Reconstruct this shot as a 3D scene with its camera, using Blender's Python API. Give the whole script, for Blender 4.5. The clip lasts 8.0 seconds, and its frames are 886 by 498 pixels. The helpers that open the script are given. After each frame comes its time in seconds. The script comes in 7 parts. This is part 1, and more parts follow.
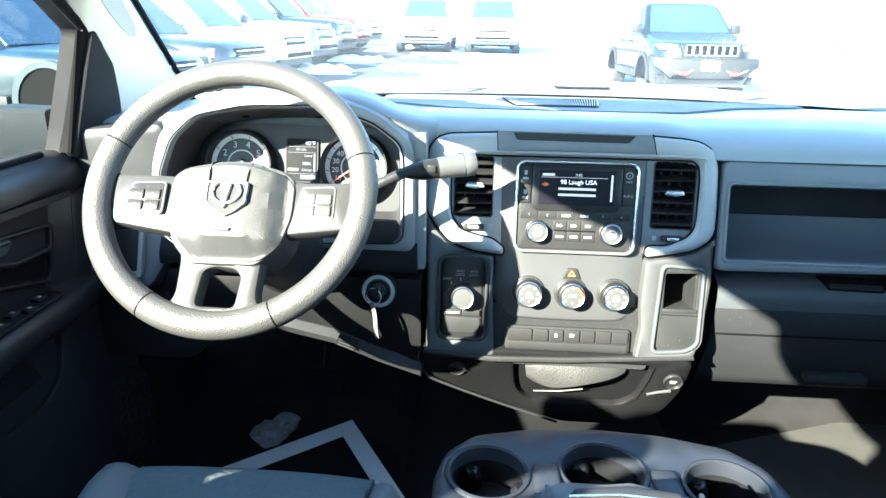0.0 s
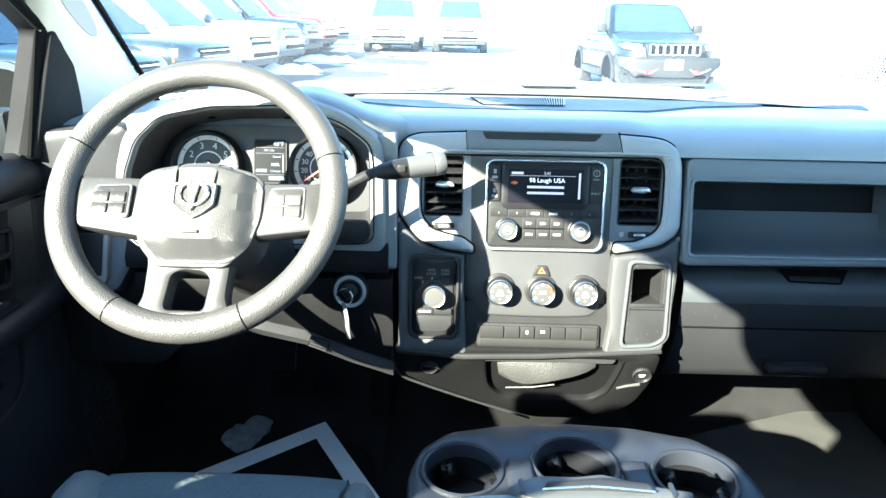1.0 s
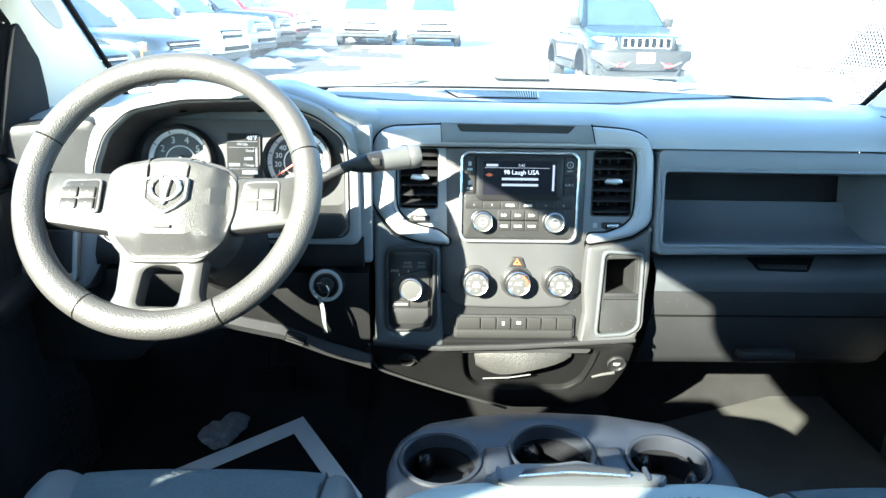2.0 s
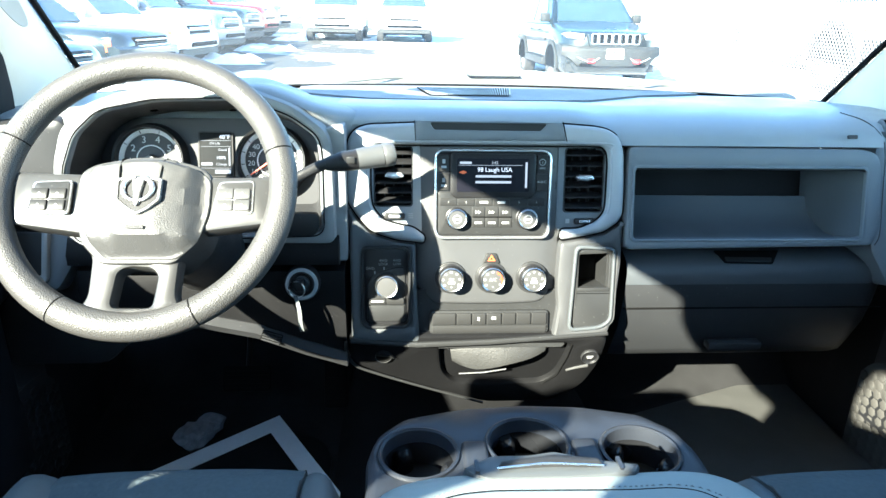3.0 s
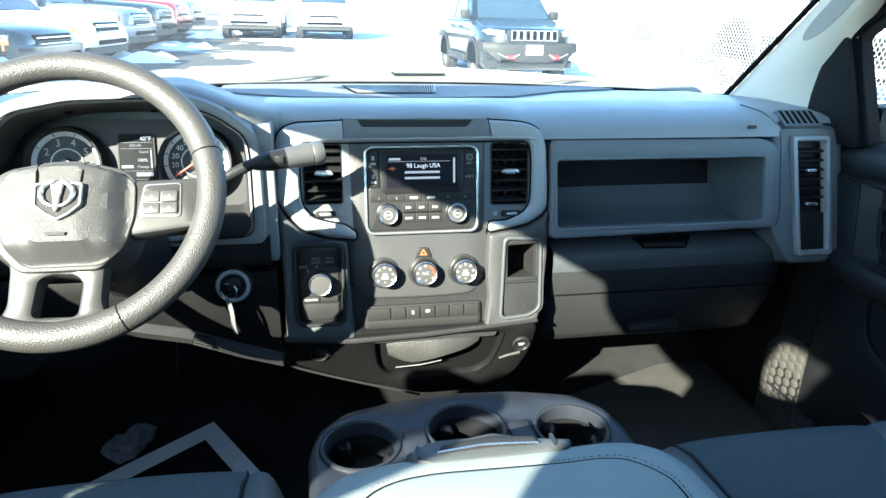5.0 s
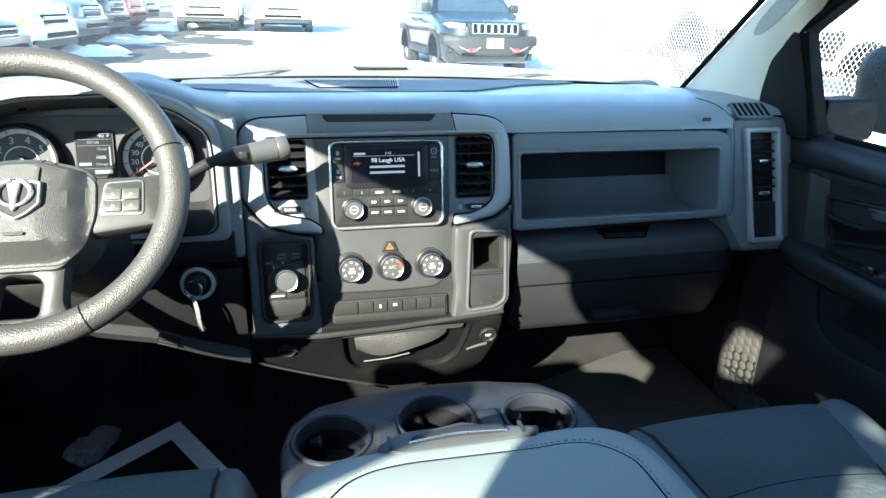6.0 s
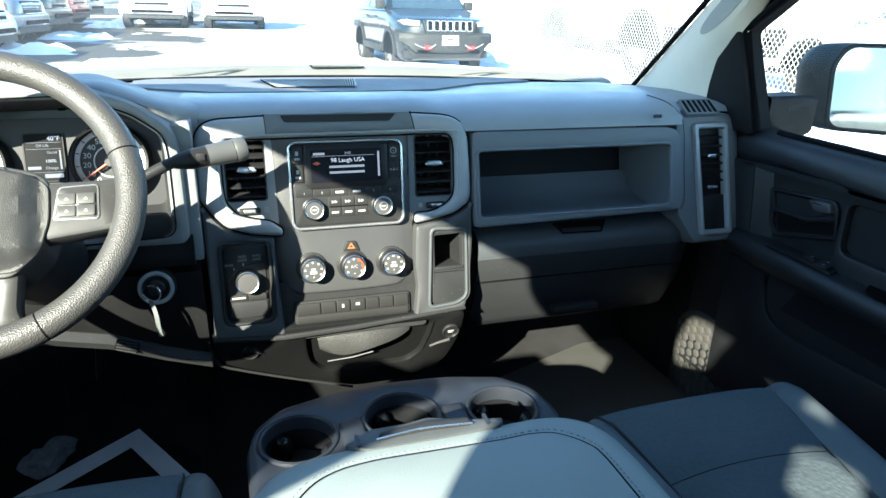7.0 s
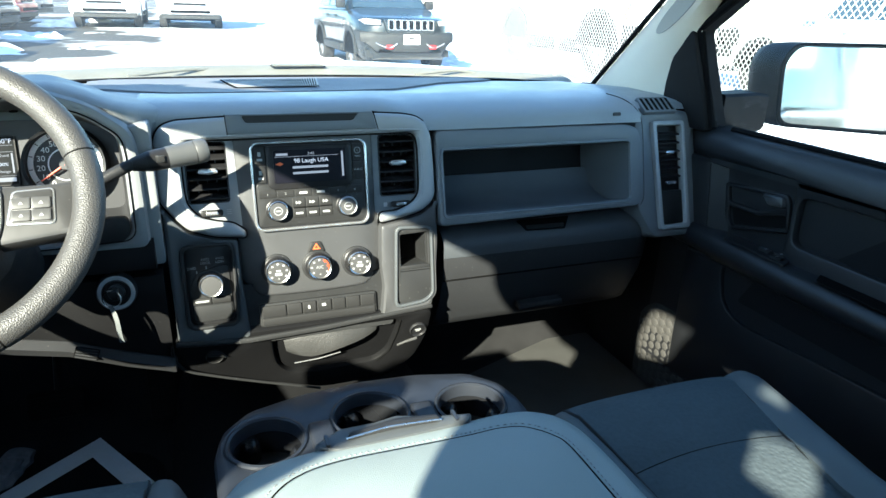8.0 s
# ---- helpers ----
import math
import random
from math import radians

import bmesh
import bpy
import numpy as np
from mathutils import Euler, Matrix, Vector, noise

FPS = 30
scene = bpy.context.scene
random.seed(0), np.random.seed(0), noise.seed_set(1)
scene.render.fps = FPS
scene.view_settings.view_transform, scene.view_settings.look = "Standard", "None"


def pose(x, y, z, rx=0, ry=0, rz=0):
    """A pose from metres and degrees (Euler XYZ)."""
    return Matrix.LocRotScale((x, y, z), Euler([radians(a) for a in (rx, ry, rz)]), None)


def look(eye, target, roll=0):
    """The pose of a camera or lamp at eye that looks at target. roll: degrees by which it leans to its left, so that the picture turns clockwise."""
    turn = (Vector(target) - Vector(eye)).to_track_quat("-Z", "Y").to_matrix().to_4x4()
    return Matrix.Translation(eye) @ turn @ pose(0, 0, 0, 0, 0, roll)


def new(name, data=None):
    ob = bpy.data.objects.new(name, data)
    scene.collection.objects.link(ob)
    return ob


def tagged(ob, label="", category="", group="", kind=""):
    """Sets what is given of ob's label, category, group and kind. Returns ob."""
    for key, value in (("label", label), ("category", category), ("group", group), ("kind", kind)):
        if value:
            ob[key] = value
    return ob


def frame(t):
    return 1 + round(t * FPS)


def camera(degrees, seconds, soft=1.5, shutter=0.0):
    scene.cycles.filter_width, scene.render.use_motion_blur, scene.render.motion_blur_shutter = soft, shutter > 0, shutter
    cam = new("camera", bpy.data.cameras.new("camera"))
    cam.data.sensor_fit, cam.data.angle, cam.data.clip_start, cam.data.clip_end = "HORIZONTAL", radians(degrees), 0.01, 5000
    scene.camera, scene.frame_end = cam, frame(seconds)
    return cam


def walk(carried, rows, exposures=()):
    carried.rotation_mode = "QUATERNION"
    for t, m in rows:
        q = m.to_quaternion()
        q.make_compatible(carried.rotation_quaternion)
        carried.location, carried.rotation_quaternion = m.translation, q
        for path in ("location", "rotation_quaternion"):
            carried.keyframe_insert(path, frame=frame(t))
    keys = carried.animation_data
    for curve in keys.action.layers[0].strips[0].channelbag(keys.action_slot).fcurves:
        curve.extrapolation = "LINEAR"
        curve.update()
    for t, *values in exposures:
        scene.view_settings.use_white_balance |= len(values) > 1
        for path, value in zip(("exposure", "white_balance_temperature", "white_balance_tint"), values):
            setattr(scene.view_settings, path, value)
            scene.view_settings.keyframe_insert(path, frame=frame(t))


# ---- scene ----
cam = camera(69.3, 8.0)
PATH = [
    (0, -0.1549, -1.0249, 0.9169, 70.622, -0.915, 3.967),
    (0.5, -0.1545, -1.0273, 0.9169, 70.627, -0.926, 2.533),
    (1, -0.1549, -1.0291, 0.9172, 70.649, -0.944, 1.209),
    (1.5, -0.1541, -1.0309, 0.9152, 70.445, -0.944, 0.086),
    (3, -0.1573, -1.0417, 0.9213, 69.831, -1.137, -3.485),
    (3.5, -0.1605, -1.0482, 0.9237, 69.884, -1.157, -4.969),
    (4, -0.162, -1.0538, 0.924, 69.857, -1.191, -6.791),
    (5.5, -0.1653, -1.0654, 0.9252, 69.514, -1.292, -11.733),
    (6, -0.1685, -1.0704, 0.9275, 69.213, -1.405, -13.455),
    (6.5, -0.1728, -1.076, 0.9294, 69.108, -1.478, -15.426),
    (7, -0.1745, -1.0795, 0.9327, 69.06, -1.525, -17.283),
    (7.5, -0.1769, -1.082, 0.9336, 69.052, -1.615, -19.041),
    (8, -0.1771, -1.0841, 0.9335, 69.086, -1.659, -20.567),
]
walk(cam, [(r[0], pose(*r[1:])) for r in PATH], exposures=[(0, 3.93, 5800, -2), (3.5, 3.62, 5800, -2), (5.5, 3.1, 5800, -2), (8, 2.85, 5800, -2)])

# ---- light ----
SUN_WAY = Vector((0.84, 1.0, -0.68)).normalized()      # the way the sunlight travels: from behind the driver's side
sun_el = math.asin(-SUN_WAY.z)
sun_az = math.atan2(-SUN_WAY.x, -SUN_WAY.y)
world = bpy.data.worlds.new("winter_sky")
scene.world = world
world.use_nodes = True
wn = world.node_tree.nodes
sky = wn.new("ShaderNodeTexSky")
sky.sky_type, sky.sun_disc = "NISHITA", False
sky.sun_elevation, sky.sun_rotation = sun_el, sun_az
sky.air_density, sky.dust_density, sky.ozone_density = 1.0, 0.3, 2.0
world.node_tree.links.new(sky.outputs[0], wn["Background"].inputs[0])
wn["Background"].inputs[1].default_value = 0.095
sun_data = bpy.data.lights.new("sun", "SUN")
sun_data.energy, sun_data.angle, sun_data.color = 4.0, radians(0.5), (1.0, 0.86, 0.68)
sun = new("sun", sun_data)
sun.matrix_world = look((-8, -9, 8), Vector((-8, -9, 8)) + SUN_WAY)


# ---- materials ----
def nodes_of(name):
    m = bpy.data.materials.new(name)
    m.use_nodes = True
    return m, m.node_tree.nodes, m.node_tree.links, m.node_tree.nodes["Principled BSDF"]


def mat(name, color, rough=0.5, metal=0.0, grain=900.0, bump=0.0, var=0.08, cells=False, stain=14.0, spec=0.5, coat=0.0, dust=0.0):
    """A procedural surface: colour with fine and broad variation, grain relief, uneven gloss, some dust specks."""
    m, n, l, b = nodes_of(name)
    co = n.new("ShaderNodeTexCoord")
    fine = n.new("ShaderNodeTexNoise")
    fine.inputs["Scale"].default_value, fine.inputs["Detail"].default_value = grain, 2.0
    broad = n.new("ShaderNodeTexNoise")
    broad.inputs["Scale"].default_value, broad.inputs["Detail"].default_value = stain, 5.0
    for t in (fine, broad):
        l.new(co.outputs["Object"], t.inputs["Vector"])
    add = n.new("ShaderNodeMath")
    add.operation = "ADD"
    l.new(fine.outputs["Fac"], add.inputs[0]), l.new(broad.outputs["Fac"], add.inputs[1])
    span = n.new("ShaderNodeMapRange")
    span.inputs["From Min"].default_value, span.inputs["From Max"].default_value = 0.6, 1.4
    span.inputs["To Min"].default_value, span.inputs["To Max"].default_value = 1 - var, 1 + var
    l.new(add.outputs[0], span.inputs["Value"])
    mul = n.new("ShaderNodeMix")
    mul.data_type, mul.blend_type = "RGBA", "MULTIPLY"
    mul.inputs["Factor"].default_value = 1.0
    mul.inputs["A"].default_value = (*color, 1)
    grey = n.new("ShaderNodeCombineColor")
    for k in range(3):
        l.new(span.outputs[0], grey.inputs[k])
    l.new(grey.outputs[0], mul.inputs["B"])
    out = mul.outputs["Result"]
    if dust:
        speck = n.new("ShaderNodeTexVoronoi")
        speck.inputs["Scale"].default_value = 95.0
        l.new(co.outputs["Object"], speck.inputs["Vector"])
        cut = n.new("ShaderNodeMapRange")
        cut.inputs["From Min"].default_value, cut.inputs["From Max"].default_value = 0.10, 0.02
        cut.inputs["To Max"].default_value = dust
        l.new(speck.outputs["Distance"], cut.inputs["Value"])
        dm = n.new("ShaderNodeMix")
        dm.data_type = "RGBA"
        l.new(cut.outputs[0], dm.inputs["Factor"])
        l.new(out, dm.inputs["A"])
        dm.inputs["B"].default_value = (0.45, 0.44, 0.42, 1)
        out = dm.outputs["Result"]
    l.new(out, b.inputs["Base Color"])
    rr = n.new("ShaderNodeMapRange")
    rr.inputs["From Min"].default_value, rr.inputs["From Max"].default_value = 0.3, 0.7
    rr.inputs["To Min"].default_value, rr.inputs["To Max"].default_value = max(0.03, rough - 0.07), min(1.0, rough + 0.07)
    l.new(broad.outputs["Fac"], rr.inputs["Value"])
    l.new(rr.outputs[0], b.inputs["Roughness"])
    b.inputs["Metallic"].default_value = metal
    b.inputs["Specular IOR Level"].default_value = spec
    b.inputs["Coat Weight"].default_value = coat
    if bump:
        bn = n.new("ShaderNodeBump")
        bn.inputs["Strength"].default_value, bn.inputs["Distance"].default_value = min(1.0, bump), 0.0012
        if cells:
            v = n.new("ShaderNodeTexVoronoi")
            v.feature = "SMOOTH_F1"
            v.inputs["Scale"].default_value = grain
            l.new(co.outputs["Object"], v.inputs["Vector"])
            l.new(v.outputs["Distance"], bn.inputs["Height"])
        else:
            l.new(fine.outputs["Fac"], bn.inputs["Height"])
        l.new(bn.outputs[0], b.inputs["Normal"])
    return m


def pane(name, tint, gloss=0.025, film=0.0):
    """A thin clear pane: light passes straight, with a faint mirror image."""
    m, n, l, b = nodes_of(name)
    n.remove(b)
    tr, gl, mx = (n.new("ShaderNode" + k) for k in ("BsdfTransparent", "BsdfGlossy", "MixShader"))
    tr.inputs[0].default_value = (*tint, 1)
    gl.inputs["Roughness"].default_value = 0.03
    mx.inputs[0].default_value = gloss
    if gloss > 0.02:
        fz, pw, sc = n.new("ShaderNodeLayerWeight"), n.new("ShaderNodeMath"), n.new("ShaderNodeMapRange")
        pw.operation = "POWER"
        pw.inputs[1].default_value = 5.0
        sc.inputs["To Min"].default_value, sc.inputs["To Max"].default_value = gloss, 0.75
        l.new(fz.outputs["Facing"], pw.inputs[0]), l.new(pw.outputs[0], sc.inputs["Value"]), l.new(sc.outputs[0], mx.inputs[0])
    l.new(tr.outputs[0], mx.inputs[1]), l.new(gl.outputs[0], mx.inputs[2])
    last = mx
    if film:
        # a thin uneven film that scatters the outside light, for dust and veiling glare
        du, dx, nz, co, rg = (n.new("ShaderNode" + k) for k in ("BsdfTranslucent", "MixShader", "TexNoise", "TexCoord", "MapRange"))
        du.inputs[0].default_value = (1.0, 0.93, 0.82, 1)
        nz.inputs["Scale"].default_value, nz.inputs["Detail"].default_value = 5.0, 6.0
        l.new(co.outputs["Object"], nz.inputs["Vector"]), l.new(nz.outputs["Fac"], rg.inputs["Value"])
        rg.inputs["From Min"].default_value, rg.inputs["From Max"].default_value = 0.3, 0.7
        rg.inputs["To Min"].default_value, rg.inputs["To Max"].default_value = film * 0.6, film * 1.4
        l.new(rg.outputs[0], dx.inputs[0]), l.new(mx.outputs[0], dx.inputs[1]), l.new(du.outputs[0], dx.inputs[2])
        last = dx
    l.new(last.outputs[0], n["Material Output"].inputs[0])
    return m


def glow(name, color, power):
    m, n, l, b = nodes_of(name)
    b.inputs["Base Color"].default_value = (0.02, 0.02, 0.02, 1)
    b.inputs["Emission Color"].default_value = (*color, 1)
    b.inputs["Emission Strength"].default_value = power
    return m


M_PAD = mat("dash_pad_vinyl", (0.235, 0.256, 0.270), 0.38, grain=1400, bump=0.25, var=0.06, dust=0.12)
M_PADTOP = mat("dash_top_vinyl", (0.13, 0.137, 0.15), 0.65, grain=1200, bump=0.3, var=0.08, dust=0.25)
M_PANEL = mat("dash_panel_plastic", (0.21, 0.22, 0.23), 0.5, grain=1500, bump=0.22, var=0.05, dust=0.1)
M_SILVER = mat("bezel_silver_paint", (0.30, 0.312, 0.322), 0.42, metal=0.15, grain=2200, bump=0.05, var=0.04)
M_POD = mat("pod_slate_plastic", (0.058, 0.064, 0.069), 0.42, grain=1500, bump=0.2, var=0.05, dust=0.1)
M_LOWER = mat("lower_dash_plastic", (0.023, 0.0235, 0.025), 0.42, grain=1300, bump=0.3, var=0.08, dust=0.2, spec=0.25)
M_DARK = mat("charcoal_plastic", (0.023, 0.0235, 0.024), 0.38, grain=1600, bump=0.15, var=0.08, dust=0.25, spec=0.25)
M_BLACK = mat("black_plastic", (0.014, 0.014, 0.015), 0.38, grain=1400, bump=0.1, var=0.1, spec=0.3)
# lower stack plastic; on driver and knee panels it stands in for shade
M_BOWL = mat("bowl_black_and_shade", (0.007, 0.007, 0.0075), 0.5, grain=1400, bump=0.2, var=0.1, dust=0.05, spec=0.12)
M_FRAME = mat("door_frame_black", (0.010, 0.010, 0.011), 0.7, grain=900, bump=0.2, var=0.1, spec=0.12)
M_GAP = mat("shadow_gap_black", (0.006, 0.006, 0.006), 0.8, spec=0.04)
M_SATIN = mat("satin_chrome_trim", (0.62, 0.63, 0.64), 0.22, metal=0.85, grain=600, var=0.03)
M_CHROME = mat("chrome", (0.50, 0.50, 0.50), 0.30, metal=1.0, grain=300, var=0.02)
M_EMBLEM = mat("emblem_silver", (0.42, 0.42, 0.42), 0.28, metal=0.8, grain=300, var=0.04)
M_WHEEL = mat("wheel_rim_vinyl", (0.046, 0.045, 0.044), 0.47, grain=650, bump=0.55, var=0.10, cells=True)
M_HUB = mat("airbag_cover_vinyl", (0.037, 0.037, 0.037), 0.48, grain=1100, bump=0.40, var=0.08, cells=True, dust=0.15)
M_SPOKE = mat("spoke_silver_plastic", (0.036, 0.036, 0.036), 0.36, metal=0.1, grain=1500, bump=0.06, var=0.05, dust=0.15)
M_BUTTON = mat("button_plastic", (0.022, 0.022, 0.022), 0.45, grain=1500, bump=0.1, var=0.06, spec=0.2)
M_KNOBFACE = mat("knob_face_grey", (0.058, 0.058, 0.058), 0.35, grain=900, var=0.05)
M_WHITE = mat("white_print", (0.32, 0.325, 0.325), 0.5, var=0.02)
M_RED = mat("red_print", (0.65, 0.07, 0.02), 0.5, var=0.02)
M_ORANGE = mat("orange_print", (0.65, 0.12, 0.03), 0.5, var=0.02)
M_LEATHER = mat("armrest_vinyl", (0.222, 0.258, 0.256), 0.5, grain=1000, bump=0.2, var=0.05, cells=True)
M_CLOTH = mat("seat_cloth", (0.070, 0.088, 0.098), 0.9, grain=170, bump=0.8, var=0.12, cells=True, spec=0.15)
M_BOLSTER = mat("seat_bolster_vinyl", (0.078, 0.095, 0.103), 0.55, grain=1000, bump=0.25, var=0.06, cells=True)
M_THREAD = mat("stitch_thread", (0.19, 0.195, 0.20), 0.8, var=0.05)
M_CARPET = mat("floor_carpet", (0.020, 0.020, 0.0205), 1.0, grain=1500, bump=0.8, var=0.3, spec=0.05)
M_MAT = mat("black_rubber_and_shade", (0.008, 0.008, 0.0085), 0.75, grain=900, bump=0.3, var=0.2, spec=0.12)
M_VINYLFLOOR = mat("floor_streak_vinyl", (0.070, 0.070, 0.066), 0.8, grain=500, bump=0.7, var=0.2, stain=20, spec=0.1)
M_DOOR = mat("door_panel_plastic", (0.013, 0.014, 0.016), 0.40, grain=1200, bump=0.25, var=0.06, spec=0.45)
M_DOORDARK = mat("door_insert_dark", (0.014, 0.0145, 0.016), 0.55, grain=1200, bump=0.3, var=0.08, spec=0.25)
M_PILLAR = mat("pillar_trim_light", (0.72, 0.68, 0.58), 0.65, grain=1300, bump=0.2, var=0.05)
M_LINER = mat("headliner_cloth", (0.30, 0.295, 0.28), 0.95, grain=1500, bump=0.4, var=0.06)
M_TAG = mat("worn_tag_card", (0.11, 0.12, 0.12), 0.6, grain=300, var=0.15, stain=60)
M_GRIP = mat("lever_grip_grey", (0.062, 0.064, 0.066), 0.42, grain=1200, bump=0.15, var=0.06)
M_TRIP = mat("trip_screen_grey", (0.016, 0.017, 0.018), 0.7, grain=200, var=0.05, spec=0.06)
M_PAPER = mat("paper_mat_white", (0.75, 0.76, 0.78), 0.8, grain=300, var=0.05, stain=30)
M_STEEL = mat("key_metal", (0.55, 0.54, 0.52), 0.28, metal=1.0, grain=300, var=0.06)
M_CUP = mat("cup_liner", (0.009, 0.0095, 0.011), 0.25, grain=900, bump=0.1, var=0.1, spec=0.35)
M_TRAY = mat("console_tray_plastic", (0.020, 0.023, 0.030), 0.36, grain=1300, bump=0.12, var=0.06, dust=0.05, spec=0.35)
M_SPEAKER = mat("speaker_grille_plastic", (0.062, 0.060, 0.056), 0.8, grain=700, bump=0.3, var=0.12, spec=0.15)
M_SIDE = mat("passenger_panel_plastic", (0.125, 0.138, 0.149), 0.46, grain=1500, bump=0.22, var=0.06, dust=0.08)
# lighter than the flap behind it, for sun caught by the lip
M_LIP = mat("lip_grained_sunlit", (0.026, 0.026, 0.0255), 0.42, grain=500, bump=0.4, var=0.08, cells=True)
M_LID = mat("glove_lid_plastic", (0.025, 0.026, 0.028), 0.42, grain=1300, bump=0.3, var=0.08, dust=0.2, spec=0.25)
# the lid plastic again, lightened because the shelf faces the sky
M_LIDSKY = mat("lid_plastic_skylit", (0.054, 0.060, 0.067), 0.45, grain=1300, bump=0.3, var=0.08, dust=0.15, spec=0.3)
# tone of the bin inside, darker than the passenger panel
M_BIN = mat("bin_inside_plastic", (0.075, 0.086, 0.098), 0.5, grain=1300, bump=0.25, var=0.06, spec=0.3)
M_SCREEN = mat("screen_glass", (0.006, 0.006, 0.010), 0.4, grain=100, var=0.02, spec=0.15)
M_LCD = glow("lcd_text", (0.75, 0.8, 0.95), 0.16)
M_LCDDIM = glow("lcd_text_dim", (0.7, 0.75, 0.9), 0.08)
M_DIALPRINT = mat("dial_print_white", (0.6, 0.6, 0.6), 0.5, var=0.02)
M_CLOCKFACE = mat("gauge_face", (0.018, 0.019, 0.022), 0.5, grain=800, var=0.05)
M_RING = mat("gauge_ring_silver", (0.72, 0.72, 0.74), 0.4, metal=0.1, grain=900, var=0.04)
M_BODYWHITE = mat("truck_white_paint", (0.74, 0.73, 0.70), 0.3, coat=0.6, grain=60, var=0.04)
M_COWL = mat("cowl_weathered_plastic", (0.15, 0.145, 0.12), 0.6, grain=400, bump=0.3, var=0.15)
M_RUBBER = mat("weatherstrip_rubber", (0.005, 0.005, 0.0055), 0.75, grain=500, bump=0.1, var=0.1, spec=0.06)
M_MIRROR = mat("mirror_glass", (0.92, 0.93, 0.94), 0.02, metal=1.0, grain=20, var=0.005)
M_SHELL = mat("mirror_shell_black", (0.009, 0.0105, 0.013), 0.6, grain=900, bump=0.2, var=0.08, spec=0.18)
M_GLASS = pane("window_glass", (0.93, 0.96, 0.95))
M_VEILED = pane("windscreen_glass_veiled", (0.94, 0.96, 0.95), 0.02, 0.062)


# ---- mesh helpers ----
def thing(name, label, category, group="", kind=""):
    return tagged(new(name), label, category, group, kind)


def finish(bm, m, angle=32):
    bmesh.ops.remove_doubles(bm, verts=bm.verts, dist=1e-6)
    bmesh.ops.recalc_face_normals(bm, faces=bm.faces)
    me = bpy.data.meshes.new("mesh")
    bm.to_mesh(me)
    bm.free()
    me.materials.append(m)
    me.shade_smooth()
    me.set_sharp_from_angle(angle=radians(angle))
    return me


def part(name, bm, m, parent, label="", angle=32):
    ob = new(name, finish(bm, m, angle))
    ob.parent = parent
    return tagged(ob, label)


def single(name, bm, m, label, category, group="", kind="", angle=32):
    return tagged(new(name, finish(bm, m, angle)), label, category, group, kind)


ID = Matrix.Identity(4)


def base(origin, u, v):
    """A local frame: u to the right, v up the face, w out of the face."""
    u, v = Vector(u).normalized(), Vector(v).normalized()
    w = u.cross(v)
    return Matrix.Translation(origin) @ Matrix((u, v, w)).transposed().to_4x4()


def box(x0, x1, y0, y1, z0, z1, r=0.0, seg=2, m=ID):
    bm = bmesh.new()
    bmesh.ops.create_cube(bm, size=1.0)
    for v in bm.verts:
        v.co = Vector(((x0 + x1) / 2 + v.co.x * (x1 - x0), (y0 + y1) / 2 + v.co.y * (y1 - y0), (z0 + z1) / 2 + v.co.z * (z1 - z0)))
    if r:
        bmesh.ops.bevel(bm, geom=list(bm.edges), offset=r, segments=seg, affect="EDGES", profile=0.5, clamp_overlap=True)
    bm.transform(m)
    return bm


def rrect(u0, v0, u1, v1, r, n=5):
    out = []
    for cx, cy, a in ((u1 - r, v1 - r, 0), (u0 + r, v1 - r, 90), (u0 + r, v0 + r, 180), (u1 - r, v0 + r, 270)):
        for k in range(n + 1):
            t = radians(a + 90 * k / n)
            out.append((cx + r * math.cos(t), cy + r * math.sin(t)))
    return out


def rounded(poly, r, n=4):
    """A polygon with its corners rounded by r."""
    out = []
    c = len(poly)
    for i in range(c):
        p, a, b = Vector(poly[i]), Vector(poly[i - 1]), Vector(poly[(i + 1) % c])
        da, db = (a - p), (b - p)
        k = min(r, da.length * 0.45, db.length * 0.45)
        s, e = p + da.normalized() * k, p + db.normalized() * k
        for j in range(n + 1):
            t = j / n
            out.append(tuple(s * (1 - t) ** 2 + p * 2 * t * (1 - t) + e * t * t))
    return out


def circle(u, v, r, n=28):
    return [(u + r * math.cos(2 * math.pi * k / n), v + r * math.sin(2 * math.pi * k / n)) for k in range(n)]


def area2(poly):
    return sum(poly[i - 1][0] * poly[i][1] - poly[i][0] * poly[i - 1][1] for i in range(len(poly))) / 2


def grow(poly, d):
    """The polygon offset outward by d."""
    s = 1 if area2(poly) > 0 else -1
    out = []
    c = len(poly)
    for i in range(c):
        p, a, b = Vector(poly[i]), Vector(poly[i - 1]), Vector(poly[(i + 1) % c])
        e1, e2 = (p - a).normalized(), (b - p).normalized()
        n1, n2 = Vector((e1.y, -e1.x)) * s, Vector((e2.y, -e2.x)) * s
        nn = n1 + n2
        if nn.length < 1e-6:
            nn = n1
        nn.normalize()
        out.append(tuple(p + nn * d / max(0.5, nn.dot(n1))))
    return out


def ring_verts(bm, loop, w, m):
    return [bm.verts.new(m @ Vector((u, v, w))) for u, v in loop]


def bridge(bm, a, b):
    for i in range(len(a)):
        j = (i + 1) % len(a)
        bm.faces.new((a[i], a[j], b[j], b[i]))


def fill(bm, loops):
    edges = []
    for lp in loops:
        for i in range(len(lp)):
            e = bm.edges.get((lp[i - 1], lp[i])) or bm.edges.new((lp[i - 1], lp[i]))
            edges.append(e)
    bmesh.ops.triangle_fill(bm, use_beauty=True, edges=edges)


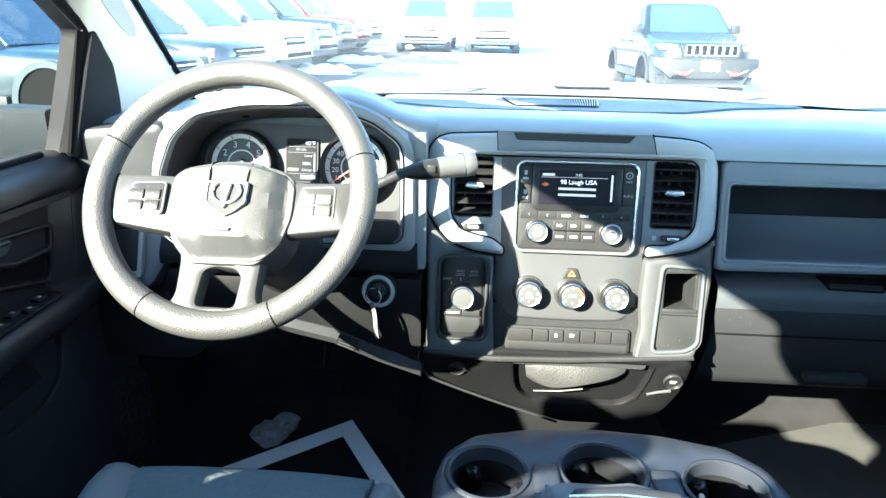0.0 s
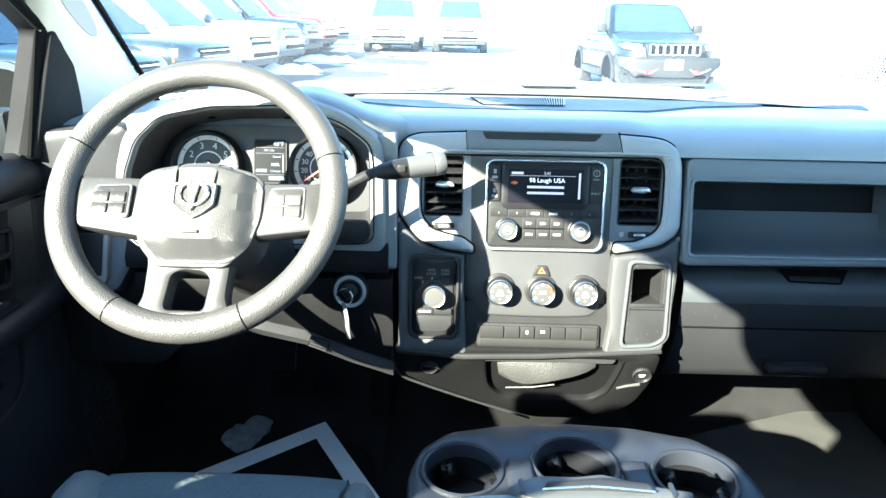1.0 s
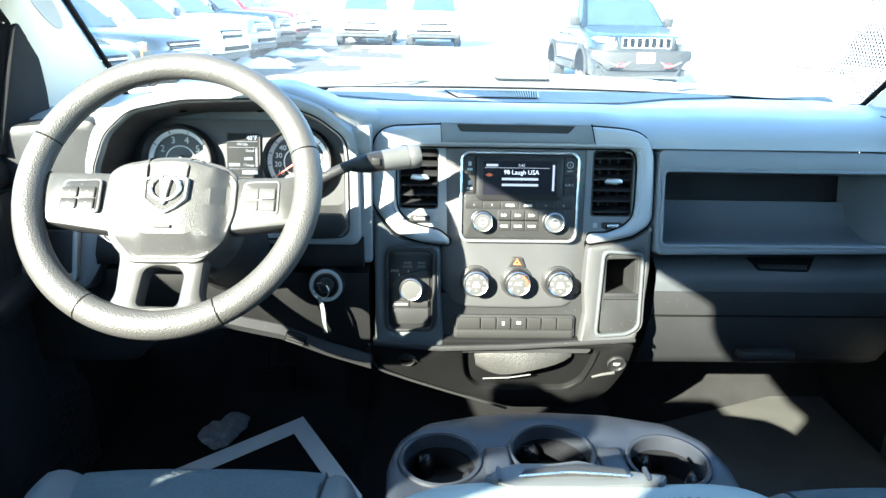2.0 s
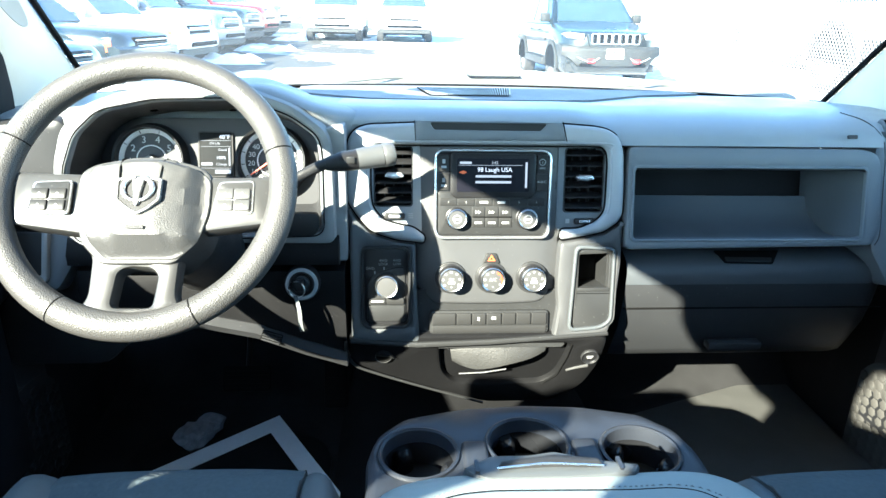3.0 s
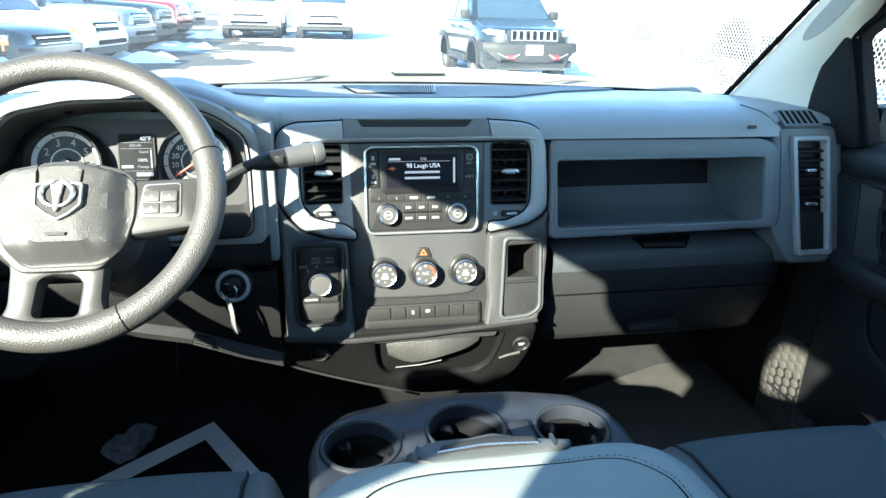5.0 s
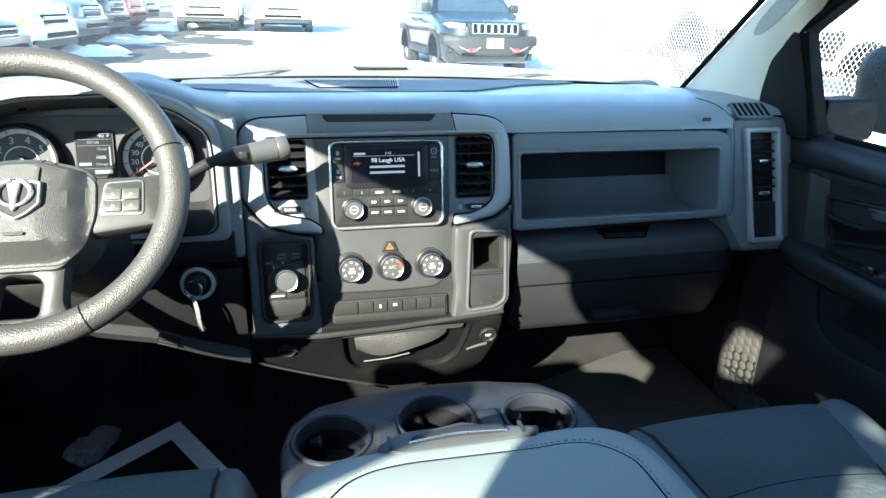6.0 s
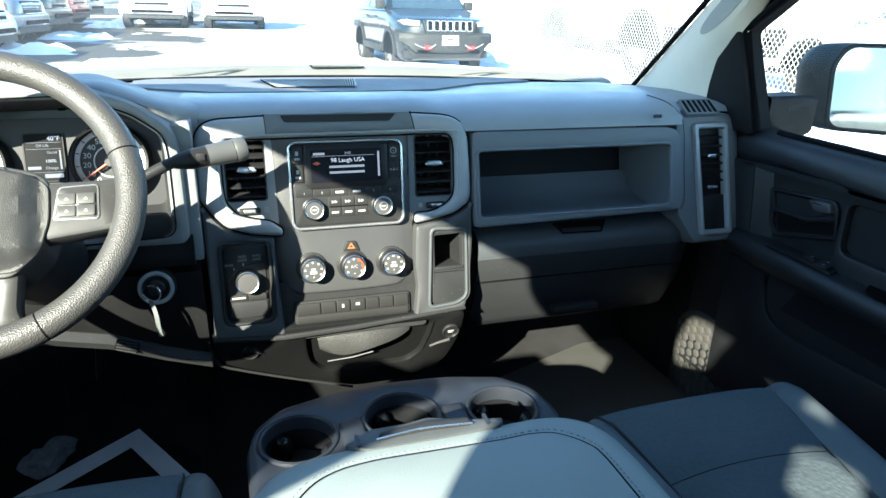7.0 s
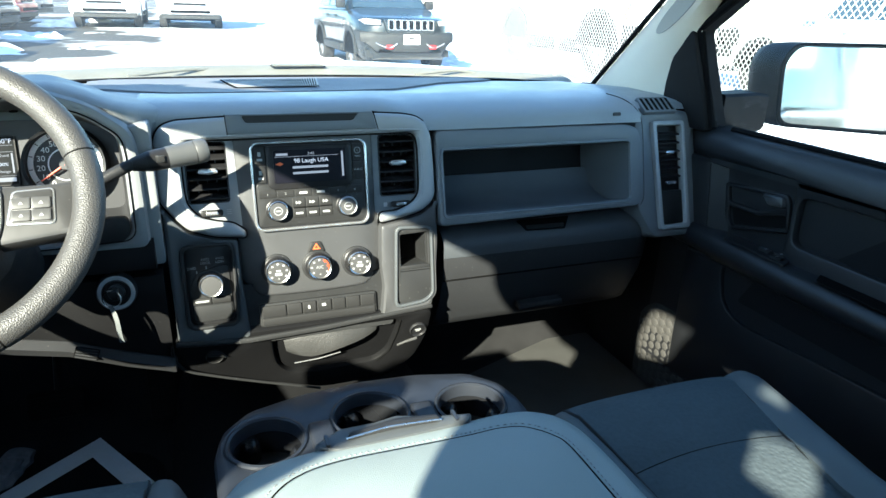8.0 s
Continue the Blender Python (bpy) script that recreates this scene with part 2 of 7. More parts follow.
def slab(outer, w0, w1, m=ID, holes=(), e=0.0, back=True):
    """A plate from w0 to w1 of an outline with holes; e: the rounding of its front edges."""
    bm = bmesh.new()
    tops, bots = [], []
    for k, lp in enumerate((outer, *holes)):
        s = 1 if k == 0 else -1
        bot = ring_verts(bm, lp, w0, m)
        if e:
            mid = ring_verts(bm, lp, w1 - e, m)
            mid2 = ring_verts(bm, grow(lp, -0.3 * e * s), w1 - 0.3 * e, m)
            top = ring_verts(bm, grow(lp, -e * s), w1, m)
            bridge(bm, bot, mid), bridge(bm, mid, mid2), bridge(bm, mid2, top)
        else:
            top = ring_verts(bm, lp, w1, m)
            bridge(bm, bot, top)
        tops.append(top), bots.append(bot)
    fill(bm, tops)
    if back:
        fill(bm, bots)
    return bm


def lathe(profile, m=ID, n=28):
    """A turned body round w: profile of (radius, height)."""
    bm = bmesh.new()
    rings = []
    for r, h in profile:
        if r < 1e-6:
            rings.append([bm.verts.new(m @ Vector((0, 0, h)))])
        else:
            rings.append([bm.verts.new(m @ Vector((r * math.cos(2 * math.pi * k / n), r * math.sin(2 * math.pi * k / n), h))) for k in range(n)])
    for a, b in zip(rings, rings[1:]):
        for k in range(n):
            j = (k + 1) % n
            if len(a) == 1 and len(b) > 1:
                bm.faces.new((a[0], b[j], b[k]))
            elif len(b) == 1 and len(a) > 1:
                bm.faces.new((a[k], a[j], b[0]))
            elif len(a) > 1:
                bm.faces.new((a[k], a[j], b[j], b[k]))
    return bm


def loft(sections, cap=True, closed=True):
    """A skin over sections of equal count; closed: each section is a loop."""
    bm = bmesh.new()
    rows = [[bm.verts.new(Vector(p)) for p in s] for s in sections]
    c = len(rows[0])
    for a, b in zip(rows, rows[1:]):
        for i in range(c if closed else c - 1):
            j = (i + 1) % c
            bm.faces.new((a[i], a[j], b[j], b[i]))
    if cap and closed:
        fill(bm, [rows[0]]), fill(bm, [rows[-1]])
    return bm


def tube(pts, r, n=12, closed=False, flat=1.0, cap=True):
    """A round bar along points; r: one radius or one a point."""
    pts = [Vector(p) for p in pts]
    c = len(pts)
    rs = r if isinstance(r, (list, tuple)) else [r] * c
    secs = []
    up = Vector((0, 0, 1))
    for i in range(c):
        a = pts[i - 1] if (i or closed) else pts[i]
        b = pts[(i + 1) % c] if (i < c - 1 or closed) else pts[i]
        d = (b - a).normalized()
        s = d.cross(up)
        if s.length < 0.1:
            s = d.cross(Vector((1, 0, 0)))
        s.normalize()
        t = s.cross(d)
        secs.append([pts[i] + s * math.cos(2 * math.pi * k / n) * rs[i] + t * math.sin(2 * math.pi * k / n) * rs[i] * flat for k in range(n)])
    if closed:
        secs.append(secs[0])
    return loft(secs, cap=cap and not closed)


def blend(pts, n=8):
    """A smooth line through points."""
    pts = [Vector(p) for p in pts]
    out = []
    for i in range(len(pts) - 1):
        p0, p1, p2, p3 = pts[max(i - 1, 0)], pts[i], pts[i + 1], pts[min(i + 2, len(pts) - 1)]
        for k in range(n):
            t = k / n
            out.append(0.5 * (2 * p1 + (p2 - p0) * t + (2 * p0 - 5 * p1 + 4 * p2 - p3) * t * t + (3 * p1 - p0 - 3 * p2 + p3) * t ** 3))
    out.append(pts[-1])
    return out


def lettering(body, size, m, material, parent, align="CENTER", name="lettering"):
    """Words in the built-in font, as a thin mesh on the face m."""
    cu = bpy.data.curves.new("letters", "FONT")
    cu.body, cu.size, cu.align_x, cu.align_y, cu.extrude, cu.resolution_u = body, size, align, "CENTER", 0.0002, 3
    tmp = bpy.data.objects.new("letters", cu)
    scene.collection.objects.link(tmp)
    bpy.context.view_layer.update()
    me = bpy.data.meshes.new_from_object(tmp.evaluated_get(bpy.context.evaluated_depsgraph_get()))
    bpy.data.objects.remove(tmp)
    me.materials.clear()
    me.materials.append(material)
    me.transform(m)
    ob = new(name, me)
    ob.parent = parent
    return ob


def bar(u0, v0, u1, v1, m, material, parent, name="print_bar", w=0.0, h=0.0004):
    return part(name, slab([(u0, v0), (u1, v0), (u1, v1), (u0, v1)], w, w + h, m), material, parent)


def blend2(pts, n=6):
    """A smooth plane line through points."""
    return [(p.x, p.y) for p in blend([(a, b, 0.0) for a, b in pts], n)]


# ---- setting: cab shell ----
GROUND = -0.6


def shell(name, bm, m, label, angle=32):
    return single(name, bm, m, label, name.split("_")[0], kind="structure", angle=angle)


# floor pan, raised tunnel and firewall
floor_loop = [(-0.9, -2.3), (0.9, -2.3), (0.9, 0.42), (-0.9, 0.42)]
shell("floor", slab(floor_loop, -0.06, 0.0), M_CARPET, "black carpet floor of the cab")
tunnel = [[(-0.30, y, 0.0), (-0.22, y, h * 0.8), (-0.14, y, h), (0.14, y, h), (0.22, y, h * 0.8), (0.30, y, 0.0)] for y, h in ((-2.2, 0.06), (-0.3, 0.06), (0.1, 0.07), (0.30, 0.12), (0.42, 0.24))]
# near-black on the hump stands in for the shade below the stack
shell("floor_tunnel", loft(tunnel, cap=False, closed=False), M_MAT, "hump along the middle of the floor, blackened for shade")
toe = [[(x, 0.34, 0.0), (x, 0.42, 0.04), (x, 0.50, 0.16), (x, 0.54, 0.45), (x, 0.56, 0.72), (x, 0.60, 0.72), (x, 0.60, -0.06), (x, 0.34, -0.06)] for x in (-0.93, 0.93)]
shell("wall_firewall", loft(toe), M_CARPET, "dark carpeted toe board and firewall")
# sheet added on the passenger floor, its slanted edge bounding the sun streak
fm = slab(rounded([(0.32, -0.95), (0.32, 0.225), (0.49, 0.290), (0.79, 0.400), (0.862, 0.418), (0.862, -0.95)], 0.02), 0.004, 0.016, e=0.005)
single("floor_mat", fm, M_VINYLFLOOR, "grey vinyl sheet added to bound the sun streak on the floor", "floor mat")
# roof with headliner, rear wall
roof = [[(x, y, z) for y, z in ((-0.22, 1.225), (-0.6, 1.335), (-1.4, 1.495), (-2.33, 1.560), (-2.33, 1.61), (-1.4, 1.54), (-0.6, 1.385), (-0.2, 1.26))] for x in (-0.728, -0.5, 0.5, 0.728)]
shell("ceiling", loft(roof), M_LINER, "light grey cloth headliner under the roof")
shell("wall_rear", slab([(-0.9, -0.06), (0.9, -0.06), (0.82, 1.57), (-0.82, 1.57)], 0, 0.05, base((0, -2.28, 0), (1, 0, 0), (0, 0, 1)), holes=[rrect(-0.62, 0.84, 0.62, 1.18, 0.05)]), M_DOORDARK, "dark rear wall of the cab with its window opening")


def side_outline(s):
    """The cab side in the plane of the doors: front window and inner rear holes shaped to fit the sun patches, and the
    outer rear door window.
    """
    # front window outline, notched to follow where sun and shade meet inside
    front = rounded([(0.013, 0.695), (0.056, 0.895), (-0.09, 0.988), (-0.33, 1.075), (-0.54, 1.152), (-0.70, 1.222), (-0.94, 1.265), (-1.04, 1.290), (-1.135, 1.322), (-1.24, 1.336), (-1.33, 1.352), (-1.338, 1.318), (-1.365, 1.291), (-1.41, 1.276), (-1.50, 1.268), (-1.580, 1.275), (-1.563, 1.180), (-1.575, 1.142), (-1.65, 1.12), (-1.70, 0.76), (-0.72, 0.752), (-0.45, 0.702)], 0.012)
    # three unseen holes, cut only to throw sun on seat and speaker
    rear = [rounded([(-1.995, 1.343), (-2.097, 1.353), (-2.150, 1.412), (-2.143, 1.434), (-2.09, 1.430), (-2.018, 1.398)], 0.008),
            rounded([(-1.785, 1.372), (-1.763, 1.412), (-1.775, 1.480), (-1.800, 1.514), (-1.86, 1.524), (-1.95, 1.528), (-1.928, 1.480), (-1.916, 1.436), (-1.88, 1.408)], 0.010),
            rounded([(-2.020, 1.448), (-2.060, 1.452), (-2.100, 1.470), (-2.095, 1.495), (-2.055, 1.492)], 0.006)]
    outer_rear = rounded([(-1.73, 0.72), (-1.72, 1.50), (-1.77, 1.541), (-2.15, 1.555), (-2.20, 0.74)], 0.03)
    return front, rear, outer_rear


for s, nm in ((-1, "wall_left"), (1, "wall_right")):
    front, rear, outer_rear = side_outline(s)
    outer = [(0.46, -0.06), (0.46, 0.735), (0.12, 0.965), (-0.30, 1.215), (-0.7, 1.375), (-1.4, 1.525), (-2.33, 1.592), (-2.33, -0.06)]
    lower = [(0.46, -0.06), (0.46, 0.735), (0.30, 0.735), (0.10, 0.695), (-2.27, 0.695), (-2.27, -0.06)]
    fr = base((s * 0.875, 0, 0), (0, 1, 0), (0, 0, 1))
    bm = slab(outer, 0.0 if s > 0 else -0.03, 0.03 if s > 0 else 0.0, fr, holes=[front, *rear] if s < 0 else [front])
    # the upper frame leans inward
    for v in bm.verts:
        if v.co.z > 0.70:
            v.co.x -= s * (v.co.z - 0.70) * 0.20
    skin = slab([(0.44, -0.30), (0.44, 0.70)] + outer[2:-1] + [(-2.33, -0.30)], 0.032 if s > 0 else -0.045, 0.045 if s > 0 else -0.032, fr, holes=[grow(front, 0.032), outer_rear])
    for v in skin.verts:
        if v.co.z > 0.70:
            v.co.x -= s * (v.co.z - 0.70) * 0.20
    shell(nm + "_skin", skin, M_BODYWHITE, "white painted outer door skin of the truck")
    shell(nm, bm, M_FRAME, "dark inner frame of the cab side, openings cut to shape the sun")
    pg = slab(grow(front, 0.02), 0.031, 0.0345, fr) if s > 0 else slab(grow(front, 0.02), -0.0345, -0.031, fr)
    for v in pg.verts:
        v.co.x -= s * max(0, v.co.z - 0.70) * 0.20
    w = shell("window_right" if s > 0 else "window_left", pg, M_GLASS, "clear side window pane of the front door")
    w.visible_shadow = False
    pg = slab(grow(outer_rear, 0.004), 0.036, 0.040, fr) if s > 0 else slab(grow(outer_rear, 0.004), -0.040, -0.036, fr)
    for v in pg.verts:
        v.co.x -= s * max(0, v.co.z - 0.70) * 0.20
    w = shell("window_rear_right" if s > 0 else "window_rear_left", pg, M_GLASS, "side window pane of the rear door")
    w.visible_shadow = False

# unseen plate and strip added at the driver's window to shade tray and armrest
LEFT = base((-0.872, 0, 0), (0, 1, 0), (0, 0, 1))
bt = slab(rounded([(-0.93, 0.69), (-0.935, 0.92), (-1.0, 0.962), (-1.08, 0.975), (-1.125, 1.02), (-1.18, 1.060), (-1.255, 1.108), (-1.345, 1.116), (-1.362, 1.10), (-1.31, 1.062), (-1.255, 1.002), (-1.205, 0.95), (-1.20, 0.69)], 0.010), 0.0, 0.012, LEFT)
belt = slab([(-1.240, 0.948), (-1.292, 1.006), (-1.347, 1.074), (-1.385, 1.112), (-1.408, 1.104), (-1.368, 1.054), (-1.314, 0.988), (-1.262, 0.930)], 0.004, 0.008, LEFT)
for q in (bt, belt):
    for v in q.verts:
        v.co.x += max(0.0, v.co.z - 0.70) * 0.20
shell("trim_belt_pillar", bt, M_SHELL, "unseen dark plate added to shade the cup tray")
shell("trim_belt_strap", belt, M_GAP, "unseen black strip added to cast a band on the armrest")

# windscreen
ws = []
for x in [k * 0.082 for k in range(-10, 11)]:
    y0 = 0.62 - 0.20 * (x / 0.82) ** 2
    ws.append([(x * (1 - 0.13 * t), y0 - t * 0.72, 0.745 + t * 0.48 + 0.02 * math.sin(math.pi * t)) for t in (0, 0.25, 0.5, 0.75, 1.0)])
ws_bm = loft(ws, cap=False, closed=False)
wpane = shell("window_front", ws_bm, M_VEILED, "raked clear windscreen with a film for dust and veiling glare")
wpane.visible_shadow = False


def pillar(s):
    """Windscreen pillar trim, light, with a long grab-handle recess, and the black door frame behind it."""
    rows = []
    for t in [k / 10 for k in range(-1, 11)]:
        # front edge by the glass, ridge, rear edge by the door
        f = Vector((0.828 - 0.112 * t, 0.435 - 0.66 * t, 0.728 + 0.45 * t))
        rdg = Vector((0.845 - 0.105 * t, 0.28 - 0.56 * t, 0.735 + 0.455 * t))
        r = Vector((0.858 - 0.08 * t, 0.180 - 0.37 * t, 0.735 + 0.44 * t))
        loop = [f, f.lerp(rdg, 0.5) + Vector((-0.012, 0, 0.0)), rdg + Vector((-0.012, 0, 0)), rdg.lerp(r, 0.5) + Vector((-0.010, 0, 0)), r + Vector((-0.004, 0, 0)), r + Vector((0.012, 0.012, 0.0)), f + Vector((0.03, 0.02, 0))]
        rows.append([(s * p.x, p.y, p.z) for p in loop])
    return loft(rows)


def pillar_hollow_plate(s):
    """An oblong plate on the pillar trim, its darker grey standing in for a hollow's shade."""
    rows = []
    for k in range(22):
        q = k / 21
        t = 0.34 + 0.66 * q ** 1.8
        f = Vector((0.828 - 0.112 * t, 0.435 - 0.66 * t, 0.728 + 0.45 * t))
        rdg = Vector((0.845 - 0.105 * t, 0.28 - 0.56 * t, 0.735 + 0.455 * t))
        w = 0.31 * (1 - (1 - min(1.0, (t - 0.34) / 0.13)) ** 2) ** 0.5
        a, b = f.lerp(rdg, 0.60 - w * 0.75), f.lerp(rdg, 0.60 + w * 0.75)
        o = Vector((-0.0135, 0, 0))
        rows.append([(s * p.x, p.y, p.z) for p in (a + o, a.lerp(b, 0.5) + o + Vector((0.0006, 0, 0)), b + o, b + Vector((0.004, 0, 0)), a + Vector((0.004, 0, 0)))])
    return loft(rows)


# pillar tone darkened to give the flat plate the shade of a hollow
M_HOLLOWSHADE = mat("pillar_hollow_shade", (0.40, 0.40, 0.38), 0.7, grain=1300, bump=0.2, var=0.05)
for s in (-1, 1):
    p = thing("windscreen_pillar", "light grey windscreen pillar trim with an oblong hollow", "pillar", kind="structure")
    part("pillar_trim", pillar(s), M_PILLAR, p)
    part("hollow", pillar_hollow_plate(s), M_HOLLOWSHADE, p, "oblong plate, darkened like the shade of a hollow")
    edge = [(s * (0.825 - 0.112 * t), 0.447 - 0.66 * t, 0.727 + 0.45 * t) for t in [k / 8 for k in range(9)]]
    part("glass_seal", tube(edge, 0.006, 8), M_RUBBER, p)


def strip(name, pts, r, m, label):
    return single(name, tube(pts, r, 8), m, label, "seal", kind="structure")


strip("trim_windscreen_seal", [(x, 0.612 - 0.20 * (x / 0.82) ** 2, 0.750 - 0.014 * (x / 0.82) ** 4) for x in [k * 0.081 for k in range(-10, 11)]], 0.006, M_RUBBER, "black rubber seal along the windscreen base")


# ---- dashboard ----
dash = thing("dashboard", "grey vinyl truck dashboard with silver centre bezel", "dashboard")
FACE = base((0, 0, 0.48), (1, 0, 0), (0, 0.18, 1))         # centre stack, leaning forward
SIDE = base((0, 0, 0.55), (1, 0, 0), (0, 0.25, 1))         # passenger front
SV = base((0, 0, 0.48), (1, 0, 0), (0, 0.30, 1))           # outer vents


def lerp(a, b, t):
    return a + (b - a) * t


def pad_section(x):
    """Upper pad across the dash: rear edge at the glass, flat top, rolled front."""
    yb = 0.60 - 0.19 * (x / 0.82) ** 2
    k = min(1, max(0, (abs(x) - 0.70) / 0.16))
    if x < -0.272:
        front = [(0.17, 0.758), (0.15, 0.752), (0.14, 0.742), (0.14, 0.72), (0.14, 0.70)]
        if x < -0.70:
            front = [(0.20, 0.756), (0.15, 0.754), (0.115, 0.751), (0.092, 0.746), (0.084, 0.735)]
    elif x < 0.238:
        q = min(1.0, max(0.0, (x - 0.13) / 0.09))
        q = q * q * (3 - 2 * q)
        front = [(lerp(a, c, q), lerp(b, d, q)) for (a, b), (c, d) in zip(((0.15, 0.769), (0.095, 0.766), (0.066, 0.758), (0.056, 0.749), (0.055, 0.742)), ((0.17, 0.764), (0.105, 0.757), (0.066, 0.744), (0.046, 0.728), (0.041, 0.713)))]
    else:
        front = [(0.17, 0.764), (0.105, 0.757), (0.066, 0.744), (0.046, 0.728), (0.041, 0.713)]
        if x > 0.701:
            front = [(0.20, 0.756), (0.15, 0.754), (0.115, 0.751), (0.092, 0.746), (0.084, 0.735)]
    pts = [(yb, 0.747 - 0.012 * k), (lerp(yb, 0.40, 0.5), 0.752 - 0.01 * k), (0.40 - 0.05 * k, 0.757 - 0.010 * k), (0.27, 0.7605 - 0.008 * k)] + [(y, z - 0.006 * k) for y, z in front]
    pts += [(front[-1][0] + 0.05, front[-1][1] - 0.005), (yb, 0.66)]
    return [(x, y, z) for y, z in pts]


xs = [-0.875, -0.80, -0.72, -0.702, -0.70, -0.60, -0.48, -0.36, -0.274, -0.271, -0.20, -0.1, 0, 0.1, 0.13, 0.15, 0.17, 0.19, 0.21, 0.225, 0.236, 0.24, 0.30, 0.40, 0.5, 0.6, 0.67, 0.70, 0.703, 0.74, 0.80, 0.875]
part("upper_pad", loft([pad_section(x) for x in xs]), M_PAD, dash, "grey grained vinyl upper pad", angle=50)

# darker rear shelf of the pad, with the speaker grille
shelf = [(-0.34, 0.595), (-0.39, 0.50), (-0.375, 0.34), (-0.22, 0.232), (-0.10, 0.222), (0.10, 0.222), (0.22, 0.24), (0.36, 0.36), (0.52, 0.42), (0.50, 0.52), (0.34, 0.575), (0, 0.60)]
bm = slab(shelf, 0.0, 0.004)
for v in bm.verts:
    y = v.co.y
    v.co.z += 0.7605 - (y - 0.27) * 0.026 - max(0, y - 0.45) * 0.03
part("rear_shelf", bm, M_PADTOP, dash, "darker matt shelf by the windscreen")
gr = [(-0.122, 0.457), (-0.098, 0.288), (0.062, 0.288), (0.088, 0.459)]


def shelf_z(y):
    return 0.7645 - (y - 0.27) * 0.026 - max(0, y - 0.45) * 0.03


g = part("speaker_grille", slab(gr, 0.0, 0.002, Matrix.Translation((0, 0, shelf_z(0.40) - 0.0002)) @ pose(0, 0, 0, 0, 0, 0)), M_GAP, dash, "black speaker grille with fine ribs")
for k in range(36):
    t = (k + 0.5) / 36
    a, b = Vector((lerp(-0.097, 0.061, t), 0.290)), Vector((lerp(-0.121, 0.087, t), 0.457))
    part("rib", tube([(a.x, a.y, shelf_z(a.y) + 0.003), (b.x, b.y, shelf_z(b.y) + 0.003)], 0.0013, 5), M_PANEL, g)
part("grille_edge", tube([(0.090, 0.460, shelf_z(0.460) + 0.003), (0.064, 0.286, shelf_z(0.286) + 0.003)], 0.0022, 6), M_PANEL, g)

# --- centre stack ---
arch_out = rounded([(-0.119, 0.0665), (-0.169, 0.0725), (-0.211, 0.087), (-0.231, 0.110), (-0.250, 0.138), (-0.2495, 0.232), (-0.246, 0.247), (-0.235, 0.261), (-0.215, 0.268), (-0.136, 0.2715), (0.0, 0.273), (0.122, 0.2715), (0.175, 0.268), (0.200, 0.263), (0.2185, 0.250), (0.2275, 0.226), (0.231, 0.16), (0.2315, 0.118), (0.224, 0.103), (0.200, 0.086), (0.1555, 0.0762), (0.1205, 0.0708), (0.1215, 0.0898), (0.1555, 0.0905), (0.1853, 0.1035), (0.1985, 0.118), (0.2015, 0.138), (0.2015, 0.205), (0.1985, 0.226), (0.188, 0.2355), (-0.198, 0.2355), (-0.2085, 0.227), (-0.2115, 0.205), (-0.2117, 0.156), (-0.2086, 0.128), (-0.191, 0.106), (-0.160, 0.097), (-0.1373, 0.0935), (-0.1175, 0.0775)], 0.010, 4)
stack = part("center_bezel", slab(arch_out, -0.06, 0.006, FACE, e=0.007), M_SILVER, dash, "silver grey arched bezel round the vents and radio", angle=45)
part("bezel_gap", tube([FACE @ Vector((x, v, -0.004)) for x, v in grow(arch_out, 0.0012)], 0.0018, 6, closed=True), M_GAP, stack, "dark joint round the bezel")
part("inner_ridge", tube([FACE @ Vector((x, v, 0.0045)) for x, v in blend2([(-0.199, 0.112), (-0.2125, 0.13), (-0.2155, 0.156), (-0.2155, 0.205), (-0.212, 0.229), (-0.199, 0.2395), (0.0, 0.2405), (0.189, 0.2395), (0.202, 0.2285), (0.2055, 0.205), (0.2055, 0.138), (0.202, 0.118)], 5)], 0.0026, 8), M_SILVER, stack, "rounded inner ridge")
# side panels round the two vents: lighter grey for the sunlit left, darker for the right
part("vent_surround", slab(rounded([(-0.214, 0.090), (-0.214, 0.238), (-0.126, 0.238), (-0.122, 0.072)], 0.01), -0.05, -0.013, FACE, holes=[rrect(-0.206, 0.128, -0.138, 0.232, 0.006)]), M_PANEL, stack, "grey panel round the vent")
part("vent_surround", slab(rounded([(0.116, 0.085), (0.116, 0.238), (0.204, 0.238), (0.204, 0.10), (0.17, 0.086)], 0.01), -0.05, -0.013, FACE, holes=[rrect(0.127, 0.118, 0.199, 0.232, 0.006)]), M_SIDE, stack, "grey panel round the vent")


def fascia_sections():
    """The bowed centre panel: its sides fall away, its lower edge is a shallow curve."""
    out = []
    for k in range(33):
        x = lerp(-0.131, 0.1205, k / 32)
        q = (x + 0.005) / 0.126
        w = -0.004 - 0.013 * abs(q) ** 5
        low = -0.0465 + 0.004 * q ** 2 + 0.028 * max(0.0, abs(q) - 0.72) ** 1.5 / 0.148
        out.append([FACE @ Vector(p) for p in ((x, 0.237, w), (x, 0.16, w), (x, 0.075, w), (x, 0.02, w), (x, low + 0.006, w), (x, low + 0.002, w - 0.0015), (x, low, w - 0.005), (x, low, -0.03), (x, 0.237, -0.03))])
    return out


M_FASCIA = mat("centre_fascia_plastic", (0.052, 0.053, 0.055), 0.34, grain=1500, bump=0.18, var=0.06, dust=0.15, spec=0.4)
part("center_fascia", loft(fascia_sections()), M_FASCIA, stack, "dark grey bowed panel holding radio and knobs", angle=40)
part("base_panel", slab(rrect(-0.136, -0.130, 0.140, -0.020, 0.008), -0.030, -0.0105, FACE), M_DARK, stack)
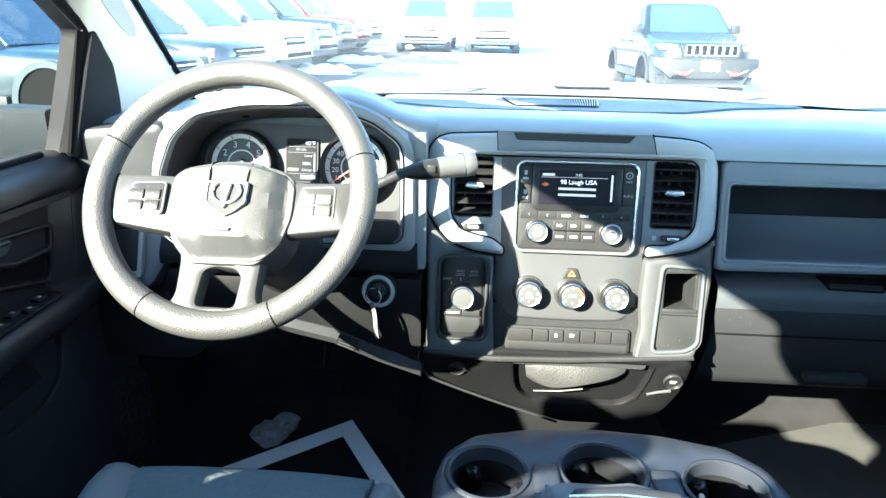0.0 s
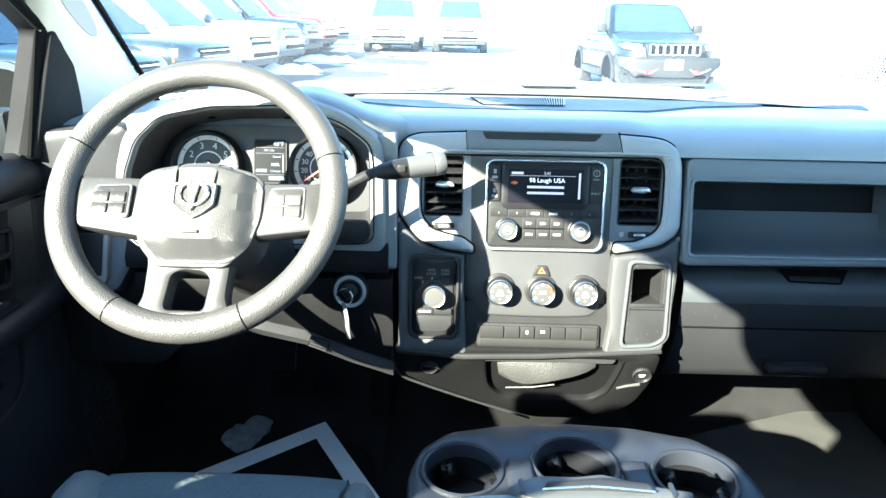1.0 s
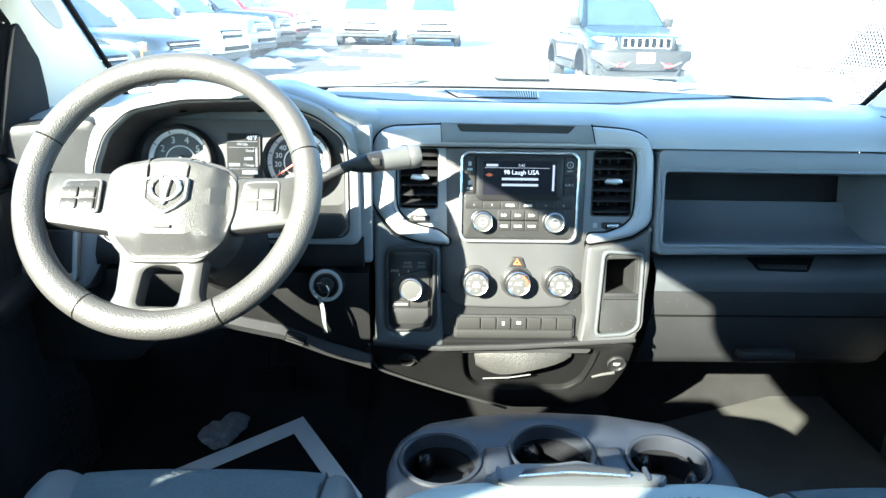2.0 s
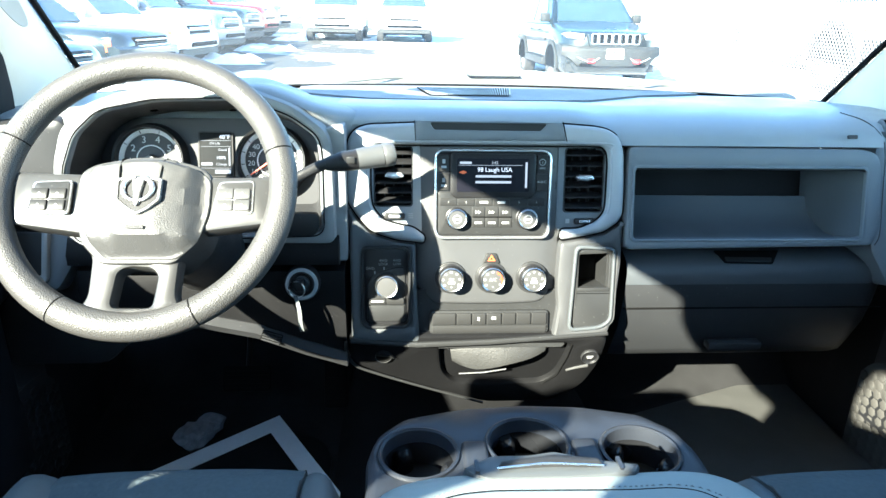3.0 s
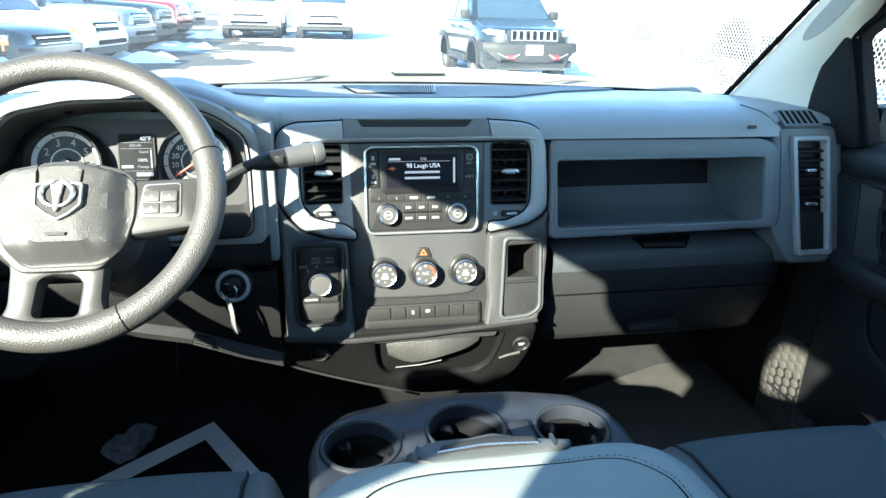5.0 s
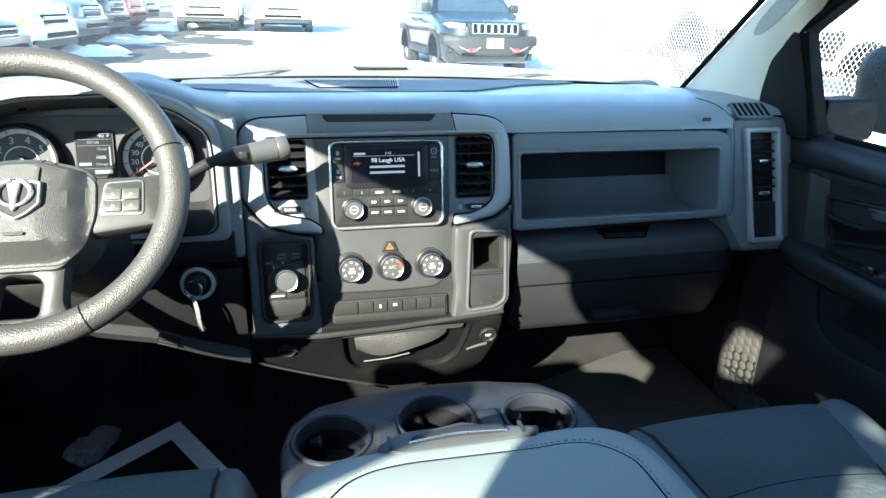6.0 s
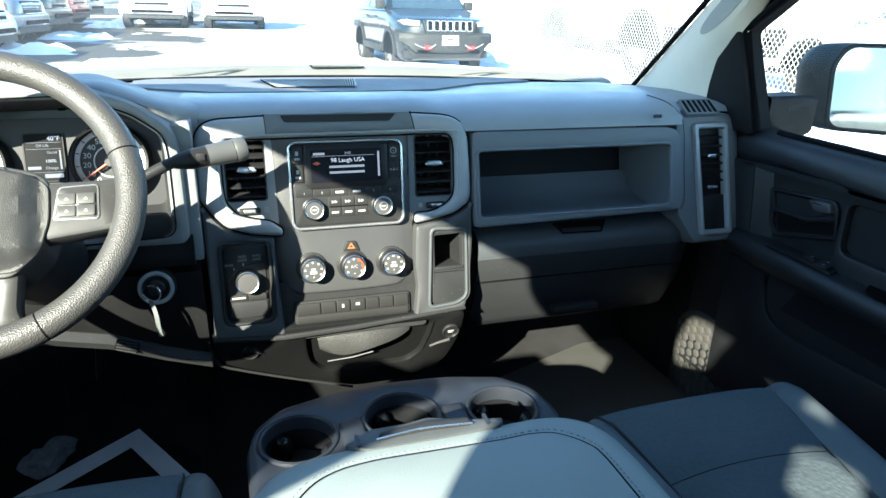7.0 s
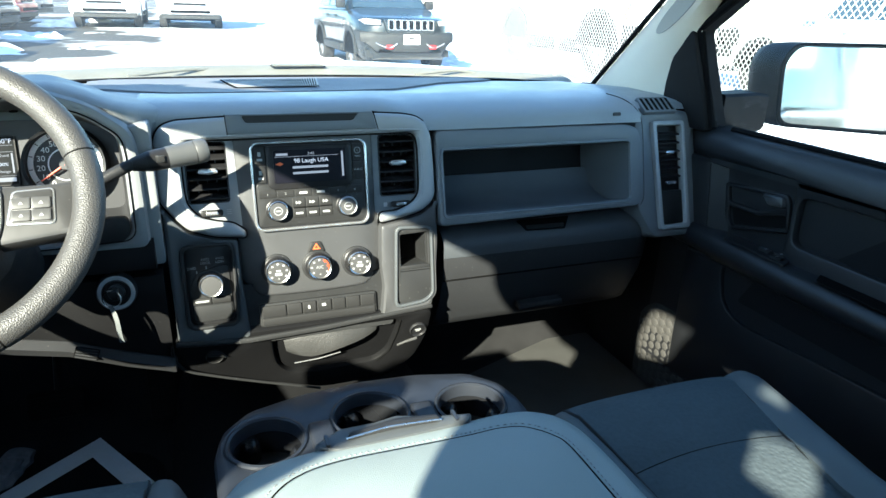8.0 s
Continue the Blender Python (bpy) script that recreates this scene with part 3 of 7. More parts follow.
# pods under the arch: drive mode pod and cubby pod
part("drive_pod", slab(rounded([(-0.2495, 0.131), (-0.232, 0.105), (-0.211, 0.0825), (-0.169, 0.0690), (-0.1335, 0.0645), (-0.1325, 0.003), (-0.126, -0.1135), (-0.246, -0.117)], 0.007), -0.06, 0.004, FACE, holes=[rrect(-0.227, -0.085, -0.143, 0.060, 0.014)], e=0.006), M_POD, stack, "slate grey pod of the drive mode panel")
part("cubby_pod", slab(rounded([(0.1215, 0.0665), (0.1555, 0.0720), (0.200, 0.0815), (0.224, 0.0975), (0.2325, 0.1085), (0.2335, 0.032), (0.2265, -0.057), (0.2165, -0.099), (0.200, -0.1045), (0.1135, -0.1095), (0.1215, -0.050), (0.1175, -0.0095)], 0.007), -0.06, 0.005, FACE, holes=[rounded([(0.143, -0.093), (0.150, 0.059), (0.2195, 0.056), (0.2185, -0.076), (0.200, -0.088)], 0.012)], e=0.007), M_FASCIA, stack, "grey pod round the cubby")
# coin tray set into the top of the arch
part("top_tray", slab(rounded([(-0.1335, 0.2425), (-0.1355, 0.2755), (0.1155, 0.2745), (0.1235, 0.2435)], 0.003), 0.0, 0.0085, FACE, holes=[rounded([(-0.103, 0.2605), (-0.110, 0.2725), (0.090, 0.2715), (0.079, 0.2595)], 0.004)], e=0.002), M_SIDE, stack, "shallow coin tray above the radio")
part("tray_floor", slab(rrect(-0.112, 0.256, 0.092, 0.2735, 0.003), 0.0, 0.0064, FACE), M_BLACK, stack)
for xa, xb in ((-0.1365, -0.1345), (0.1165, 0.1245)):
    part("seam", slab([(xb, 0.242), (xb + 0.0015, 0.242), (xa + 0.0015, 0.2755), (xa, 0.2755)], 0.004, 0.0068, FACE), M_GAP, stack)


def air_vent(u0, v0, u1, v1, frm, parent, slats=6, tab=None, depth=-0.03):
    v = part("air_vent", slab(rrect(u0 - 0.004, v0 - 0.004, u1 + 0.004, v1 + 0.004, 0.008), depth - 0.03, depth - 0.025, frm), M_GAP, parent, "black adjustable air vent")
    w = 0.0035
    part("housing", slab(rrect(u0 - 0.003, v0 - 0.003, u1 + 0.003, v1 + 0.003, 0.008), depth - 0.025, -0.014, frm, holes=[rrect(u0, v0, u1, v1, 0.006)]), M_BLACK, v)
    for k in range(slats):
        z = lerp(v0, v1, (k + 0.5) / slats)
        tilt = frm @ pose(0, z, -0.024, 22, 0, 0)
        part("slat", slab([(u0, -0.0016), (u1, -0.0016), (u1, 0.0016), (u0, 0.0016)], -0.012, 0.010, tilt, e=0.001), M_BLACK, v)
    for k in range(3):
        x = lerp(u0, u1, (k + 1) / 4)
        part("vane", slab([(x - 0.001, v0), (x + 0.001, v0), (x + 0.001, v1), (x - 0.001, v1)], depth - 0.024, depth - 0.008, frm), M_BLACK, v)
    x, z = ((u0 + u1) / 2, lerp(v0, v1, 0.48)) if tab is None else tab
    part("tab", slab(rounded([(x - 0.017, z - 0.003), (x - 0.013, z + 0.005), (x + 0.013, z + 0.005), (x + 0.017, z - 0.003), (x, z - 0.006)], 0.003), -0.016, -0.004, frm, e=0.002), M_SATIN, v, "satin silver vent tab")
    return v


def vent_wheel(u, v, frm, parent):
    p = part("vent_slider", slab(rrect(u - 0.018, v - 0.0055, u + 0.018, v + 0.0055, 0.004), -0.010, -0.0035, frm, e=0.002), M_BUTTON, parent)
    part("slider_cap", slab(rrect(u - 0.010, v - 0.003, u + 0.010, v + 0.003, 0.002), -0.0035, -0.0015, frm, e=0.001), M_SATIN, p)
    bar(u - 0.032, v - 0.004, u - 0.025, v + 0.004, frm, M_WHITE, p, w=-0.0116)
    for k in range(3):
        bar(u + 0.024, v - 0.004 + k * 0.0035, u + 0.032, v - 0.0025 + k * 0.0035, frm, M_WHITE, p, w=-0.0116)
    return p


air_vent(-0.204, 0.130, -0.140, 0.231, FACE, dash, tab=(-0.17, 0.183))
air_vent(0.130, 0.120, 0.197, 0.231, FACE, dash, tab=(0.163, 0.180))
vent_wheel(-0.170, 0.112, FACE, dash)
vent_wheel(0.165, 0.103, FACE, dash)
part("corner_filler", slab(rrect(-0.272, 0.15, -0.214, 0.270, 0.004), -0.05, -0.009, FACE), M_PAD, stack)

# --- radio ---
radio = part("radio", slab(rrect(-0.099, 0.076, 0.099, 0.226, 0.014), -0.012, -0.001, FACE, e=0.002), M_BLACK, dash, "black radio with a screen in a satin silver frame")
part("frame", slab(rrect(-0.102, 0.073, 0.102, 0.229, 0.016), -0.012, 0.0045, FACE, holes=[rrect(-0.097, 0.078, 0.097, 0.224, 0.012)], e=0.002), M_SATIN, radio, "satin silver frame")
part("faceplate", slab(rounded([(-0.095, 0.081), (-0.095, 0.156), (-0.072, 0.156), (-0.063, 0.147), (0.063, 0.147), (0.072, 0.156), (0.095, 0.156), (0.095, 0.081)], 0.006), -0.001, 0.001, FACE, e=0.001), M_DARK, radio)
part("screen_bezel", slab(rounded([(-0.074, 0.152), (-0.074, 0.221), (0.074, 0.221), (0.074, 0.152), (0.066, 0.145), (-0.066, 0.145)], 0.006), -0.001, 0.004, FACE, e=0.002), M_BLACK, radio)
screen = part("screen", slab(rrect(-0.063, 0.156, 0.062, 0.213, 0.003), 0.004, 0.005, FACE), M_SCREEN, radio, "dark lit display with a station list")
def on(frm, u, v, w):
    return frm @ Matrix.Translation((u, v, w))


bar(-0.058, 0.2035, -0.038, 0.2075, FACE, M_LCDDIM, radio, w=0.0051)
lettering("3:42", 0.0068, on(FACE, 0.002, 0.2055, 0.0053), M_LCDDIM, radio)
bar(-0.061, 0.2010, 0.050, 0.2016, FACE, M_LCDDIM, radio, w=0.0051)
lettering("98 Laugh USA", 0.0105, on(FACE, 0.002, 0.1935, 0.0053), M_LCD, radio)
bar(-0.031, 0.1805, 0.031, 0.1845, FACE, M_LCDDIM, radio, w=0.0051)
bar(-0.031, 0.1705, 0.031, 0.1745, FACE, M_LCDDIM, radio, w=0.0051)
bar(0.055, 0.163, 0.0585, 0.207, FACE, M_LCDDIM, radio, w=0.0051)
part("pointer", slab(rounded([(-0.060, 0.189), (-0.052, 0.1925), (-0.046, 0.189), (-0.052, 0.186)], 0.001), 0.0051, 0.0055, FACE), M_ORANGE, radio)


def key_cap(u0, v0, u1, v1, parent, w=-0.001, h=0.003, m=None, name="button"):
    return part(name, slab(rrect(u0, v0, u1, v1, 0.0016, 3), w, w + h, FACE, e=0.0008), m or M_BUTTON, parent)


for k in range(6):
    u = -0.092 + k * 0.0308
    key_cap(u, 0.131, u + 0.0298, 0.145 if k in (0, 5) else 0.143, radio)
    lettering(str(k + 1), 0.0055, on(FACE, u + 0.015, 0.1375, 0.0022), M_WHITE, radio) if k not in (2, 3) else bar(u + 0.008, 0.1355, u + 0.022, 0.1395, FACE, M_WHITE, radio, w=0.0021)
for v in (0.158, 0.190):
    key_cap(-0.094, v, -0.0765, v + 0.029, radio)
    key_cap(0.0765, v, 0.094, v + 0.029, radio)
    bar(-0.090, v + 0.006, -0.081, v + 0.010, FACE, M_WHITE, radio, w=0.0021)
    bar(-0.088, v + 0.014, -0.083, v + 0.021, FACE, M_WHITE, radio, w=0.0021)
lettering("A-B-C", 0.0062, on(FACE, 0.0853, 0.173, 0.0023), M_WHITE, radio)
lettering("INFO", 0.0045, on(FACE, 0.0853, 0.1965, 0.0023), M_WHITE, radio)
part("info_ring", slab(circle(0.0853, 0.207, 0.0058, 20), 0.002, 0.0024, FACE, holes=[circle(0.0853, 0.207, 0.0047, 20)]), M_WHITE, radio)
lettering("i", 0.008, on(FACE, 0.0853, 0.207, 0.0023), M_WHITE, radio)
for r in range(2):
    for c in range(3):
        u, v = -0.036 + c * 0.0238, 0.094 + r * 0.0185
        key_cap(u, v, u + 0.0225, v + 0.0165, radio, h=0.0035)
        if r:
            for q in range(2):
                part("symbol", slab([(u + 0.006 + q * 0.005, v + 0.005), (u + 0.011 + q * 0.005, v + 0.008), (u + 0.006 + q * 0.005, v + 0.011)], 0.0025, 0.0029, FACE), M_WHITE, radio)
        else:
            bar(u + 0.005, v + 0.006, u + 0.0175, v + 0.0095, FACE, M_WHITE, radio, w=0.0026)
part("disc_slot", slab(rrect(-0.034, 0.1108, 0.034, 0.1122, 0.0006), 0.0015, 0.003, FACE), M_GAP, radio)


def knob(u, v, r, h, frm, parent, face, name="knob", label="", ring=True, w0=0.0):
    b = on(frm, u, v, w0)
    k = part(name, lathe([(0, 0), (r * 1.12, 0), (r * 1.10, h * 0.16), (r, h * 0.22), (r * 0.95, h * 0.9), (r * 0.90, h), (0, h)], b, 36), M_BLACK, parent, label)
    for i in range(24):
        a = 2 * math.pi * i / 24
        p, q = b @ Vector((r * 0.985 * math.cos(a), r * 0.985 * math.sin(a), h * 0.25)), b @ Vector((r * 0.955 * math.cos(a), r * 0.955 * math.sin(a), h * 0.86))
        part("grip", tube([p, q], 0.0007, 5), M_BLACK, k)
    if ring:
        part("chrome_ring", lathe([(r * 0.80, h * 0.9), (r * 0.955, h * 0.88), (r * 0.96, h * 1.0), (r * 0.90, h * 1.06), (r * 0.80, h * 1.02)], b, 40), M_CHROME, k, "bright chrome ring")
    part("cap", lathe([(r * 0.82, h * 0.98), (r * 0.80, h * 1.03), (r * 0.5, h * 1.05), (0, h * 1.05)], b, 36), face, k)
    return k


for u, v, nm in ((-0.0625, 0.1095, "volume_knob"), (0.0605, 0.1095, "tune_knob")):
    kk = knob(u, v, 0.0178, 0.015, FACE, radio, M_KNOBFACE, nm, "grey radio knob with chrome ring", w0=0.0)
    c = on(FACE, u, v, 0.0159)
    part("symbol", slab(circle(0, 0, 0.0075, 20), 0, 0.0004, c, holes=[circle(0, 0, 0.0062, 20)]), M_WHITE, kk)
    bar(-0.004, -0.0012, 0.004, 0.0012, c, M_WHITE, kk)

# --- climate controls ---
for i, u in enumerate((-0.0715, 0.001, 0.0735)):
    kk = knob(u, 0.003, 0.0225, 0.024, FACE, dash, M_KNOBFACE, "climate_knob", "black climate knob with chrome ring and grey face", w0=-0.004)
    part("collar", slab(circle(u, 0.003, 0.0285, 36), -0.006, -0.001, FACE, e=0.002), M_DARK, kk)
    c = on(FACE, u, 0.003, -0.004 + 0.0253)
    for j in range(7):
        a = radians(215 - j * 41)
        if i == 1 and j > 3:
            part("mark", slab(circle(0.0145 * math.cos(a), 0.0145 * math.sin(a), 0.0018, 10), 0, 0.0004, c), M_RED if j < 6 else M_WHITE, kk)
        else:
            bar(0.0145 * math.cos(a) - 0.0018, 0.0145 * math.sin(a) - 0.0016, 0.0145 * math.cos(a) + 0.0018, 0.0145 * math.sin(a) + 0.0016, c, M_WHITE, kk, "mark")
    if i == 1:
        lettering("A/C", 0.008, on(c, 0, 0.001, 0.0003), M_WHITE, kk)
        arc = [(0.0172 * math.cos(radians(a)), 0.0172 * math.sin(radians(a))) for a in range(-35, 66, 10)]
        part("heat_arc", slab(arc + [(x * 0.9, y * 0.9) for x, y in reversed(arc)], 0, 0.0004, c), M_RED, kk, "red warm-side arc")
    else:
        bar(-0.006, -0.006, 0.006, -0.001, c, M_WHITE, kk, "symbol")
        bar(-0.004, 0.001, 0.004, 0.004, c, M_WHITE, kk, "symbol")
    part("pointer", slab([(-0.0015, -0.0125), (0.0015, -0.0125), (0, -0.0095)], 0, 0.0004, c), M_WHITE, kk)
hz = part("hazard_button", slab(rounded([(-0.015, 0.029), (-0.008, 0.047), (0.009, 0.047), (0.016, 0.029)], 0.003), -0.005, 0.000, FACE, e=0.0015), M_BUTTON, dash, "charcoal hazard button with an orange triangle")
part("triangle", slab([(-0.0065, 0.0335), (0.0075, 0.0335), (0.0005, 0.0445)], 0.0, 0.0004, FACE, holes=[[(-0.0028, 0.0357), (0.0038, 0.0357), (0.0005, 0.041)]]), M_ORANGE, hz)

# --- switch row ---
row = part("switch_bank", slab(rrect(-0.108, -0.101, 0.107, -0.058, 0.006), -0.010, -0.003, FACE, e=0.0025), M_DARK, dash, "row of blank and printed switches")
for k, (a, b) in enumerate(((-0.104, -0.0615), (-0.060, -0.0335), (-0.032, -0.0075), (-0.006, 0.0205), (0.022, 0.0465), (0.048, 0.074), (0.0755, 0.103))):
    part("switch", slab(rrect(a, -0.083, b, -0.062, 0.0018, 3), -0.003, 0.0, FACE, e=0.0012), M_BUTTON, row)
part("switch_ledge", slab(rrect(-0.104, -0.098, 0.103, -0.085, 0.002, 3), -0.003, -0.0005, FACE, e=0.0012), M_BUTTON, row)
bar(-0.0225, -0.0755, -0.0185, -0.0690, FACE, M_WHITE, row, "symbol", w=0.0002)
bar(0.003, -0.0735, 0.0105, -0.0685, FACE, M_WHITE, row, "symbol", w=0.0002)

# --- four-wheel-drive panel ---
f4 = part("drive_mode_panel", slab(rrect(-0.226, -0.084, -0.144, 0.059, 0.013), -0.02, -0.006, FACE, e=0.002), M_BLACK, dash, "black panel with the drive mode knob")
part("frame", slab(rrect(-0.229, -0.087, -0.141, 0.062, 0.015), -0.01, 0.0085, FACE, holes=[rrect(-0.2235, -0.0815, -0.1465, 0.0565, 0.012)], e=0.002), M_DARK, f4)
part("tray", slab(rounded([(-0.219, -0.077), (-0.219, -0.008), (-0.203, 0.012), (-0.168, 0.022), (-0.152, 0.022), (-0.150, -0.077)], 0.008), -0.006, -0.003, FACE, e=0.002), M_DARK, f4)
knob(-0.184, -0.009, 0.0205, 0.022, FACE, f4, M_KNOBFACE, "mode_knob", "grey drive mode knob with chrome ring", w0=-0.004)
key_cap(-0.216, -0.044, -0.186, -0.033, f4, w=-0.003, h=0.004)
key_cap(-0.185, -0.044, -0.154, -0.033, f4, w=-0.003, h=0.004)
bar(-0.212, -0.040, -0.190, -0.037, FACE, M_WHITE, f4, w=0.0011)
part("blank_plate", slab(rrect(-0.216, -0.075, -0.153, -0.047, 0.003), -0.003, -0.001, FACE, e=0.001), M_DARK, f4)
lettering("2WD", 0.0066, on(FACE, -0.213, 0.0195, -0.0055), M_WHITE, f4)
lettering("4WD\nLOCK", 0.0062, on(FACE, -0.190, 0.0305, -0.0055), M_WHITE, f4)
lettering("4WD\nLOW", 0.0062, on(FACE, -0.166, 0.0305, -0.0055), M_WHITE, f4)
for u, v in ((-0.205, 0.012), (-0.189, 0.019), (-0.170, 0.018)):
    bar(u - 0.001, v - 0.002, u + 0.001, v + 0.003, FACE, M_WHITE, f4, w=-0.0057)

# --- cubby on the passenger edge of the stack ---
cb = part("cubby", slab(rrect(0.150, -0.092, 0.218, 0.060, 0.012), -0.012, 0.004, FACE, holes=[rounded([(0.157, -0.018), (0.157, 0.045), (0.211, 0.047), (0.211, -0.018)], 0.004)], e=0.002), M_DARK, dash, "charcoal phone cubby with a small shelf")
part("frame", slab(rounded([(0.1395, -0.0965), (0.1475, 0.063), (0.2215, 0.059), (0.2210, -0.077), (0.200, -0.0915)], 0.014), -0.01, 0.0095, FACE, holes=[rounded([(0.1455, -0.0895), (0.1530, 0.0565), (0.2160, 0.053), (0.2155, -0.0745), (0.198, -0.0855)], 0.010)], e=0.0025), M_POD, cb)
part("pocket_back", slab(rrect(0.152, -0.025, 0.216, 0.055, 0.003), -0.075, -0.07, FACE), M_GAP, cb)
for q, lp in (("pocket_wall", [(0.209, -0.02), (0.214, -0.02), (0.214, 0.05), (0.209, 0.05)]), ("pocket_wall", [(0.154, -0.02), (0.157, -0.02), (0.157, 0.05), (0.154, 0.05)])):
    part(q, slab(lp, -0.07, -0.004, FACE), M_DARK, cb)
part("pocket_floor", slab([(0.155, -0.022), (0.213, -0.022), (0.213, -0.015), (0.155, -0.015)], -0.07, 0.006, FACE, e=0.001), M_DARK, cb)
part("cover_seam", slab([(0.154, -0.0265), (0.2155, -0.0265), (0.2155, -0.0252), (0.154, -0.0252)], 0.003, 0.0045, FACE), M_GAP, cb)

# --- lower stack: bowl-shaped skirt with ash tray flap and sockets ---
skirt = []
for t in [k / 8 for k in range(9)]:
    hw = 0.252 - 0.13 * t ** 1.6
    z = 0.352 - 0.10 * t
    y = 0.050 - 0.018 * math.sin(t * math.pi * 0.5) + 0.03 * t * t
    loop = []
    for k in range(17):
        a = -1 + 2 * k / 16
        loop.append((hw * a, y + 0.03 * abs(a) ** 3 + 0.006, z + 0.012 * abs(a) ** 2 * (1 - t) - 0.0))
    loop += [(hw, 0.20, z), (-hw, 0.20, z)]
    skirt.append(loop)
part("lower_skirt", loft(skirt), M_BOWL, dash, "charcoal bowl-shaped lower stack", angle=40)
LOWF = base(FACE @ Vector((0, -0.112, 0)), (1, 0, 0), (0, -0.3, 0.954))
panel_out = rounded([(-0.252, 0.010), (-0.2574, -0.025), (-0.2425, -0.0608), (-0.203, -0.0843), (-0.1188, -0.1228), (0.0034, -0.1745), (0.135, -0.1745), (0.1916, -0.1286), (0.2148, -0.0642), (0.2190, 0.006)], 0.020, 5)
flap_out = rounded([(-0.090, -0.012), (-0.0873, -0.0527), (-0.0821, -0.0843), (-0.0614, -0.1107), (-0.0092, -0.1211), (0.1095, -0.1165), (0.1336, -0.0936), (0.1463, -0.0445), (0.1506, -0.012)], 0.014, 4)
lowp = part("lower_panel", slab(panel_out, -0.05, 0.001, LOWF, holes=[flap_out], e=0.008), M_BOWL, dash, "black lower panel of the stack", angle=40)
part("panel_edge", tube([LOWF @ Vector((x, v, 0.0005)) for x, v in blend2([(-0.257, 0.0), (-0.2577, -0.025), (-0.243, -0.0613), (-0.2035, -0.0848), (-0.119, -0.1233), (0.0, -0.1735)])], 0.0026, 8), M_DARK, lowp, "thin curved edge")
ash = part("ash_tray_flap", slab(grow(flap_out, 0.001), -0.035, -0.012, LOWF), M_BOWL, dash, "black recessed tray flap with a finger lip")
lip = []
for k in range(13):
    t = k / 12
    u = lerp(-0.071, 0.112, t)
    top = -0.010 - 0.012 * max(0.0, 1 - t / 0.2) ** 2
    low = lerp(-0.058, -0.034, max(0.0, t - 0.25) / 0.75) - 0.009 * math.sin(math.pi * min(1.0, t * 1.6)) * (1 - t)
    ends = math.sin(math.pi * (0.06 + 0.88 * t)) ** 0.35
    lip.append([LOWF @ Vector((u + 0.012 * (0.5 - t) * q, lerp(top, low, q), -0.030 + w * ends)) for q, w in ((0.0, 0.012), (0.15, 0.024), (0.45, 0.036), (0.78, 0.046), (0.94, 0.049), (1.0, 0.044), (0.97, 0.020), (0.3, 0.002))])
part("finger_lip", loft(lip), M_LIP, ash, "rounded grained lip, lightened for the sun it catches", angle=60)
part("edge_line", tube([LOWF @ Vector((-0.051, -0.0865, 0.002)), LOWF @ Vector((-0.005, -0.082, 0.004)), LOWF @ Vector((0.037, -0.0755, 0.002))], 0.0014, 6), M_SATIN, ash)
part("panel_seam", tube([LOWF @ Vector((0.1535, -0.012, 0.0014)), LOWF @ Vector((0.149, -0.045, 0.0014)), LOWF @ Vector((0.136, -0.095, 0.0014)), LOWF @ Vector((0.111, -0.119, 0.0014))], 0.0014, 5), M_GAP, lowp)
part("top_ledge", slab(rounded([(-0.250, -0.104), (-0.13, -0.1135), (0.0, -0.1095), (0.216, -0.0965), (0.217, -0.1045), (0.0, -0.1195), (-0.13, -0.1235), (-0.252, -0.114)], 0.002), -0.03, 0.0065, FACE, e=0.003), M_DARK, dash, "dark ledge above the tray flap")
for u, v, r in ((-0.191, -0.034, 0.015), (0.191, -0.043, 0.0165)):
    b = on(LOWF, u, v, 0.0)
    so = part("power_socket", lathe([(0.0, 0.004), (r * 0.82, 0.004), (r * 0.88, 0.006), (r * 0.97, 0.006), (r * 1.04, 0.0)], b, 30), M_BLACK if u > 0 else M_GAP, dash, "round black power socket cap" if u > 0 else "open black power socket")
    part("socket_ring", lathe([(r * 0.93, 0.0058), (r * 0.97, 0.0070), (r * 1.03, 0.0045)], b, 30), M_LOWER if u > 0 else M_DARK, so)
    if u > 0:
        bar(-0.006, -0.0012, 0.006, 0.0022, on(b, 0, 0, 0.0042), M_WHITE, so, "symbol")
        bar(-0.005, -0.0042, 0.004, -0.0026, on(b, 0, 0, 0.0042), M_WHITE, so, "symbol")
        part("pull_tab", slab(rounded([(-0.041, -0.037), (-0.022, -0.029), (0.001, -0.0225), (0.003, -0.028)], 0.002), 0.0, 0.005, b, e=0.002), M_KNOBFACE, so)
    else:
        part("cap_tab", slab(rounded([(-0.014, 0.004), (-0.004, 0.0135), (0.012, 0.009), (0.021, -0.004), (0.008, 0.002)], 0.003), 0.004, 0.009, b, e=0.002), M_DARK, so, "hinged socket cap")
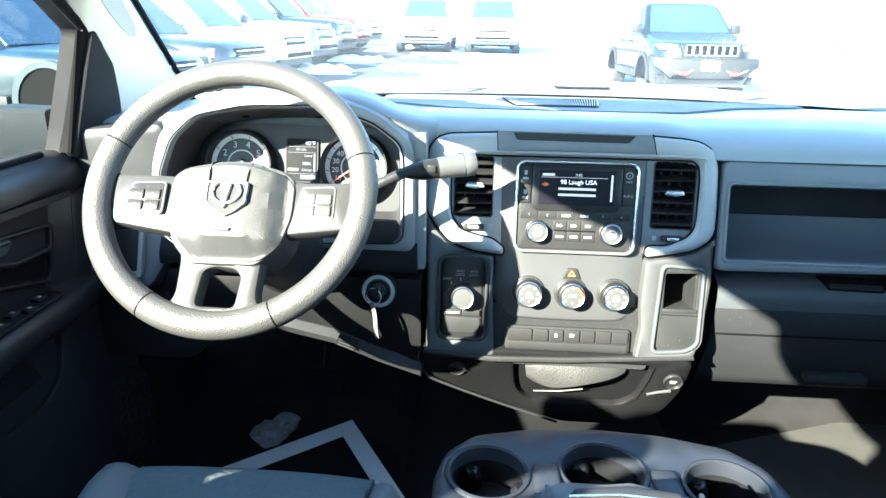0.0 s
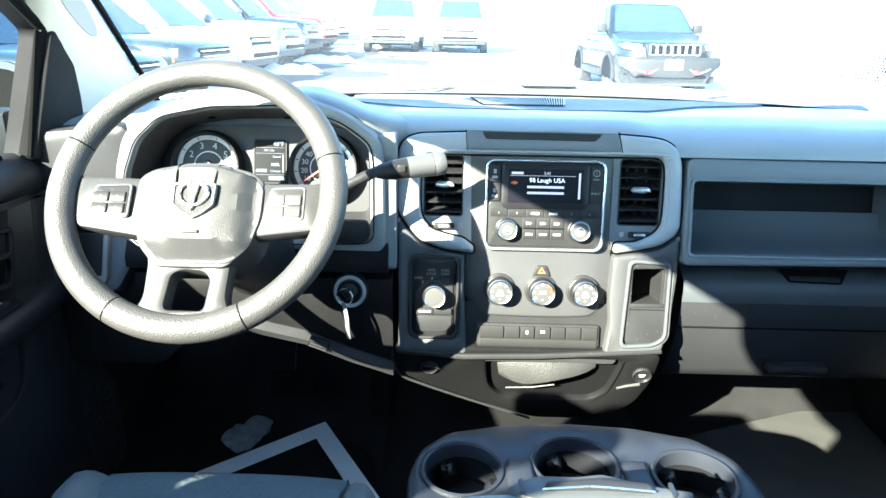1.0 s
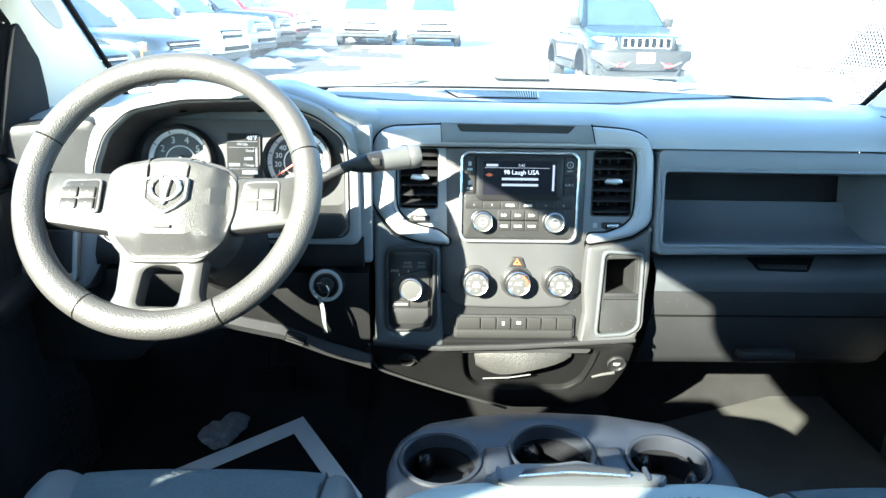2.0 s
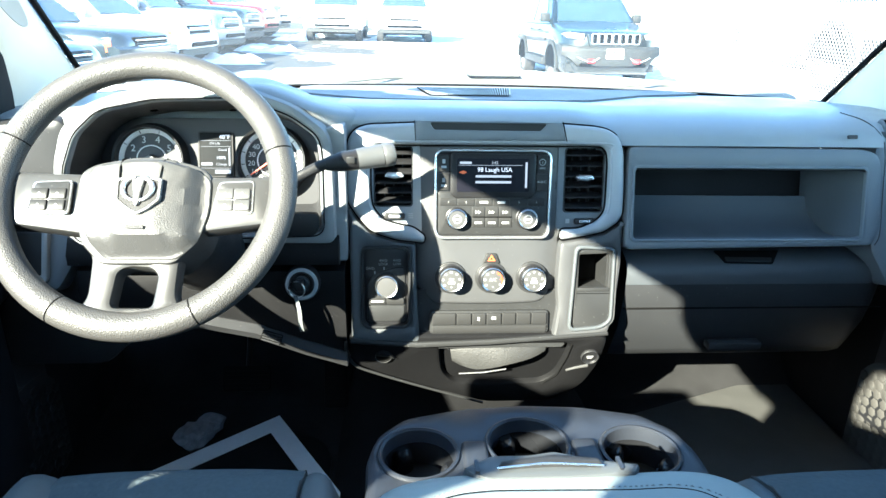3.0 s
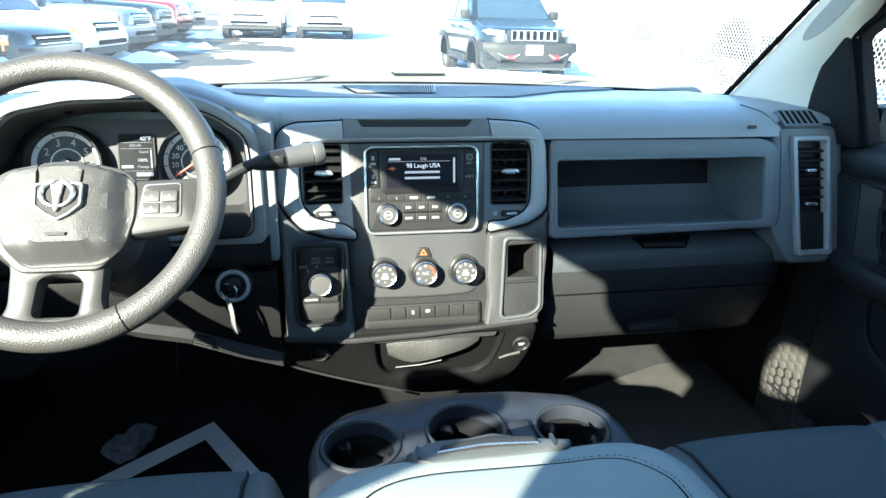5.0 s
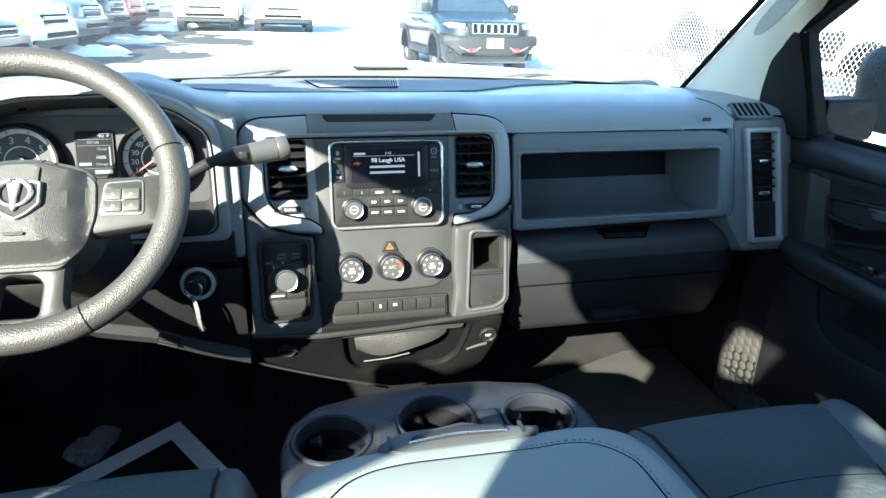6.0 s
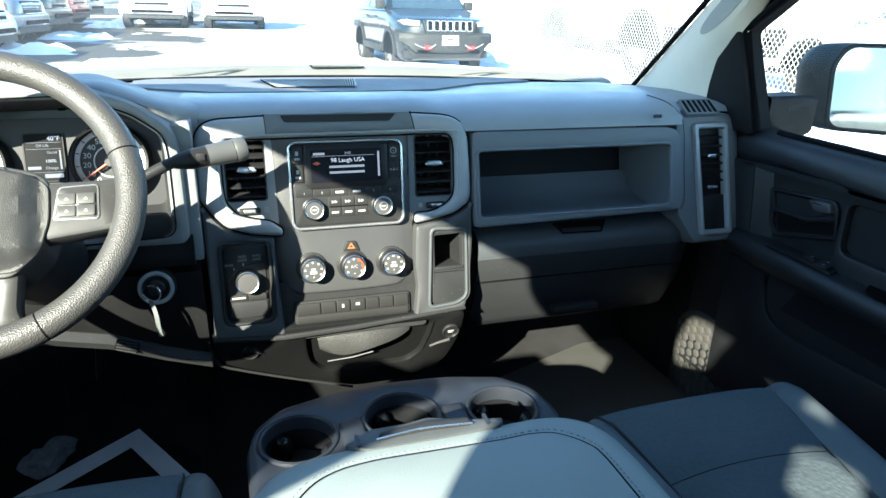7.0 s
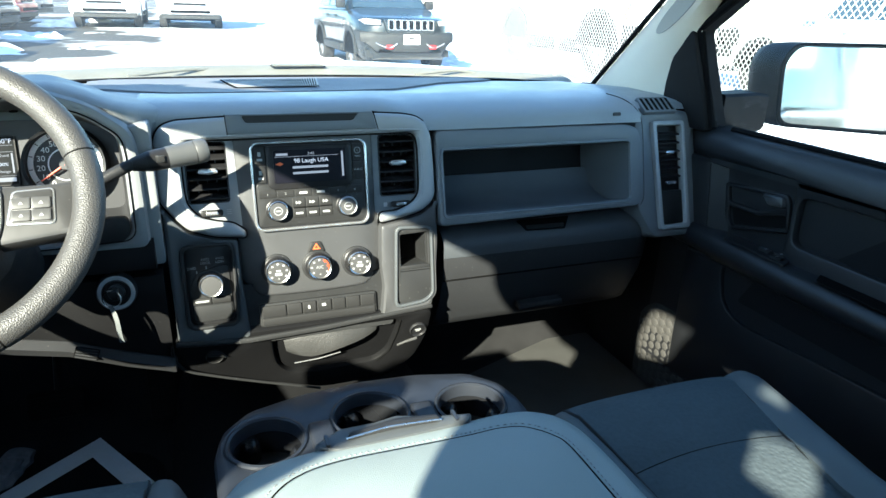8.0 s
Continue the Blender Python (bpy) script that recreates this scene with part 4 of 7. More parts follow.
# dark defroster slot along the glass
slot = []
for k in range(15):
    x = lerp(0.16, 0.80, k / 14)
    y0 = 0.598 - 0.19 * (x / 0.82) ** 2
    d = 0.035 * math.sin(math.pi * min(1.0, k / 9) / 2)
    slot.append([(x, y0, 0.7535 - 0.012 * max(0, (x - 0.6) / 0.2)), (x, y0 - 0.004 - d, 0.7565 - 0.012 * max(0, (x - 0.6) / 0.2))])
slot = [[*q, *[(a, b, c - 0.006) for a, b, c in reversed(q)]] for q in slot]
part("defroster_slot", loft(slot), M_GAP, dash, "black defroster slot along the glass")
frit = []
for k in range(25):
    x = lerp(-0.80, 0.80, k / 24)
    y0 = 0.612 - 0.20 * (x / 0.82) ** 2
    h = 0.004 + 0.016 * (abs(x) / 0.8) ** 1.6
    frit.append([(x, y0 - 0.004, 0.744 - 0.014 * (x / 0.82) ** 4), (x, y0 - 0.004 - 1.5 * h, 0.744 - 0.014 * (x / 0.82) ** 4 + h), (x, y0 - 1.5 * h, 0.744 - 0.014 * (x / 0.82) ** 4 + h), (x, y0, 0.744 - 0.014 * (x / 0.82) ** 4)])
part("glass_edge_band", loft(frit), M_GAP, dash, "black band along the foot of the windscreen")
# unseen box under the dash, added to stop sun reaching the toe board
toe_block = box(0.21, 0.60, 0.17, 0.52, 0.25, 0.36, 0.03, 3)
part("footwell_blocker", toe_block, M_GAP, dash, "unseen black box added to keep sun off the toe board")

# --- passenger side ---
pp = part("passenger_panel", slab(rounded([(0.236, -0.014), (0.236, 0.168), (0.66, 0.166), (0.690, 0.158), (0.700, 0.135), (0.702, 0.02), (0.694, -0.008)], 0.012), -0.06, 0.0, SIDE, holes=[rrect(0.248, 0.006, 0.668, 0.129, 0.007)], e=0.006), M_SIDE, dash, "grey passenger panel with an open storage bin")
part("bin_frame", slab(rrect(0.2425, 0.0005, 0.6735, 0.1345, 0.010), -0.004, 0.0035, SIDE, holes=[rrect(0.248, 0.006, 0.668, 0.129, 0.007)], e=0.002), M_SIDE, pp)
# bin: floor, lower rear wall, black upper plate, side walls
scoop = [[SIDE @ Vector((x, v, w)) for v, w in ((0.004, -0.004), (0.006, -0.03), (0.012, -0.06), (0.026, -0.088), (0.048, -0.106), (0.079, -0.116), (0.079, -0.14), (0.0, -0.14))] for x in (0.244, 0.45, 0.640)]
part("bin_back", loft(scoop), M_BIN, pp, "curved floor and back of the bin", angle=50)
part("bin_upper_plate", slab(rrect(0.244, 0.07, 0.640, 0.14, 0.003), -0.150, -0.134, SIDE), M_BOWL, pp, "black plate at the upper back of the bin")
part("bin_roof", slab([(0.244, 0.129), (0.672, 0.129), (0.672, 0.134), (0.244, 0.134)], -0.15, -0.003, SIDE), M_BIN, pp)
right_wall = loft([[SIDE @ Vector(p) for p in ((0.669, v, -0.002), (0.633, v, -0.105), (0.633, v, -0.145), (0.680, v, -0.002))] for v in (0.0, 0.132)])
part("bin_wall", right_wall, M_BIN, pp, "slanted end wall of the bin")
part("bin_wall", slab([(0.244, 0.0), (0.248, 0.0), (0.248, 0.134), (0.244, 0.134)], -0.15, -0.003, SIDE), M_BIN, pp)
part("airbag_seam", tube([(0.238, 0.0435, 0.7135), (0.45, 0.0425, 0.7135), (0.66, 0.0425, 0.7125), (0.690, 0.0425, 0.7125)], 0.0009, 6), M_LOWER, pp)
part("end_crease", tube(blend([(0.665, 0.13, 0.7615), (0.685, 0.085, 0.7525), (0.697, 0.052, 0.732), (0.701, 0.036, 0.70), (0.703, 0.020, 0.63), (0.702, 0.002, 0.565), (0.692, -0.005, 0.545)], 5), 0.0009, 6), M_LOWER, pp)
part("airbag_mark", slab(rrect(0.625, 0.182, 0.642, 0.189, 0.002), 0.006, 0.0095, SIDE), M_LOWER, pp, "small embossed airbag mark")
# end column with the outer vent, both sides
for s in (1, -1):
    col = part("dash_end", slab(rounded([(s * 0.742, -0.018), (s * 0.704, 0.050), (s * 0.702, 0.225), (s * 0.72, 0.262), (s * 0.80, 0.268), (s * 0.868, 0.255), (s * 0.868, -0.018), (s * 0.80, -0.018)], 0.015), -0.10, -0.002, SV, holes=[rounded([(s * 0.762, 0.004), (s * 0.752, 0.233), (s * 0.829, 0.233), (s * 0.833, 0.004)], 0.005)], e=0.012), M_SIDE, dash, "grey end of the dashboard with a tall vent")
    part("vent_frame", slab(rounded([(s * 0.757, -0.001), (s * 0.746, 0.238), (s * 0.832, 0.238), (s * 0.838, -0.001)], 0.008), -0.012, 0.006, SV, holes=[rounded([(s * 0.767, 0.010), (s * 0.758, 0.228), (s * 0.823, 0.228), (s * 0.826, 0.010)], 0.005)], e=0.004), M_SILVER, col, "silver grey tall frame")
    part("vent_panel", slab(rounded([(s * 0.762, 0.004), (s * 0.752, 0.233), (s * 0.829, 0.233), (s * 0.833, 0.004)], 0.005), -0.03, -0.022, SV), M_BLACK, col)
    part("blank_panel", slab(rounded([(s * 0.767, 0.010), (s * 0.764, 0.085), (s * 0.825, 0.085), (s * 0.826, 0.010)], 0.004), -0.022, -0.004, SV, e=0.002), M_BLACK, col)
    for k in range(6):
        v = 0.118 + k * 0.0185
        part("slat", slab([(s * 0.760, -0.0018), (s * 0.823, -0.0018), (s * 0.823, 0.0018), (s * 0.760, 0.0018)], -0.012, 0.010, SV @ pose(0, v, -0.012, 20, 0, 0), e=0.001), M_BLACK, col)
    part("tab", slab(rrect(s * 0.792 - 0.011, 0.165, s * 0.792 + 0.011, 0.172, 0.003), -0.006, 0.004, SV, e=0.001), M_SATIN, col)
    part("slider", slab(rrect(s * 0.793 - 0.013, 0.098, s * 0.793 + 0.013, 0.106, 0.003), -0.006, 0.003, SV, e=0.001), M_SATIN, col)
    # demister outlet on top
    DM = base((0, 0.0855, 0.7405), (1, 0, 0), (0, 0.75, 0.66))
    o = part("demister", slab(rounded([(s * 0.728, -0.021), (s * 0.722, 0.021), (s * 0.800, 0.021), (s * 0.815, -0.021)], 0.005), -0.03, 0.003, DM, e=0.003), M_SIDE, col, "small slotted demister outlet")
    for k in range(6):
        x = s * (0.733 + k * 0.0132)
        part("slot", slab([(x, -0.016), (x + s * 0.0065, -0.016), (x + s * 0.001, 0.016), (x - s * 0.0055, 0.016)], 0.0, 0.0035, DM), M_GAP, o)

# shelf step and glove box
glove = []
for x in (0.226, 0.25, 0.45, 0.66, 0.685, 0.700):
    k = 0.022 * max(0, (x - 0.66) / 0.04) ** 2
    glove.append([(x, 0.01 + k, 0.540), (x, -0.012 + k, 0.537), (x, -0.040 + k, 0.527), (x, -0.050 + k, 0.512), (x, -0.050 + k, 0.47), (x, -0.046 + k, 0.442), (x, -0.036 + k, 0.40), (x, -0.010 + k, 0.345), (x, 0.0 + k, 0.327), (x, 0.02 + k, 0.315), (x, 0.20, 0.33), (x, 0.20, 0.54)])
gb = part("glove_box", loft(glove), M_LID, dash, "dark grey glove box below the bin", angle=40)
ledge_rows = []
for x in (0.226, 0.25, 0.45, 0.66, 0.685, 0.700):
    k = 0.022 * max(0, (x - 0.66) / 0.04) ** 2
    ledge_rows.append([(x, y + k, z) for y, z in ((0.012, 0.5430), (-0.012, 0.5400), (-0.030, 0.5345), (-0.0425, 0.5275), (-0.0500, 0.5180), (-0.0532, 0.5060), (-0.0515, 0.4900), (-0.040, 0.4900), (0.012, 0.530))])
part("shelf_edge", loft(ledge_rows), M_LIDSKY, gb, "grey shelf above the glove box lid, lightened for sky light", angle=50)
part("pull_recess", slab(rounded([(0.388, 0.0), (0.398, -0.029), (0.484, -0.031), (0.506, 0.0)], 0.003), -0.02, 0.0016, base((0, -0.0180, 0.5395), (1, 0, 0), (0, 0.86, 0.46))), M_GAP, gb, "black recessed glove box pull")
part("pull_bar", slab(rounded([(0.402, -0.016), (0.402, -0.026), (0.482, -0.028), (0.486, -0.018)], 0.002), 0.0, 0.003, base((0, -0.0180, 0.5395), (1, 0, 0), (0, 0.86, 0.46)), e=0.001), M_LOWER, gb)
part("lid_seam", tube([(0.228, -0.047, 0.443), (0.45, -0.0475, 0.443), (0.70, -0.0475, 0.443)], 0.0016, 6), M_GAP, gb)
part("grip_slot", box(0.40, 0.50, -0.040, -0.015, 0.352, 0.368, 0.004), M_LOWER, gb, "horizontal grip at the lower lid")
SET_BACK = Vector((-0.165, -1.06, 0.925))      # the lid lies behind the stack, under the shelf
gb.matrix_basis = Matrix.Translation(SET_BACK) @ Matrix.Scale(1.081, 4) @ Matrix.Translation(-SET_BACK)

# --- driver side: instrument hood and cluster ---
hood_out = rounded([(-0.712, 0.555), (-0.712, 0.68), (-0.690, 0.742), (-0.640, 0.782), (-0.545, 0.803), (-0.40, 0.808), (-0.325, 0.782), (-0.274, 0.742), (-0.268, 0.70), (-0.268, 0.548)], 0.02, 5)
hood_in = rounded([(-0.690, 0.56), (-0.690, 0.672), (-0.664, 0.730), (-0.622, 0.766), (-0.540, 0.783), (-0.41, 0.787), (-0.335, 0.761), (-0.294, 0.730), (-0.291, 0.70), (-0.293, 0.572)], 0.016, 5)
XZ = base((0, 0, 0), (1, 0, 0), (0, 0, 1))
hood = part("instrument_hood", slab(hood_out, -0.16, 0.012, XZ, holes=[hood_in], e=0.010), M_PANEL, dash, "grey hood round the instrument cluster")
# the hood top slopes back into the pad
crest = [(-0.80, 0.748), (-0.745, 0.752), (-0.70, 0.757), (-0.67, 0.768), (-0.635, 0.784), (-0.545, 0.805), (-0.40, 0.810), (-0.345, 0.798), (-0.305, 0.782), (-0.265, 0.769), (-0.225, 0.7595), (-0.19, 0.753), (-0.16, 0.748)]
rows = []
for xc, zc, _ in blend([(a, b, 0.0) for a, b in crest], 4):
    e = max(0.0, min(1.0, (xc + 0.31) / 0.11), min(1.0, (-0.66 - xc) / 0.09))
    yf = 0.002 + 0.078 * e * e * (3 - 2 * e)
    line = [(xc, yf + 0.004, zc - 0.011 - 0.036 * min(1.0, 2 * e)), (xc, yf, zc - 0.010 - 0.006 * e), (xc, yf + 0.003, zc - 0.006), (xc, yf + 0.012, zc - 0.0015)]
    for k in range(1, 11):
        t = k / 10
        y = lerp(yf + 0.012, 0.40, t)
        base_z = 0.7555 - 0.010 * max(0.0, t - 0.6)
        line.append((xc, y, base_z + (zc - 0.7555 + 0.0015) * 0.5 * (1 + math.cos(math.pi * t)) - 0.004 * t))
    rows.append(line)
part("hood_top", loft(rows, cap=False, closed=False), M_PANEL, hood, angle=60)
# inside shroud
shroud = [[(x, 0.0, z) for x, z in hood_in], [(-0.485 + (x + 0.485) * 0.93, 0.085, 0.69 + (z - 0.69) * 0.72) for x, z in hood_in]]
sb = loft(shroud, cap=False)
part("shroud", sb, M_LOWER, hood, "dark grey shroud inside the hood")
part("hood_groove", tube([(x * 1.0, -0.0125, z) for x, z in grow(hood_in, 0.006)], 0.0012, 5, closed=True), M_GAP, hood)
for x in (-0.60, -0.555, -0.43):
    part("hood_clip", slab(circle(0, 0, 0.006, 12), 0, 0.001, base((x, 0.03, 0.766 if x < -0.5 else 0.768), (1, 0, 0), (0, 1, 0.1)) @ pose(0, 0, 0, 180)), M_GAP, hood)
CL = base((0, 0.085, 0.66), (1, 0, 0), (0, 0.25, 1))
cluster = part("instrument_dial_board", slab(rrect(-0.69, -0.09, -0.29, 0.085, 0.02), -0.012, 0.0, CL), M_CLOCKFACE, dash, "dark instrument cluster with two round gauges")


def gauge(u, v, r, labels, parent, name, span=(222, -42), needle=None):
    b = on(CL, u, v, 0.0)
    gz = part(name, lathe([(0, 0.004), (r * 0.98, 0.004), (r, 0.0)], b, 44), M_CLOCKFACE, parent, "round gauge with silver ring and white numbers")
    part("outer_ring", lathe([(r * 0.99, 0.0), (r * 1.0, 0.022), (r * 1.08, 0.024), (r * 1.16, 0.0)], b, 48), M_BLACK, gz, "black outer ring")
    part("scale_ring", lathe([(r * 0.84, 0.0045), (r * 0.85, 0.007), (r * 0.97, 0.010), (r * 0.985, 0.006)], b, 48), M_RING, gz, "silver scale ring")
    part("inner_ring", lathe([(r * 0.44, 0.0045), (r * 0.45, 0.0058), (r * 0.47, 0.0058), (r * 0.48, 0.0045)], b, 40), M_RING, gz)
    c = len(labels)
    for i, t in enumerate(labels):
        a = radians(lerp(span[0], span[1], i / (c - 1)))
        p = on(b, r * 0.66 * math.cos(a), r * 0.66 * math.sin(a), 0.0048)
        lettering(t, r * (0.30 if c < 10 else 0.23), p, M_DIALPRINT, gz)
        part("tick", tube([b @ Vector((r * 0.86 * math.cos(a), r * 0.86 * math.sin(a), 0.0085)), b @ Vector((r * 0.95 * math.cos(a), r * 0.95 * math.sin(a), 0.0105))], 0.0007, 4), M_BLACK, gz)
    part("hub", lathe([(0.0, 0.016), (0.008, 0.016), (0.010, 0.006)], b, 24), M_KNOBFACE, gz)
    if needle is not None:
        a = radians(needle)
        part("needle", tube([b @ Vector((0, 0, 0.014)), b @ Vector((r * 0.8 * math.cos(a), r * 0.8 * math.sin(a), 0.012))], [0.0022, 0.0009], 6), M_RED, gz, "red needle")
    return gz


gauge(-0.590, 0.012, 0.055, ["0", "1", "2", "3", "4", "5", "6", "7"], cluster, "tachometer", needle=190)
gauge(-0.384, 0.012, 0.055, ["0", "10", "20", "30", "40", "50", "60", "70", "80", "90", "100", "110", "120"], cluster, "speedometer", span=(236, -56), needle=214)
dsp = part("trip_display", slab(rrect(-0.508, -0.015, -0.453, 0.060, 0.003), 0.0, 0.004, CL, e=0.001), M_TRIP, cluster, "grey trip computer display")
part("display_edge", slab(rrect(-0.510, -0.017, -0.451, 0.062, 0.004), 0.0, 0.0045, CL, holes=[rrect(-0.508, -0.015, -0.453, 0.060, 0.003)]), M_BUTTON, dsp)
lettering("40\u00b0F", 0.010, on(CL, -0.456, 0.0525, 0.0043), M_LCD, dsp, "RIGHT")
lettering("Oil Life", 0.0062, on(CL, -0.482, 0.0415, 0.0043), M_LCDDIM, dsp)
bar(-0.506, 0.0462, -0.455, 0.0467, CL, M_LCDDIM, dsp, w=0.0041)
bar(-0.506, 0.0360, -0.455, 0.0365, CL, M_LCDDIM, dsp, w=0.0041)
lettering("Good", 0.0062, on(CL, -0.462, 0.0305, 0.0043), M_LCDDIM, dsp, "RIGHT")
lettering("100%", 0.0075, on(CL, -0.464, 0.0165, 0.0043), M_LCD, dsp, "RIGHT")
lettering("Change", 0.0062, on(CL, -0.462, 0.0055, 0.0043), M_LCDDIM, dsp, "RIGHT")
bar(-0.459, 0.003, -0.4565, 0.034, CL, M_LCDDIM, dsp, w=0.0041)
bar(-0.506, 0.0035, -0.487, 0.0085, CL, M_LCDDIM, dsp, w=0.0041)
bar(-0.506, -0.0015, -0.455, -0.001, CL, M_LCDDIM, dsp, w=0.0041)
bar(-0.483, -0.0105, -0.456, -0.004, CL, M_LCDDIM, dsp, w=0.0041)

# driver panel under the cluster and knee panel, near-black for the wheel's shade; ignition
part("driver_panel", loft([[(x, 0.03, 0.575), (x, -0.005, 0.560), (x, -0.020, 0.535), (x, -0.020, 0.517), (x, 0.0, 0.510), (x, 0.10, 0.51), (x, 0.10, 0.575)] for x in (-0.71, -0.60, -0.40, -0.264)]), M_BOWL, dash, "panel below the cluster, blackened for shade from the wheel")
part("side_panel", slab(rounded([(-0.292, 0.515), (-0.292, 0.742), (-0.25, 0.750), (-0.25, 0.515)], 0.008), -0.10, -0.002, XZ, e=0.003), M_PANEL, dash, "upright grey panel beside the cluster")
part("fuse_panel", slab(rounded([(-0.39, 0.565), (-0.395, 0.605), (-0.297, 0.605), (-0.294, 0.58), (-0.305, 0.565)], 0.008), 0, 0.012, XZ @ Matrix.Translation((0, 0, 0.0)), e=0.002), M_LOWER, dash)
part("left_panel", slab(rounded([(-0.872, 0.30), (-0.872, 0.735), (-0.70, 0.752), (-0.70, 0.50), (-0.55, 0.50), (-0.55, 0.44), (-0.70, 0.30)], 0.02), -0.12, -0.03, XZ, e=0.01), M_LOWER, dash, "dark lower panel by the driver's door")
part("light_switch", slab(rrect(-0.735, 0.565, -0.700, 0.64, 0.006), -0.03, -0.02, XZ, e=0.003), M_BLACK, dash, "black headlamp switch panel")
for z in (0.585, 0.615):
    bar(-0.728, z, -0.714, z + 0.004, XZ, M_WHITE, dash, "switch_print", w=-0.0199)
knee = part("knee_panel", loft([[(x, 0.02, z1), (x, -0.012, z1 - 0.01), (x, -0.022, z1 - 0.04), (x, -0.012, z0), (x, 0.05, z0 - 0.02), (x, 0.16, z0 + 0.02), (x, 0.16, z1)] for x, z0, z1 in ((-0.70, 0.42, 0.515), (-0.55, 0.41, 0.512), (-0.45, 0.395, 0.512), (-0.35, 0.360, 0.512), (-0.256, 0.322, 0.512))]), M_BOWL, dash, "knee panel under the column, blackened for shade from the wheel", angle=40)
part("knee_edge", loft([[(x, -0.018, z), (x, -0.030, z - 0.012), (x, -0.022, z - 0.026), (x, 0.0, z - 0.03), (x, 0.0, z)] for x, z in ((-0.56, 0.427), (-0.50, 0.425), (-0.41, 0.405), (-0.33, 0.372), (-0.255, 0.347))]), M_LOWER, knee, "slanting lower edge")
lv = part("foot_vent", slab(rrect(-0.018, -0.009, 0.018, 0.009, 0.002), 0, 0.004, base((-0.384, -0.030, 0.386), (1, 0, -0.36), (0.33, 0.2, 0.9))), M_GAP, knee, "small slotted vent")
for k in range(4):
    bb = base((-0.384, -0.030, 0.386), (1, 0, -0.36), (0.33, 0.2, 0.9))
    part("fin", slab(rrect(-0.016, -0.008 + k * 0.0045, 0.016, -0.0055 + k * 0.0045, 0.001, 2), 0.004, 0.0065, bb), M_LOWER, lv)
IG = base((-0.327, -0.022, 0.485), (1, 0, 0), (0, 0.15, 1))
ig = part("ignition_bezel", lathe([(0.0, 0.004), (0.018, 0.004), (0.020, 0.009), (0.028, 0.009), (0.030, 0.004), (0.031, -0.01)], IG, 40), M_BLACK, dash, "ignition lock with a pale ring")
part("pale_ring", lathe([(0.0215, 0.0092), (0.022, 0.0105), (0.0272, 0.0105), (0.028, 0.0092)], IG, 44), M_WHITE, ig, "pale glowing-white plastic ring")
part("lock_barrel", lathe([(0.0, 0.012), (0.011, 0.012), (0.013, 0.010), (0.013, 0.002)], IG, 28), M_DARK, ig)


# ---- steering wheel ----
TILT = radians(35.4)
WH = base((-0.4916, -0.2156, 0.7010), (1, 0, 0), (0, math.sin(TILT), math.cos(TILT))) @ Matrix.Scale(1.058, 4)
wheel = thing("steering_wheel", "grey grained steering wheel with silver spokes and airbag cover", "steering wheel")


def rim_arc(a0, a1, thick=1.0, n=40):
    """A stretch of the rim, oval in section."""
    secs = []
    for k in range(n + 1):
        a = radians(lerp(a0, a1, k / n))
        loop = []
        for j in range(18):
            t = 2 * math.pi * j / 18
            loop.append(WH @ Vector(((0.1695 + 0.0175 * thick * math.cos(t)) * math.cos(a), (0.1695 + 0.0175 * thick * math.cos(t)) * math.sin(a), 0.0165 * thick * math.sin(t))))
        secs.append(loop)
    return loft(secs)


def rim_len(a0, a1):
    return rim_arc(a0, a1, 1.0, max(8, int(abs(a1 - a0) / 3)))


seams = (17, 158, 241, 296, 377)
for a0, a1 in zip(seams, seams[1:]):
    part("rim", rim_len(a0 + 0.35, a1 - 0.35), M_WHEEL, wheel, "grained vinyl rim")
for a in seams[:-1]:
    part("rim_joint", rim_arc(a - 0.5, a + 0.5, 0.965, 3), M_GAP, wheel)
# spokes
part("side_spoke", slab(rounded([(-0.160, -0.045), (-0.160, 0.024), (-0.135, 0.022), (-0.060, 0.020), (-0.060, -0.058), (-0.140, -0.046)], 0.010), -0.024, 0.0, WH, e=0.006), M_SPOKE, wheel, "silver side spoke with switches")
part("side_spoke", slab(rounded([(0.160, -0.045), (0.160, 0.018), (0.135, 0.016), (0.060, 0.014), (0.060, -0.058), (0.140, -0.048)], 0.010), -0.02, 0.004, WH, e=0.006), M_SPOKE, wheel, "silver side spoke with switches")
low = rounded([(-0.066, -0.060), (-0.050, -0.085), (-0.050, -0.135), (-0.068, -0.158), (0.066, -0.158), (0.050, -0.135), (0.052, -0.088), (0.074, -0.060)], 0.010)
part("lower_spoke", slab(low, -0.022, 0.001, WH, holes=[rounded([(-0.023, -0.146), (-0.018, -0.104), (-0.005, -0.098), (0.020, -0.100), (0.028, -0.108), (0.024, -0.147)], 0.008)], e=0.006), M_SPOKE, wheel, "silver double lower spoke")
hub_lo = rounded([(-0.074, -0.035), (-0.074, 0.018), (-0.058, 0.030), (-0.012, 0.040), (0.024, 0.040), (0.068, 0.028), (0.084, 0.016), (0.084, -0.030), (0.074, -0.068), (0.048, -0.096), (-0.038, -0.096), (-0.062, -0.070)], 0.010, 4)
part("hub_base", slab(hub_lo, -0.055, 0.006, WH, e=0.004), M_HUB, wheel)


